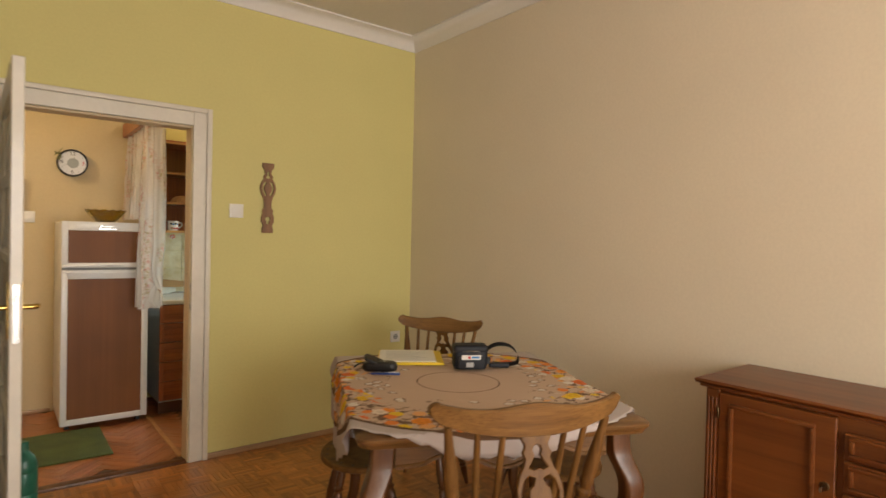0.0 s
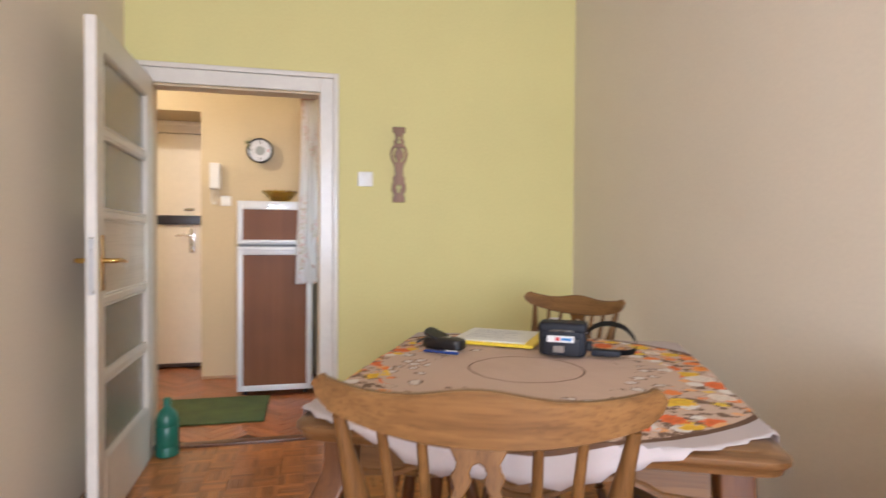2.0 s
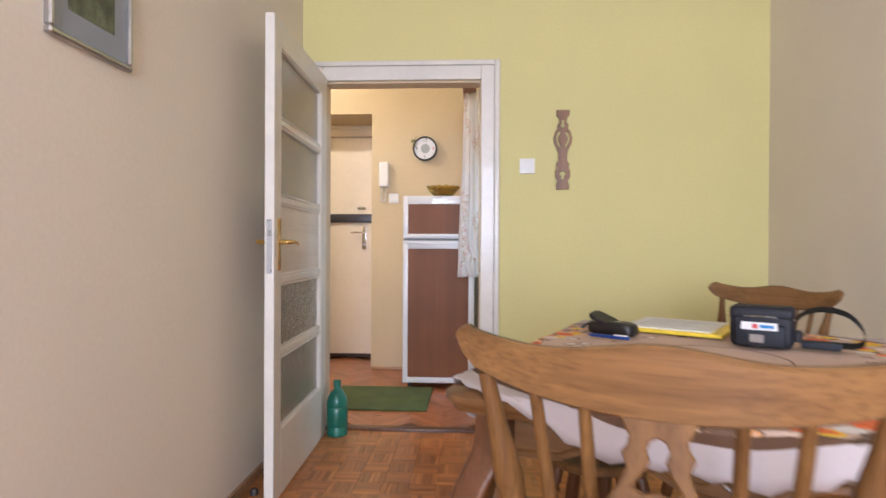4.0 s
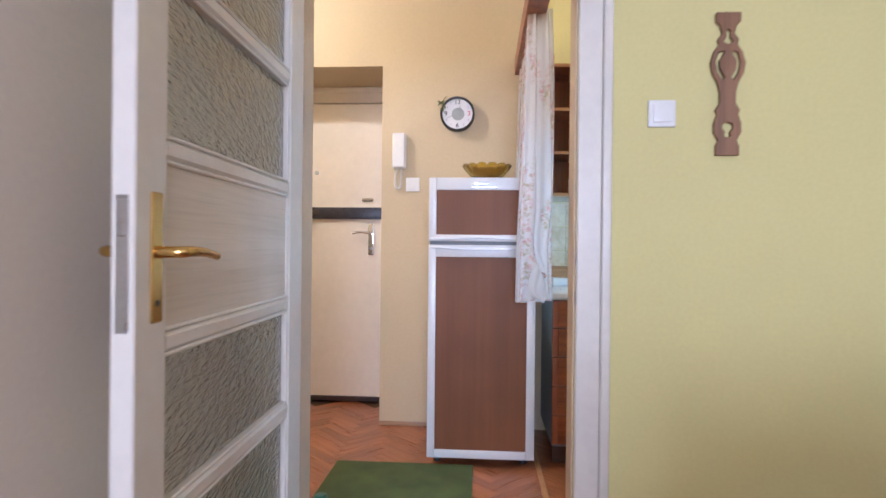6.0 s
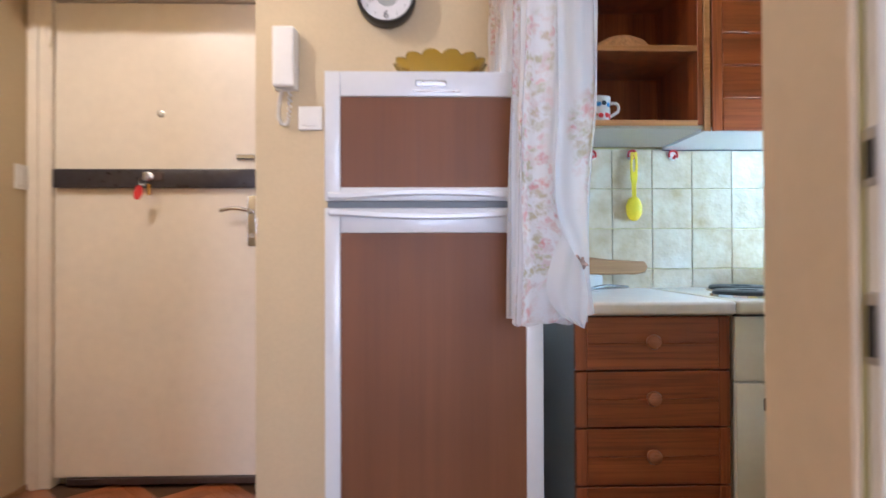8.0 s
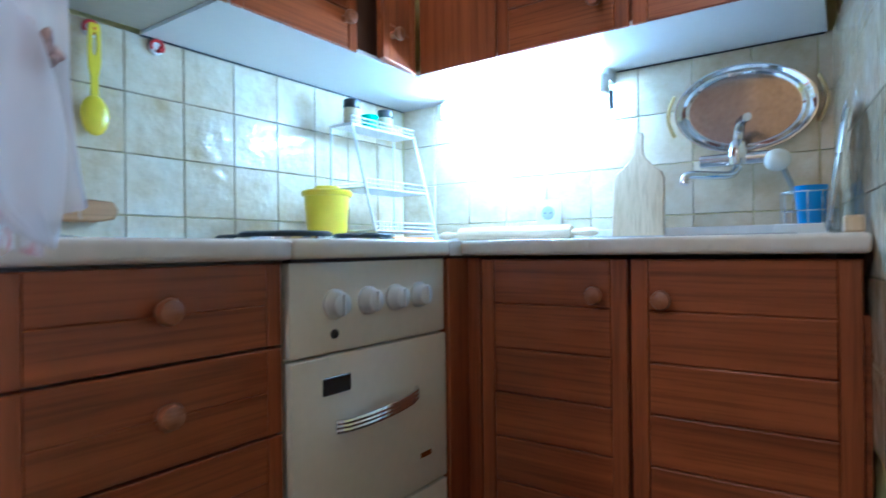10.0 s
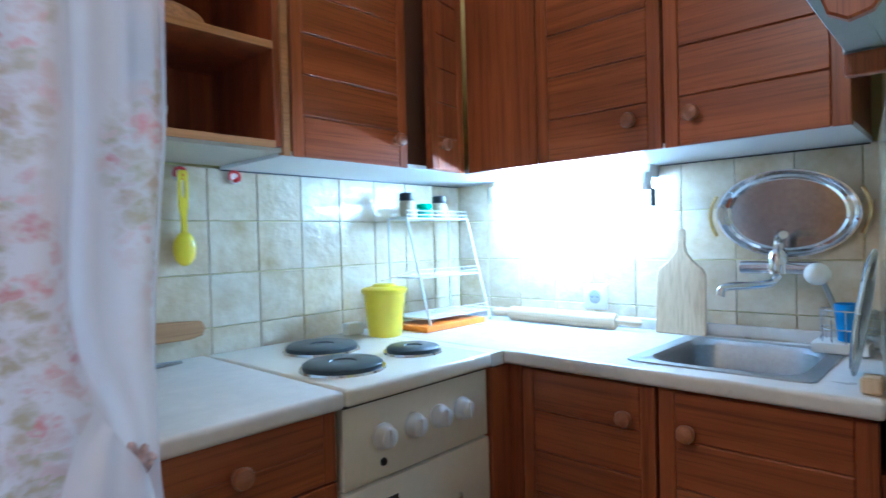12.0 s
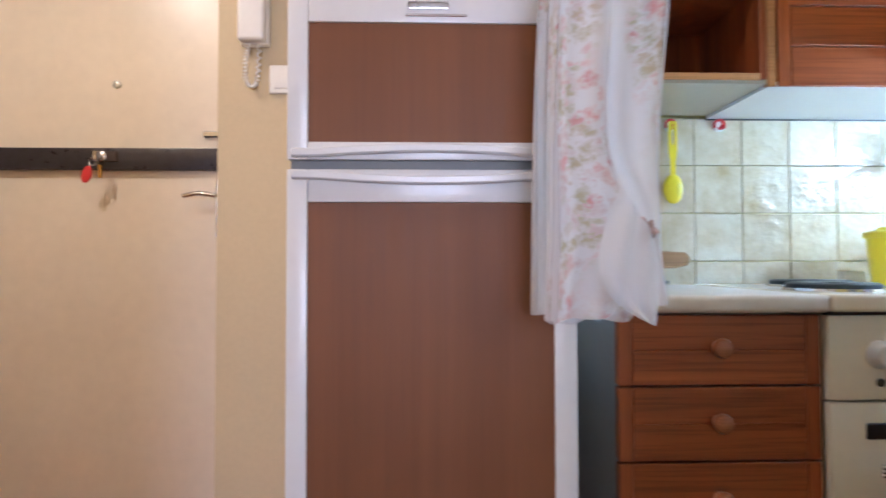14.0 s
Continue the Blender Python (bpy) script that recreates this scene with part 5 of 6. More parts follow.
for p, q in zip(rings, rings[1:]):
    for i in range(112):
        bm.faces.new((p[i], p[(i + 1) % 112], q[(i + 1) % 112], q[i]))
bm.faces.new(rings[0][::-1])
bmesh.ops.remove_doubles(bm, verts=rings[-1], dist=0.0005)
part("bowl", bm, M_AMBER, bw, "", True)

# door mat
solid("door_mat", bx((0.60, 0.405, 0.002), (1.318, 1.045, 0.012), 0.004, 2), M_MAT, "olive green ribbed mat on the hall floor", "mat")

# curtain between hall and kitchen, on a wooden pelmet
solid("curtain_pelmet", bx((1.545, 0.45, 2.235), (1.640, HY1 - 0.01, 2.345), 0.005, 2), M_KITZ, "brown wooden curtain pelmet fixed to the wall", "curtain rail")


def curtain():
    """A sheer panel drawn aside into deep folds; near its foot a corner is pulled up and tied."""
    ob = thing("curtain", (1.58, 0.8, 0.9), "sheer white curtain with faded pink flowers, corner tied up", "curtain")

    def sheet(name, y0, y1, z0, amp, waves, xc, nu, nv, width, knot):
        bm = bmesh.new()
        uvl = bm.loops.layers.uv.new("uv")
        rows, where = [], {}
        for j in range(nv + 1):
            v = j / nv
            row = []
            for i in range(nu + 1):
                u = i / nu
                ph = u * waves * 2 * math.pi + 0.5 * math.sin(2.3 * v + u * 5)
                am = amp * (0.62 + 0.38 * v) * (0.85 + 0.3 * noise.noise((u * 5, v * 1.5, 7)))
                x = xc + am * math.sin(ph + 1.2) - 0.012 * v + 0.006 * math.sin(ph * 5.3 + 3 * v)
                y = y0 + (y1 - y0) * u + 0.018 * math.cos(ph * 0.5 + v) + 0.009 * math.sin(ph * 4.1 + 1.5 * math.sin(3 * v)) + 0.005 * math.sin(ph * 9.7 + 2 * v)
                z = 2.25 - v * (2.25 - z0)
                if knot:
                    c = math.exp(-((u - 0.06) / 0.10) ** 2)
                    k = max(0, (v - 0.68) / 0.32)
                    pinch = math.exp(-((z - 1.02) / 0.075) ** 2) * c
                    x += pinch * (1.648 - x) * 0.7
                    y += pinch * (0.690 - y) * 0.7
                    x -= 0.015 * c * math.sin(math.pi * min(1, k)) * (1 - pinch)
                    z += c * 0.03 * k * k
                z += 0.004 * math.sin(u * 70) if j == nv else 0
                vert = bm.verts.new((x, y, z))
                where[vert] = (u * width, v * 1.45)
                row.append(vert)
            rows.append(row)
        for j in range(nv):
            for i in range(nu):
                f = bm.faces.new((rows[j][i], rows[j][i + 1], rows[j + 1][i + 1], rows[j + 1][i]))
                for lp in f.loops:
                    lp[uvl].uv = where[lp.vert]
        part(name, bm, M_VOILE, ob, "", True)

    sheet("voile", 0.69, 0.98, 0.893, 0.100, 2.25, 1.612, 200, 80, 1.0, True)
    sheet("voile", 0.98, 1.70, 1.545, 0.030, 4.5, 1.590, 90, 40, 1.2, False)
    # the corner gathered up under the knot hangs as a soft pouch
    lft = smooth_line([(1.596, 1.078), (1.583, 1.052), (1.573, 1.022), (1.566, 0.988), (1.568, 0.958), (1.584, 0.930), (1.610, 0.910), (1.634, 0.897)], 4)
    rgt = smooth_line([(1.634, 1.018), (1.640, 1.000), (1.644, 0.980), (1.646, 0.962), (1.645, 0.940), (1.643, 0.922), (1.641, 0.908), (1.638, 0.896)], 4)
    bm = bmesh.new()
    uvl = bm.loops.layers.uv.new("uv")
    rows, where, nu = [], {}, 14
    for j, (p, q) in enumerate(zip(lft, rgt)):
        v, row = j / (len(lft) - 1), []
        for i in range(nu + 1):
            u = i / nu
            w = p.lerp(q, u)
            swell = math.sin(math.pi * u) ** 0.7 * math.sin(math.pi * v)
            vert = bm.verts.new((w.x, 0.676 - 0.014 * swell + 0.004 * math.sin(u * 13 + v * 3), w.y))
            where[vert] = (0.30 + 0.12 * u, 1.18 + 0.16 * v)
            row.append(vert)
        rows.append(row)
    for a, b in zip(rows, rows[1:]):
        for i in range(nu):
            f = bm.faces.new((a[i], a[i + 1], b[i + 1], b[i]))
            for lp in f.loops:
                lp[uvl].uv = where[lp.vert]
    part("tied_corner", bm, M_VOILE, ob, "", True)
    bm = bmesh.new()
    kr = random.Random(3)
    for i in range(7):
        at = (1.634 + kr.uniform(-0.010, 0.010), 0.692 + kr.uniform(-0.004, 0.004), 1.020 + kr.uniform(-0.009, 0.009))
        bmesh.ops.create_uvsphere(bm, u_segments=10, v_segments=6, radius=1, matrix=Matrix.Translation(at) @ Matrix.Rotation(kr.uniform(0, 3), 4, "Y") @ Matrix.Diagonal((0.011, 0.006, 0.0045, 1)))
    part("tie_knot", bm, M_KNOT, ob, "gathered knot of printed voile", True)


curtain()

# ================= kitchen =================
DXA, DXB, DFY = 1.728, 2.149, 1.095


def knob(at, axis, parent, r=0.0205):
    m = Matrix.Translation(at) @ (Matrix.Rotation(math.pi / 2, 4, "X") if axis == "y" else Matrix.Rotation(-math.pi / 2, 4, "Y"))
    part("knob", lathe(bmesh.new(), [(r * 0.55, 0), (r * 0.5, 0.012), (r * 0.9, 0.020), (r, 0.027), (r * 0.85, 0.035), (r * 0.3, 0.039)], 18, m), M_KNOB, parent, "turned wooden knob", True)


dr = thing("drawer_unit", ((DXA + DXB) / 2, 1.37, 0), "brown wooden kitchen drawer unit beside the refrigerator", "cabinet")
part("carcass", bx((DXA + 0.002, DFY + 0.022, 0.10), (DXB, KY1 - 0.004, 0.876)), M_GREYP, dr, "grey laminated carcass")
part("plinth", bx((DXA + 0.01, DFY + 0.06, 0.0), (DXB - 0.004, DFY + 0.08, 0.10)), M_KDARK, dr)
lev = [0.874, 0.728, 0.576, 0.422, 0.268, 0.114]
for z1, z0 in zip(lev, lev[1:]):
    d = part("drawer_front", bx((DXA, DFY + 0.002, z0 + 0.002), (DXB - 0.004, DFY + 0.021, z1 - 0.002), 0.003), M_KIT, dr)
    for a, b in (((DXA, z0 + 0.002), (DXA + 0.03, z1 - 0.002)), ((DXB - 0.034, z0 + 0.002), (DXB - 0.004, z1 - 0.002))):
        part("stile", bx((a[0], DFY - 0.004, a[1]), (b[0], DFY + 0.004, b[1]), 0.002), M_KITZ, d)
    h = (z1 - z0) / 2
    for zz in (z0 + 0.003, z0 + h + 0.0005):
        part("slat", bx((DXA + 0.0304, DFY - 0.0034, zz), (DXB - 0.0344, DFY + 0.004, zz + h - 0.0025), 0.0015), M_KIT, d)
    knob(((DXA + DXB) / 2 - 0.01, DFY - 0.003, (z0 + z1) / 2 + 0.008), "y", d)

# worktop
wt = thing("worktop", (2.6, 1.2, 0.878), "pale marbled laminate worktop with rounded front edge", "worktop")


def edged(a, b, name):
    return part(name, bx(a, b, 0.011, 4), M_TOP, wt, "", True)


edged((DXA - 0.012, 1.065, 0.878), (2.151, KY1 - 0.004, 0.914), "short_top")
SY0, SY1, SX0, SX1 = 0.385, 0.735, 2.765, 3.140
edged((2.680, SY1, 0.878), (KX1 - 0.004, KY1 - 0.004, 0.914), "corner_top")
edged((2.680, KY0 + 0.004, 0.878), (SX0, SY1 + 0.011, 0.914), "front_top")
part("sink_back_top", bx((SX1, KY0 + 0.004, 0.878), (KX1 - 0.004, SY1, 0.9138)), M_TOP, wt)
part("sink_end_top", bx((SX0 - 0.011, KY0 + 0.004, 0.878), (SX1, SY0, 0.9136)), M_TOP, wt)
part("upstand", bx((KX1 - 0.024, KY0 + 0.006, 0.9145), (KX1 - 0.004, KY1 - 0.03, 0.948), 0.004, 2), M_TOP, wt, "", True)
part("gap_strip", bx((2.6275, 1.066, 0.8785), (2.6795, KY1 - 0.004, 0.9132)), M_TOP, wt)

# sink
sk = thing("sink", ((SX0 + SX1) / 2, (SY0 + SY1) / 2, 0.76), "stainless steel sink bowl let into the worktop", "sink")
bm = bmesh.new()
cx, cy = (SX0 + SX1) / 2, (SY0 + SY1) / 2
hx, hy = (SX1 - SX0) / 2, (SY1 - SY0) / 2
secs = [(rounded_rect(hx + 0.022, hy + 0.022, 0.03), 0.9142), (rounded_rect(hx + 0.020, hy + 0.020, 0.03), 0.9175), (rounded_rect(hx - 0.012, hy - 0.012, 0.07), 0.9165), (rounded_rect(hx - 0.022, hy - 0.022, 0.07), 0.905), (rounded_rect(hx - 0.03, hy - 0.03, 0.07), 0.80), (rounded_rect(hx - 0.07, hy - 0.07, 0.06), 0.775)]
loops = [[bm.verts.new((cx + x, cy + y, z)) for x, y in pts] for pts, z in secs]
for p, q in zip(loops, loops[1:]):
    for i in range(len(p)):
        bm.faces.new((p[i], p[(i + 1) % len(p)], q[(i + 1) % len(p)], q[i]))
bm.faces.new(loops[-1])
part("bowl", bm, M_SINK, sk, "", True)
part("drain", lathe(bmesh.new(), [(0.035, 0.776), (0.032, 0.780), (0.012, 0.778)], 20, Matrix.Translation((cx, cy, 0))), M_CHROME, sk, "", True)

# cooker
CX0, CX1, CY = 2.153, 2.627, 1.085
ck2 = thing("cooker", ((CX0 + CX1) / 2, 1.37, 0), "ivory enamelled electric cooker with black hotplates", "cooker")
part("body", bx((CX0 + 0.003, CY + 0.02, 0.06), (CX1 - 0.003, KY1 - 0.03, 0.874), 0.003), M_STOVE, ck2)
part("foot_plinth", bx((CX0 + 0.01, CY + 0.05, 0.0), (CX1 - 0.01, CY + 0.07, 0.06)), M_BLACKP, ck2)
part("hob", bx((CX0, CY - 0.022, 0.879), (CX1, KY1 - 0.02, 0.916), 0.010, 3), M_STOVE, ck2, "", True)
part("hob_gap", bx((CX0 + 0.004, CY - 0.004, 0.872), (CX1 - 0.004, CY + 0.02, 0.8792)), M_BLACKP, ck2)
cp = part("control_panel", bx((CX0 + 0.002, CY - 0.002, 0.700), (CX1 - 0.002, CY + 0.02, 0.872), 0.004, 2), M_STOVE, ck2, "", True)
for x in (2.261, 2.355, 2.440, 2.522):
    m = Matrix.Translation((x, CY - 0.002, 0.792)) @ Matrix.Rotation(math.pi / 2, 4, "X")
    k = part("knob", lathe(bmesh.new(), [(0.029, 0), (0.029, 0.006), (0.025, 0.010), (0.022, 0.026), (0.018, 0.029)], 24, m), M_WHITE, cp, "white control knob", True)
    part("pointer", bx((x - 0.004, CY - 0.035, 0.772), (x + 0.004, CY - 0.028, 0.812), 0.002), M_WHITE, k)
part("signal_lamp", lathe(bmesh.new(), [(0.009, 0), (0.008, 0.004), (0.004, 0.006)], 14, Matrix.Translation((2.262, CY - 0.002, 0.735)) @ Matrix.Rotation(math.pi / 2, 4, "X")), M_BLACKP, cp, "", True)
od = part("oven_door", bx((CX0 + 0.002, CY - 0.006, 0.352), (CX1 - 0.002, CY + 0.02, 0.695), 0.005, 2), M_STOVE, ck2, "", True)
part("badge", bx((2.227, CY - 0.009, 0.622), (2.300, CY - 0.004, 0.655), 0.002), M_BLACKP, od, "black badge")
part("small_badge", bx((2.520, CY - 0.008, 0.420), (2.560, CY - 0.004, 0.432), 0.001), M_BRASS, od)


def curved_handle(x0, x1, z, parent):
    bm = bmesh.new()
    pts = [(x0 + (x1 - x0) * i / 14, CY - 0.012 - 0.038 * math.sin(math.pi * i / 14) ** 0.6, z + 0.018 * (i / 14) + 0.004 * math.sin(math.pi * i / 14)) for i in range(15)]
    for dz in (-0.008, 0.0, 0.008):
        tube(bm, [(x, y, zz + dz) for x, y, zz in pts], 0.0055, 8)
    part("handle", bm, M_CHROME, parent, "ribbed chrome handle", True)


curved_handle(2.255, 2.500, 0.560, od)
ld = part("warming_drawer", bx((CX0 + 0.002, CY - 0.006, 0.065), (CX1 - 0.002, CY + 0.02, 0.346), 0.005, 2), M_STOVE, ck2, "", True)
curved_handle(2.255, 2.500, 0.270, ld)
for x, y, r, rim in ((2.275, 1.235, 0.095, 0), (2.385, 1.475, 0.098, 0), (2.515, 1.245, 0.072, 1)):
    hp = part("hotplate", lathe(bmesh.new(), [(r, 0.922), (r, 0.930), (r - 0.006, 0.934), (r * 0.35, 0.934), (r * 0.32, 0.931), (0.004, 0.931)], 40, Matrix.Translation((x, y, 0))), M_BURN, ck2, "black cast iron hotplate", True)
    part("trim_ring", lathe(bmesh.new(), [(r + 0.008, 0.9162), (r + 0.006, 0.922), (r, 0.923)], 40, Matrix.Translation((x, y, 0))), M_CHROME, hp, "", True)

# base cabinets under the sink
LX = 2.714
part_of = thing("base_cabinet", (2.95, 0.66, 0), "brown slatted wooden base cabinet under the sink", "cabinet")
part("carcass", bx((LX + 0.022, KY0 + 0.006, 0.10), (KX1 - 0.006, CY - 0.002, 0.768)), M_KITY, part_of)
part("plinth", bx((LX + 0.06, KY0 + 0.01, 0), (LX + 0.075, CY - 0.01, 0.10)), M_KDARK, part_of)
part("corner_post", bx((CX1 + 0.004, CY - 0.012, 0.02), (LX + 0.02, CY + 0.02, 0.872), 0.003), M_KITZ, part_of, "brown wooden corner post")
part("filler", bx((LX - 0.002, 1.035, 0.06), (LX + 0.022, CY - 0.013, 0.872), 0.002), M_KITZ, part_of)


def slat_door(y0, y1, z0, z1, x, parent, knob_at, step=0.105):
    """A framed door that faces -x, filled with horizontal boards that leave fine grooves."""
    d = part("door", bx((x + 0.004, y0, z0), (x + 0.021, y1, z1), 0.002), M_KITY, parent)
    for a, b in (((y0, z0), (y0 + 0.035, z1)), ((y1 - 0.035, z0), (y1, z1))):
        part("stile", bx((x - 0.004, a[0], a[1]), (x + 0.006, b[0], b[1]), 0.002), M_KITZ, d)
    n = max(1, round((z1 - z0) / step))
    h = (z1 - z0) / n
    for i in range(n):
        part("slat", bx((x - 0.003, y0 + 0.0355, z0 + i * h + 0.0008), (x + 0.006, y1 - 0.0355, z0 + (i + 1) * h - 0.0008), 0.0028), M_KITY, d)
    knob((x - 0.003, *knob_at), "x", d)
    return d


slat_door(0.668, 1.030, 0.115, 0.868, LX, part_of, (0.733, 0.790))
slat_door(0.262, 0.660, 0.115, 0.868, LX, part_of, (0.592, 0.785))

# wall cabinets on the lit wall
UX, UZ, UT, UY = 2.893, 1.430, 2.16, 1.368
uc = thing("wall_cabinet", (3.05, 0.83, UZ), "brown slatted wooden wall cabinet above the sink", "cabinet", "wall cabinets")
part("carcass", bx((UX + 0.022, 0.322, UZ + 0.014), (KX1 - 0.004, 1.36, UT)), M_KITY, uc)
part("underside", bx((UX + 0.004, 0.320, UZ), (KX1 - 0.003, UY + 0.002, UZ + 0.0135)), M_WHITE, uc, "white laminated underside")
part("filler", bx((UX - 0.002, 1.085, UZ), (UX + 0.021, 1.352, UT), 0.002), M_KITZ, uc)
slat_door(0.712, 1.080, UZ, UT, UX, uc, (0.789, 1.510), 0.125)
slat_door(0.318, 0.704, UZ, UT, UX, uc, (0.632, 1.504), 0.125)

# wall cabinets on the far wall
oc = thing("wall_cabinet", (2.45, 1.5, UZ), "brown wooden wall cabinet with doors ajar over the cooker", "cabinet", "wall cabinets")
# solid block: the shade behind the doors ajar is put into its dark brown
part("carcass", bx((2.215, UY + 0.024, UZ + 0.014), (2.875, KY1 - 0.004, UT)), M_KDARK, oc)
part("side_panel", bx((2.215, UY, UZ), (2.237, UY + 0.0235, UT), 0.002), M_KITL, oc)
part("underside", bx((2.215, UY + 0.003, UZ - 0.0005), (KX1 - 0.003, KY1 - 0.003, UZ + 0.013)), M_WHITE, oc, "white laminated underside")


def slat_door_y(x0, x1, z0, z1, m, parent, knob_x, mat):
    """The same door facing -y, in its own frame m."""
    d = part("door", posed(bx((x0, 0.004, z0), (x1, 0.020, z1), 0.002), m), M_KIT, parent)
    for a, b in ((x0, x0 + 0.032), (x1 - 0.032, x1)):
        part("stile", posed(bx((a, -0.004, z0), (b, 0.006, z1), 0.002), m), M_KITZ, d)
    n = 7
    h = (z1 - z0) / n
    for i in range(n):
        part("slat", posed(bx((x0 + 0.0325, -0.003, z0 + i * h + 0.0008), (x1 - 0.0325, 0.006, z0 + (i + 1) * h - 0.0008), 0.0028), m), mat, d)
    mk = m @ Matrix.Translation((knob_x, -0.003, z0 + 0.075)) @ Matrix.Rotation(math.pi / 2, 4, "X")
    part("knob", lathe(bmesh.new(), [(0.010, 0), (0.009, 0.012), (0.017, 0.020), (0.0195, 0.027), (0.016, 0.036), (0.006, 0.040)], 18, mk), M_KNOB, d, "turned wooden knob", True)


slat_door_y(0.0, 0.390, UZ, UT, pose(2.241, UY, 0), oc, 0.340, M_KIT)
slat_door_y(-0.185, 0.0, UZ, UT, pose(2.883, UY - 0.004, 0, 0, 0, 9), oc, -0.140, M_KITZ)

part("wall_seam", bx((2.215, KY1 - 0.0075, UZ - 0.0045), (KX1 - 0.004, KY1 - 0.0035, UZ - 0.0008)), M_BLACKP, oc, "dark seam along the tiles")
part("wall_seam", bx((KX1 - 0.0075, 0.325, UZ - 0.0045), (KX1 - 0.0035, 0.855, UZ - 0.0008)), M_BLACKP, uc, "dark seam along the tiles")

# open shelf unit
sh = thing("open_shelf", (1.98, 1.5, UZ), "open brown wooden shelf unit on the kitchen wall", "shelf")
SX_0 = 1.735
part("back", bx((SX_0, KY1 - 0.014, UZ + 0.02), (2.212, KY1 - 0.004, UT + 0.1)), M_KITZ, sh)
part("side", bx((SX_0, UY, UZ + 0.02), (SX_0 + 0.018, KY1 - 0.014, UT + 0.1), 0.002), M_KITZ, sh)
part("side", bx((2.194, UY, UZ + 0.02), (2.213, KY1 - 0.014, UT + 0.1), 0.002), M_KITZ, sh)
for z in (1.462, 1.700, 1.948, 2.20):
    part("shelf", bx((SX_0 + 0.018, UY + 0.004, z - 0.014), (2.194, KY1 - 0.014, z), 0.001), M_KITZ, sh)
    part("shelf_edge", bx((SX_0 + 0.018, UY - 0.002, z - 0.016), (2.194, UY + 0.0036, z + 0.002), 0.001), M_KITL, sh, "lighter edge strip")
part("underside", bx((SX_0, UY + 0.004, 1.4375), (2.213, KY1 - 0.014, 1.4475)), M_UNDER, sh)

bk = thing("wicker_basket", (1.985, 1.49, 1.700), "shallow woven wicker basket upside down on the shelf", "basket")
part("shell", lathe(bmesh.new(), [(0.105, 1.700), (0.108, 1.704), (0.102, 1.716), (0.085, 1.742), (0.055, 1.760), (0.010, 1.766)], 32, Matrix.Translation((1.985, 1.49, 0)), lambda a, z: 1 + 0.012 * math.sin(30 * a + z * 400)), M_WICKER, bk, "", True)
mg = thing("painted_mug", (1.888, 1.42, 1.462), "white mug with blue and red painted flowers on the shelf", "mug")
M_MUG = paint("painted_ceramic", (0.78, 0.74, 0.68), 0.2, var=0.05, big=18, relief=0, coat=0.4)
part("cup", lathe(bmesh.new(), [(0.030, 1.462), (0.038, 1.466), (0.042, 1.49), (0.040, 1.52), (0.043, 1.545), (0.040, 1.545), (0.036, 1.52), (0.036, 1.475)], 28, Matrix.Translation((1.888, 1.42, 0))), M_MUG, mg, "", True)
bm = bmesh.new()
tube(bm, smooth_line([(1.928, 1.42, 1.53), (1.953, 1.42, 1.528), (1.957, 1.42, 1.505), (1.929, 1.42, 1.485)]), 0.005, 8)
part("handle", bm, M_MUG, mg, "", True)
for k, (da, dz, mt) in enumerate(((-100, 0.056, M_BLUE), (-75, 0.060, M_NAVY), (-50, 0.056, M_BLUE), (-125, 0.058, M_NAVY), (-90, 0.020, M_RED), (-60, 0.022, M_RED), (-115, 0.022, M_WICKER), (-40, 0.020, M_RED))):
    bm = bmesh.new()
    a = radians(da)
    rr = 0.0415
    bmesh.ops.create_uvsphere(bm, u_segments=10, v_segments=6, radius=1, matrix=Matrix.Translation((1.888 + rr * math.cos(a), 1.42 + rr * math.sin(a), 1.462 + dz)) @ Matrix.Rotation(a, 4, "Z") @ Matrix.Diagonal((0.0015, 0.009, 0.008, 1)))
    part("painted_flower", bm, mt, mg, "", True)

# strip lamp under the cabinet
tl = thing("strip_lamp", (3.13, 1.15, 1.36), "white fluorescent strip lamp under the wall cabinet, lit", "lamp")
part("housing", bx((3.165, 0.86, 1.392), (KX1 - 0.002, 1.46, 1.431), 0.004, 2), M_PLAST, tl, "", True)
for y in (0.868, 1.452):
    part("end_holder", bx((3.135, y - 0.010, 1.350), (3.172, y + 0.010, 1.405), 0.004, 2), M_PLAST, tl, "", True)
part("tube", lathe(bmesh.new(), [(0.010, 0), (0.0125, 0.004), (0.0125, 0.555), (0.010, 0.559)], 16, Matrix.Translation((3.148, 0.880, 1.372)) @ Matrix.Rotation(-math.pi / 2, 4, "X")), M_TUBE, tl, "glowing tube", True)
part("pull_switch", bx((3.150, 0.842, 1.300), (3.164, 0.856, 1.355), 0.003), M_BLACKP, tl)

socket(KX1, 1.085, 1.008, -90)

# tray on the wall
tr = thing("oval_tray", (KX1, 0.51, 1.14), "oval silver tray with gilt handles hung over the tap", "tray")
trm = Matrix.Translation((KX1 - 0.004, 0.512, 1.262)) @ Matrix.Rotation(radians(3), 4, "X") @ Matrix.Rotation(-math.pi / 2, 4, "Y") @ Matrix.Diagonal((0.118, 0.172, 1, 1))
part("rim", lathe(bmesh.new(), [(0.80, 0.004), (0.80, 0.010), (0.84, 0.014), (0.90, 0.012), (0.97, 0.022), (1.0, 0.022), (1.0, 0.016), (0.9, 0.002)], 64, trm), M_CHROME, tr, "", True)
M_TRAYF = metal("tray_bottom", (0.42, 0.34, 0.29), 0.16, 0.2)
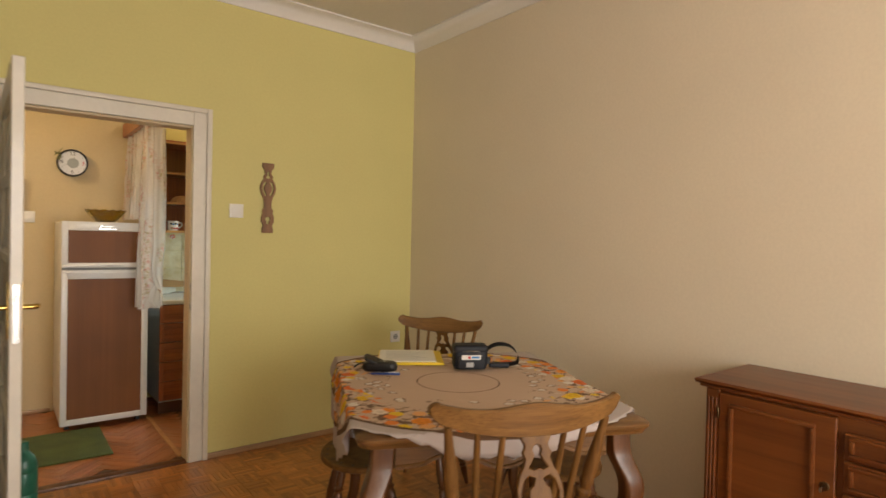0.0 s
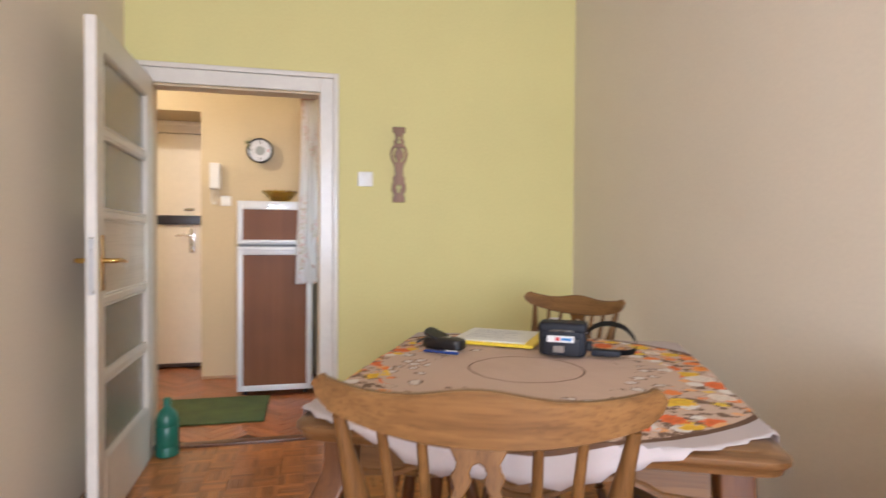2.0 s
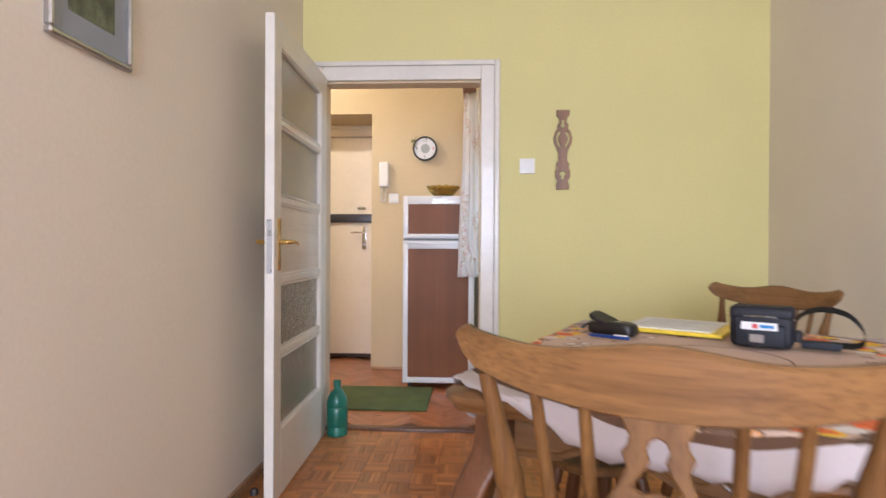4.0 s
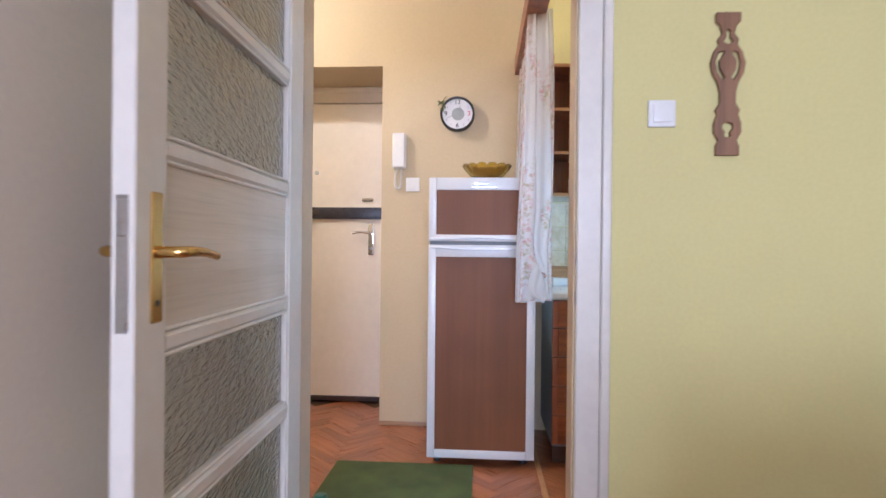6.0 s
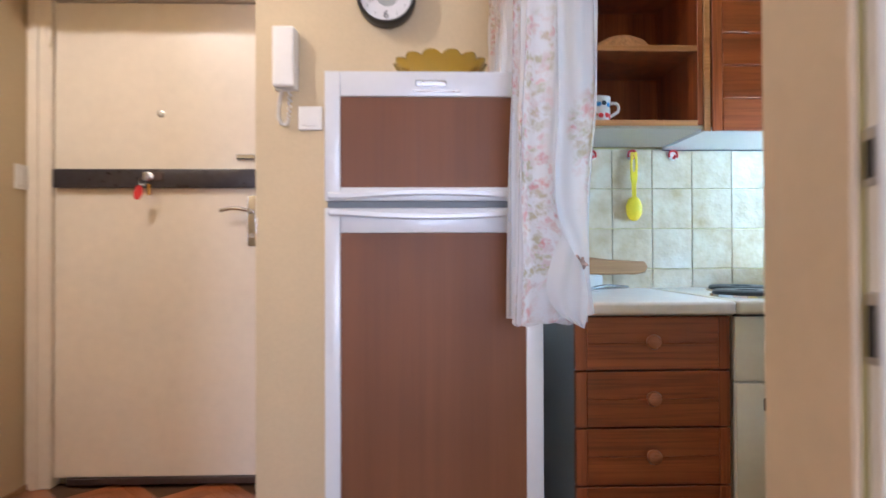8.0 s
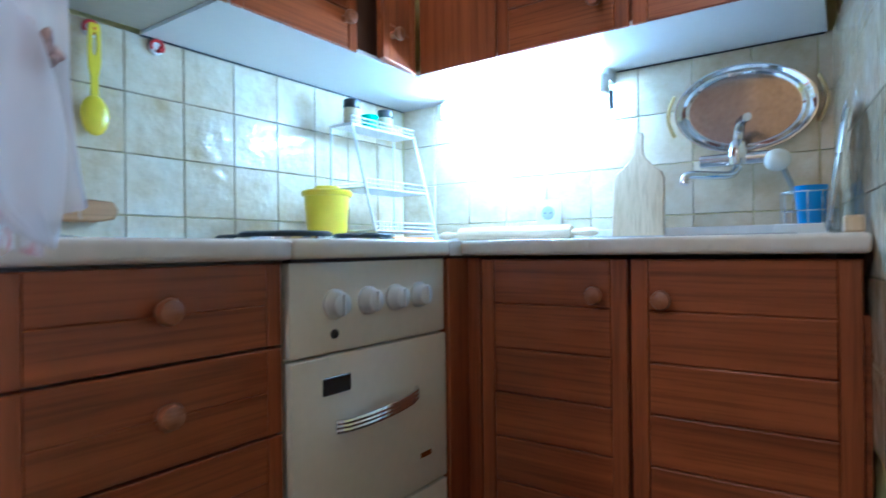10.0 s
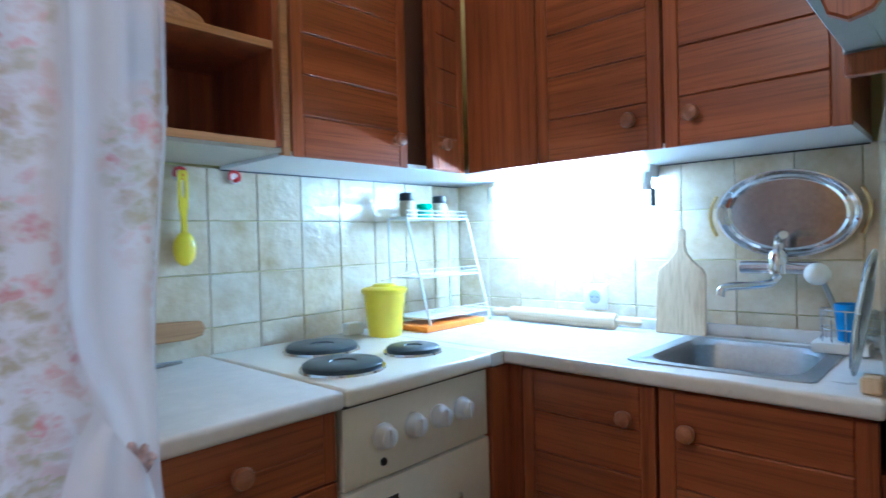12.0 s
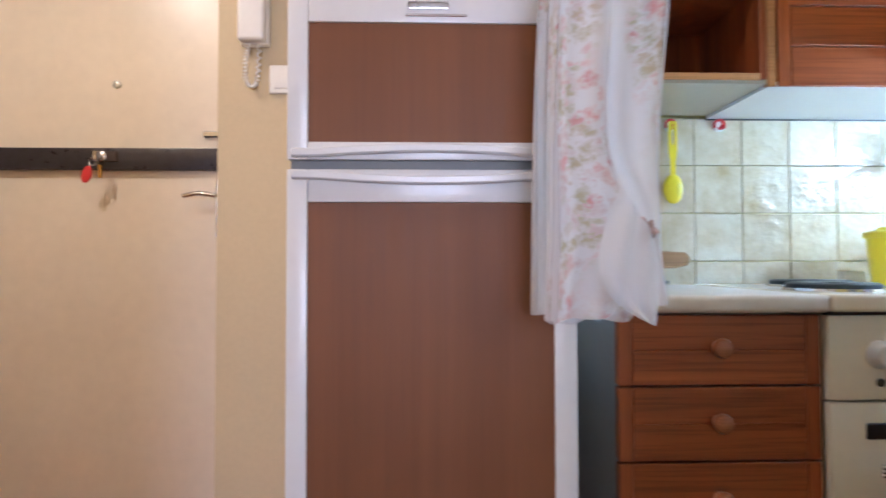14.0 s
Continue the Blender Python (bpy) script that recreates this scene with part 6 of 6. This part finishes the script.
part("bottom", lathe(bmesh.new(), [(0.79, 0.003), (0.79, 0.006), (0.70, 0.0062)], 64, trm), M_TRAYF, tr)
for s in (-1, 1):
    bm = bmesh.new()
    tube(bm, [(KX1 - 0.026, 0.512 + s * (0.172 + 0.018 * math.sin(math.pi * i / 12)), 1.262 + 0.058 * (i / 6 - 1)) for i in range(13)], 0.0055, 8)
    part("handle", bm, M_GOLD, tr, "gilt tray handle", True)

# tap
tp = thing("wall_tap", (KX1, 0.51, 1.10), "chrome wall-mounted mixer tap with swivel spout", "tap")
bm = bmesh.new()
for y in (0.44, 0.59):
    tube(bm, [(KX1 - 0.004, y, 1.118), (3.155, y, 1.118)], 0.014, 12)
tube(bm, [(3.150, 0.425, 1.118), (3.150, 0.605, 1.118)], [0.017, 0.017], 14)
lathe(bm, [(0.024, -0.012), (0.026, 0.0), (0.022, 0.045), (0.012, 0.055)], 18, Matrix.Translation((3.150, 0.515, 1.115)))
part("body", bm, M_CHROME, tp, "", True)
bm = bmesh.new()
tube(bm, smooth_line([(3.150, 0.515, 1.150), (3.145, 0.512, 1.190), (3.110, 0.500, 1.208), (3.050, 0.480, 1.205)]), [0.014 - 0.0002 * i for i in range(19)], 10)
part("lever", bm, M_CHROME, tp, "", True)
bm = bmesh.new()
tube(bm, smooth_line([(3.150, 0.515, 1.098), (3.135, 0.530, 1.078), (3.09, 0.565, 1.074), (3.03, 0.612, 1.072), (3.02, 0.62, 1.050)]), 0.011, 10)
part("spout", bm, M_CHROME, tp, "", True)
sp = thing("dish_brush", (3.15, 0.40, 0.93), "pale round dish brush standing in the blue cup", "brush")
bm = bmesh.new()
bmesh.ops.create_uvsphere(bm, u_segments=16, v_segments=10, radius=1, matrix=Matrix.Translation((3.13, 0.425, 1.105)) @ Matrix.Diagonal((0.026, 0.030, 0.028, 1)))
part("head", bm, M_PAPER, sp, "", True)
part("stick", tube(bmesh.new(), [(3.135, 0.415, 1.09), (3.13, 0.365, 0.96)], 0.006, 8), M_GREYP, sp, "", True)
bc = thing("plastic_cup", (3.12, 0.355, 0.945), "blue plastic cup in a wire caddy by the sink", "cup")
part("cup", lathe(bmesh.new(), [(0.026, 0.945), (0.028, 0.947), (0.035, 1.035), (0.033, 1.035), (0.026, 0.952)], 24, Matrix.Translation((3.12, 0.355, 0))), M_BLUE, bc, "", True)
cd = thing("sink_caddy", (3.12, 0.36, 0.9175), "clear and wire caddy holding brushes beside the sink", "caddy")
bm = bmesh.new()
for z in (0.93, 0.975, 1.02):
    tube(bm, [(3.12 + 0.046 * math.cos(radians(a)), 0.36 + 0.058 * math.sin(radians(a)), z) for a in range(0, 361, 15)], 0.0014, 5)
for a in range(0, 360, 30):
    tube(bm, [(3.12 + 0.046 * math.cos(radians(a)), 0.36 + 0.058 * math.sin(radians(a)), 0.919) , (3.12 + 0.046 * math.cos(radians(a)), 0.36 + 0.058 * math.sin(radians(a)), 1.022)], 0.0012, 5)
part("wire_basket", bm, M_STEEL, cd, "", True)
part("tray", bx((3.07, 0.315, 0.9178), (3.17, 0.43, 0.944), 0.006, 2), M_PLAST, cd, "", True)

# cutting board and rolling pin
half = [(0.0, 0.315), (0.010, 0.314), (0.014, 0.300), (0.012, 0.270), (0.016, 0.245), (0.040, 0.215), (0.066, 0.195), (0.073, 0.175), (0.074, 0.0), (0.0, 0.0)]
solid("cutting_board", plate(mirror(half), [], 0.014, Matrix.Translation((3.168, 0.782, 0.915)) @ Matrix.Rotation(-math.pi / 2, 4, "Z") @ Matrix.Rotation(radians(-4), 4, "X"), 0.003), M_BEECH, "pale beech cutting board leaning on the tiles", "cutting board")
rp = thing("rolling_pin", (3.155, 1.18, 0.916), "pale wooden rolling pin lying along the wall", "rolling pin")
rm = Matrix.Translation((3.155, 0.975, 0.941)) @ Matrix.Rotation(-math.pi / 2, 4, "X")
part("roller", lathe(bmesh.new(), [(0.020, 0), (0.025, 0.006), (0.025, 0.406), (0.020, 0.412)], 24, rm), M_BEECHY, rp, "", True)
for z0, s in ((0.0, -1), (0.412, 1)):
    part("handle", lathe(bmesh.new(), [(0.009, 0), (0.010, 0.02), (0.014, 0.05), (0.013, 0.07), (0.006, 0.083)], 16, rm @ Matrix.Translation((0, 0, z0)) @ Matrix.Diagonal((1, 1, s, 1))), M_BEECHY, rp, "", True)

# yellow canister, sponge
cn = thing("plastic_canister", (2.66, 1.52, 0.9145), "bright yellow plastic canister with lid on the worktop", "canister")
part("pot", lathe(bmesh.new(), [(0.050, 0.9145), (0.053, 0.918), (0.065, 1.048), (0.067, 1.054)], 36, Matrix.Translation((2.66, 1.52, 0))), M_YELP, cn, "", True)
part("lid", lathe(bmesh.new(), [(0.070, 1.050), (0.073, 1.054), (0.073, 1.063), (0.067, 1.068), (0.040, 1.072), (0.034, 1.080), (0.004, 1.081)], 36, Matrix.Translation((2.66, 1.52, 0))), M_YELP, cn, "", True)
solid("sponge", bx((2.575, 1.600, 0.9165), (2.640, 1.635, 0.955), 0.006, 2), M_PAPER, "cream kitchen sponge beside the yellow canister", "sponge", smooth=True)
solid("orange_tray", bx((2.76, 1.43, 0.9145), (3.06, 1.60, 0.935), 0.006, 2), M_ORANGE, "orange plastic tray under the wire rack", "tray", smooth=True)

# wire spice rack
rk = thing("wire_rack", (2.95, 1.52, 0.935), "white wire rack with two sloping shelves in the corner", "rack")
RX0, RX1 = 2.795, 3.105
for x in (RX0, RX1):
    part("side_frame", tube(bmesh.new(), [(x, 1.445, 0.917), (x, 1.548, 1.295), (x, 1.640, 1.295), (x, 1.640, 0.917)], 0.0045, 8), M_WIRE, rk, "", True)
for z, y0 in ((0.955, 1.457), (1.090, 1.495), (1.292, 1.550)):
    bm = bmesh.new()
    box(bm, (RX0, y0, z - 0.004), (RX1, 1.636, z + 0.002), 0.001)
    part("shelf", bm, M_WIRE, rk)
    bm = bmesh.new()
    for zz in (z + 0.012, z + 0.026):
        tube(bm, [(RX0, y0, zz), (RX1, y0, zz)], 0.0018, 5)
    for i in range(19):
        x = RX0 + (RX1 - RX0) * i / 18
        tube(bm, [(x, y0, z), (x, y0, z + 0.027)], 0.0012, 5)
    part("guard_wire", bm, M_WIRE, rk, "", True)
M_SALT = paint("jar_filling", (0.62, 0.52, 0.34), 0.9, var=0.2, big=60)
for x, cap, h, r in ((2.84, M_BLACKP, 0.085, 0.026), (2.925, M_MINT, 0.050, 0.028), (3.005, M_BLACKP, 0.080, 0.026)):
    j = thing("spice_jar", (x, 1.592, 1.2945), "small spice jar with plastic cap on the wire rack", "jar", "spice jars")
    part("glass", lathe(bmesh.new(), [(r * 0.9, 1.2945), (r, 1.298), (r, 1.2945 + h * 0.62), (r * 0.8, 1.2945 + h * 0.7)], 20, Matrix.Translation((x, 1.592, 0))), M_SALT if cap is not M_MINT else M_MINT, j, "", True)
    part("cap", lathe(bmesh.new(), [(r * 1.02, 1.2945 + h * 0.7), (r * 1.05, 1.2945 + h * 0.72), (r * 1.02, 1.2945 + h), (r * 0.7, 1.2945 + h * 1.04)], 20, Matrix.Translation((x, 1.592, 0))), cap, j, "", True)
solid("wooden_spoon", turned(bmesh.new(), (2.70, 1.575, 1.085), (2.84, 1.565, 1.110), [(0, 0.003), (1, 0.004)], 8), M_BEECH, "thin wooden stick resting on canister and rack", "stick")

# hooks, spoon, boards on the far wall
for x in (1.947, 2.101, 2.255):
    hk = thing("wall_hook", (x, KY1, 1.40), "small red and white stick-on hook on the tiles", "hook", "hooks on the tiles")
    hm = Matrix.Translation((x, KY1, 1.410)) @ Matrix.Rotation(math.pi / 2, 4, "X")
    part("base", lathe(bmesh.new(), [(0.020, 0), (0.020, 0.004), (0.012, 0.006)], 20, hm), M_PLAST, hk, "", True)
    bm = bmesh.new()
    tube(bm, [(x + 0.016 * math.cos(radians(a)), KY1 - 0.007, 1.410 + 0.016 * math.sin(radians(a))) for a in range(-40, 230, 18)], 0.004, 6)
    part("ring", bm, M_RED, hk, "red rim", True)
    part("peg", tube(bmesh.new(), smooth_line([(x, KY1 - 0.004, 1.402), (x, KY1 - 0.018, 1.396), (x, KY1 - 0.022, 1.408)]), 0.004, 6), M_RED, hk, "", True)
spn = thing("serving_spoon", (2.101, KY1 - 0.02, 1.13), "yellow plastic slotted spoon hanging from a hook", "spoon")
bm = plate([(0.0135, 0.085), (0.0135, 0.165), (0.011, 0.178), (-0.011, 0.178), (-0.0135, 0.165), (-0.0135, 0.085), (-0.008, 0.055), (-0.008, 0.0), (0.008, 0.0), (0.008, 0.055)], [ring(0, 0.130, 0.0055, 0.028, 10)], 0.006, Matrix.Translation((2.101, KY1 - 0.024, 1.240)), 0.001)
part("handle", bm, M_YELP, spn)
bm = bmesh.new()
bmesh.ops.create_uvsphere(bm, u_segments=20, v_segments=10, radius=1, matrix=Matrix.Translation((2.101, KY1 - 0.021, 1.208)) @ Matrix.Diagonal((0.031, 0.011, 0.046, 1)))
part("bowl", bm, M_YELP, spn, "", True)
brd = [(-0.22, 0.0), (0.16, 0.0), (0.195, 0.008), (0.205, 0.028), (0.195, 0.048), (0.16, 0.050), (0.05, 0.056), (-0.05, 0.070), (-0.22, 0.075)]
solid("bread_board", plate(brd, [], 0.016, Matrix.Translation((1.945, KY1 - 0.030, 0.9655)) @ Matrix.Rotation(radians(-6), 4, "X"), 0.004), M_BOARDW, "brown wooden bread board propped on its long edge", "cutting board")
solid("butter_dish", bx((1.79, 1.62, 0.9145), (1.965, 1.690, 0.9650), 0.006, 2), M_PLAST, "flat white plastic dish against the tiles", "dish", smooth=True)
kn = thing("kitchen_tongs", (1.99, 1.585, 0.9145), "steel tongs lying on the worktop", "tongs")
bm = bmesh.new()
tube(bm, smooth_line([(1.90, 1.56, 0.922), (1.97, 1.585, 0.930), (2.05, 1.60, 0.924)]), 0.004, 6)
tube(bm, smooth_line([(1.90, 1.575, 0.919), (1.98, 1.605, 0.919), (2.05, 1.612, 0.921)]), 0.004, 6)
part("arms", bm, M_STEEL, kn, "", True)

# round lid leaning on the near wall, and small block
ldm = Matrix.Translation((2.86, KY0 + 0.050, 1.046)) @ Matrix.Rotation(radians(2), 4, "Z") @ Matrix.Rotation(radians(-82), 4, "X")
lid = thing("steel_lid", (2.86, KY0 + 0.04, 0.9145), "round steel tray leaning on the tiled wall", "lid")
part("disc", lathe(bmesh.new(), [(0.128, 0), (0.130, 0.004), (0.118, 0.010), (0.100, 0.006), (0.004, 0.005)], 48, ldm), M_STEEL, lid, "", True)
solid("soap_block", bx((2.715, KY0 + 0.012, 0.9145), (2.765, KY0 + 0.045, 0.945), 0.004), M_BEECH, "small pale block on the worktop end", "block")

# wall shelf on the near wall
ws = thing("wall_shelf", (2.3, KY0 + 0.07, 1.5), "small wooden wall shelf with shaped ends on the tiles", "shelf")


def shelf_end(x, foot):
    """A shaped wooden end board with a rounded foot."""
    y = KY0 + NEAR_SLOPE * (x - 2.68) + 0.038
    out = [(-0.034, 0.42), (0.034, 0.42), (0.034, 0.085), (0.028, 0.060), (0.033, 0.040), (0.024, 0.012), (0.004, 0.0), (-0.020, 0.006), (-0.034, 0.026)]
    part("end_board", plate(out, [], 0.018, Matrix.Translation((x, y, foot)) @ Matrix.Rotation(math.pi / 2, 4, "Z"), 0.003), M_KITZ, ws, "shaped brown end board")


shelf_end(2.26, 1.452)
SHY = KY0 + NEAR_SLOPE * (2.26 - 2.68)
part("shelf_back", bx((2.262, SHY + 0.003, 1.50), (2.590, SHY + 0.040, 1.90)), M_GREYP, ws)
part("shelf_bottom", bx((2.262, SHY + 0.040, 1.502), (2.590, SHY + 0.092, 1.516), 0.002), M_GREYP, ws, "grey laminated shelf bottom")
part("shelf_upper", bx((2.262, SHY + 0.040, 1.68), (2.590, SHY + 0.092, 1.694), 0.002), M_GREYP, ws)
part("end_panel", bx((2.591, SHY + 0.003, 1.50), (2.606, SHY + 0.096, 1.90), 0.002), M_GREYP, ws, "grey laminated end panel")
part("foot_rail", bx((2.586, SHY + 0.030, 1.462), (2.610, SHY + 0.094, 1.500), 0.006, 2), M_KITZ, ws, "brown wooden rail under the end panel")

# ---- tiles ----
def tile_mesh(w, h):
    bm = bx((-w / 2, -0.006, -h / 2), (w / 2, 0.006, h / 2), 0.0016)
    me = bpy.data.meshes.new("tile")
    bm.to_mesh(me)
    bm.free()
    me.materials.append(M_TILE)
    return me


T_W, T_H = 0.1511, 0.1495
TILE = tile_mesh(T_W - 0.0022, T_H - 0.0022)


def lay_tiles(parent, origin, along, cols, rows, turn):
    for r in range(rows):
        for c in range(cols):
            ob = new("tile", TILE)
            ob.parent = parent
            p = Vector(origin) + Vector(along) * (c * T_W) + Vector((0, 0, r * T_H))
            ob.matrix_basis = Matrix.Translation(p) @ Matrix.Rotation(radians(turn), 4, "Z")


lay_tiles(k_far, (KX1 - T_W / 2, KY1 + 0.007, 0.985 + 0.075 - T_H), (-1, 0, 0), 10, 4, 0)
lay_tiles(k_east, (KX1 + 0.007, KY1 - 0.075, 0.985 + 0.075 - T_H), (0, -1, 0), 10, 4, 90)
lay_tiles(k_near, (KX1 - 0.075, KY0 - 0.007 + NEAR_SLOPE * (KX1 - 0.075 - 2.68), 0.985 + 0.075 - T_H * 3), (-math.cos(math.atan(NEAR_SLOPE)), -math.sin(math.atan(NEAR_SLOPE)), 0), 8, 6, math.degrees(math.atan(NEAR_SLOPE)))


# ---- parquet of small strips laid in squares ----
SQ, NS = 0.125, 5
floor = tagged(part("floor", bx((XL - 0.15, YB - 0.2, -0.12), (XR + 0.15, -0.0, -0.006)), M_ROOMBASE, None), "mosaic oak parquet floor of small strips in squares", "floor", kind="structure")


def strip_mesh(horizontal):
    a, b = (SQ / 2 - 0.0006, SQ / NS / 2 - 0.0006)
    if not horizontal:
        a, b = b, a
    bm = bx((-a, -b, -0.006), (a, b, 0.0), 0.0008)
    me = bpy.data.meshes.new("strip")
    bm.to_mesh(me)
    bm.free()
    me.materials.append(M_PARQ if horizontal else M_PARQY)
    return me


STRIPS = (strip_mesh(True), strip_mesh(False))
verts, faces, rng = [], [], random.Random(3)
near = 0
nx, ny = int((XR - XL) / SQ) + 1, int(-YB / SQ) + 1
for i in range(nx):
    for j in range(ny):
        x0, y0 = XL + i * SQ, -0.012 - (j + 1) * SQ
        hor = (i + j) % 2 == 0
        for k in range(NS):
            off = (k + 0.5) * SQ / NS
            c = (x0 + SQ / 2, y0 + off) if hor else (x0 + off, y0 + SQ / 2)
            if c[0] > XR or c[1] < YB:
                continue
            lift = rng.uniform(-0.0004, 0.0004)
            if 0.75 < x0 < 1.72 and -0.90 < y0 < 0:
                near += 1
                ob = new("strip", STRIPS[0 if hor else 1])
                ob.parent = floor
                ob.location = (c[0], c[1], lift)
                continue
            a, b = (SQ / 2 - 0.0006, SQ / NS / 2 - 0.0006) if hor else (SQ / NS / 2 - 0.0006, SQ / 2 - 0.0006)
            s = len(verts)
            verts += [(c[0] - a, c[1] - b, lift), (c[0] + a, c[1] - b, lift), (c[0] + a, c[1] + b, lift), (c[0] - a, c[1] + b, lift),
                      (c[0] - a, c[1] - b, -0.006), (c[0] + a, c[1] - b, -0.006), (c[0] + a, c[1] + b, -0.006), (c[0] - a, c[1] + b, -0.006)]
            faces += [(s, s + 1, s + 2, s + 3), (s, s + 4, s + 5, s + 1), (s + 1, s + 5, s + 6, s + 2), (s + 2, s + 6, s + 7, s + 3), (s + 3, s + 7, s + 4, s)]
me = bpy.data.meshes.new("parquet_strips")
me.from_pydata(verts, [], faces)
me.materials.append(M_PARQS)
rest = new("parquet_strips", me)
rest.parent = floor
tagged(rest, kind="stuff")

# ---- herringbone in hall and kitchen ----
hfloor = tagged(part("floor_hall", bx((HX0 - 1.0, 0.0, -0.12), (KX1 + 0.15, NY1 + 0.2, -0.004)), M_ROOMBASE, None), "reddish herringbone parquet floor of the hall", "floor", kind="structure")
HL, HW = 0.30, 0.06


def block_mesh():
    bm = bx((-HW / 2 + 0.0005, -HL / 2 + 0.0005, -0.006), (HW / 2 - 0.0005, HL / 2 - 0.0005, 0.0), 0.0008)
    me = bpy.data.meshes.new("block")
    bm.to_mesh(me)
    bm.free()
    me.materials.append(M_HERR)
    return me


BLOCK = block_mesh()
turn45 = Matrix.Rotation(radians(45), 4, "Z")
for i in range(-30, 60):
    for j in range(-14, 15):
        for kind in (0, 1):
            if kind == 0:
                p = Vector((i * HW + j * HL + HL / 2, i * HW - j * HL + HW / 2, 0))
                r = Matrix.Rotation(radians(90), 4, "Z")
            else:
                p = Vector((i * HW + j * HL + HW / 2, i * HW - j * HL + HW + HL / 2, 0))
                r = Matrix.Identity(4)
            q = turn45 @ p + Vector((0.6, 0.3, 0))
            if HX0 + 0.02 < q.x < 1.75 and 0.06 < q.y < NY1 - 0.03 and (q.y < HY1 + 0.06 or q.x < NX1 + 0.06) and (q.y > HY1 or q.x > HX0 - 0.5):
                ob = new("block", BLOCK)
                ob.parent = hfloor
                ob.matrix_basis = Matrix.Translation((q.x, q.y, rng.uniform(-0.0003, 0.0003))) @ turn45 @ r
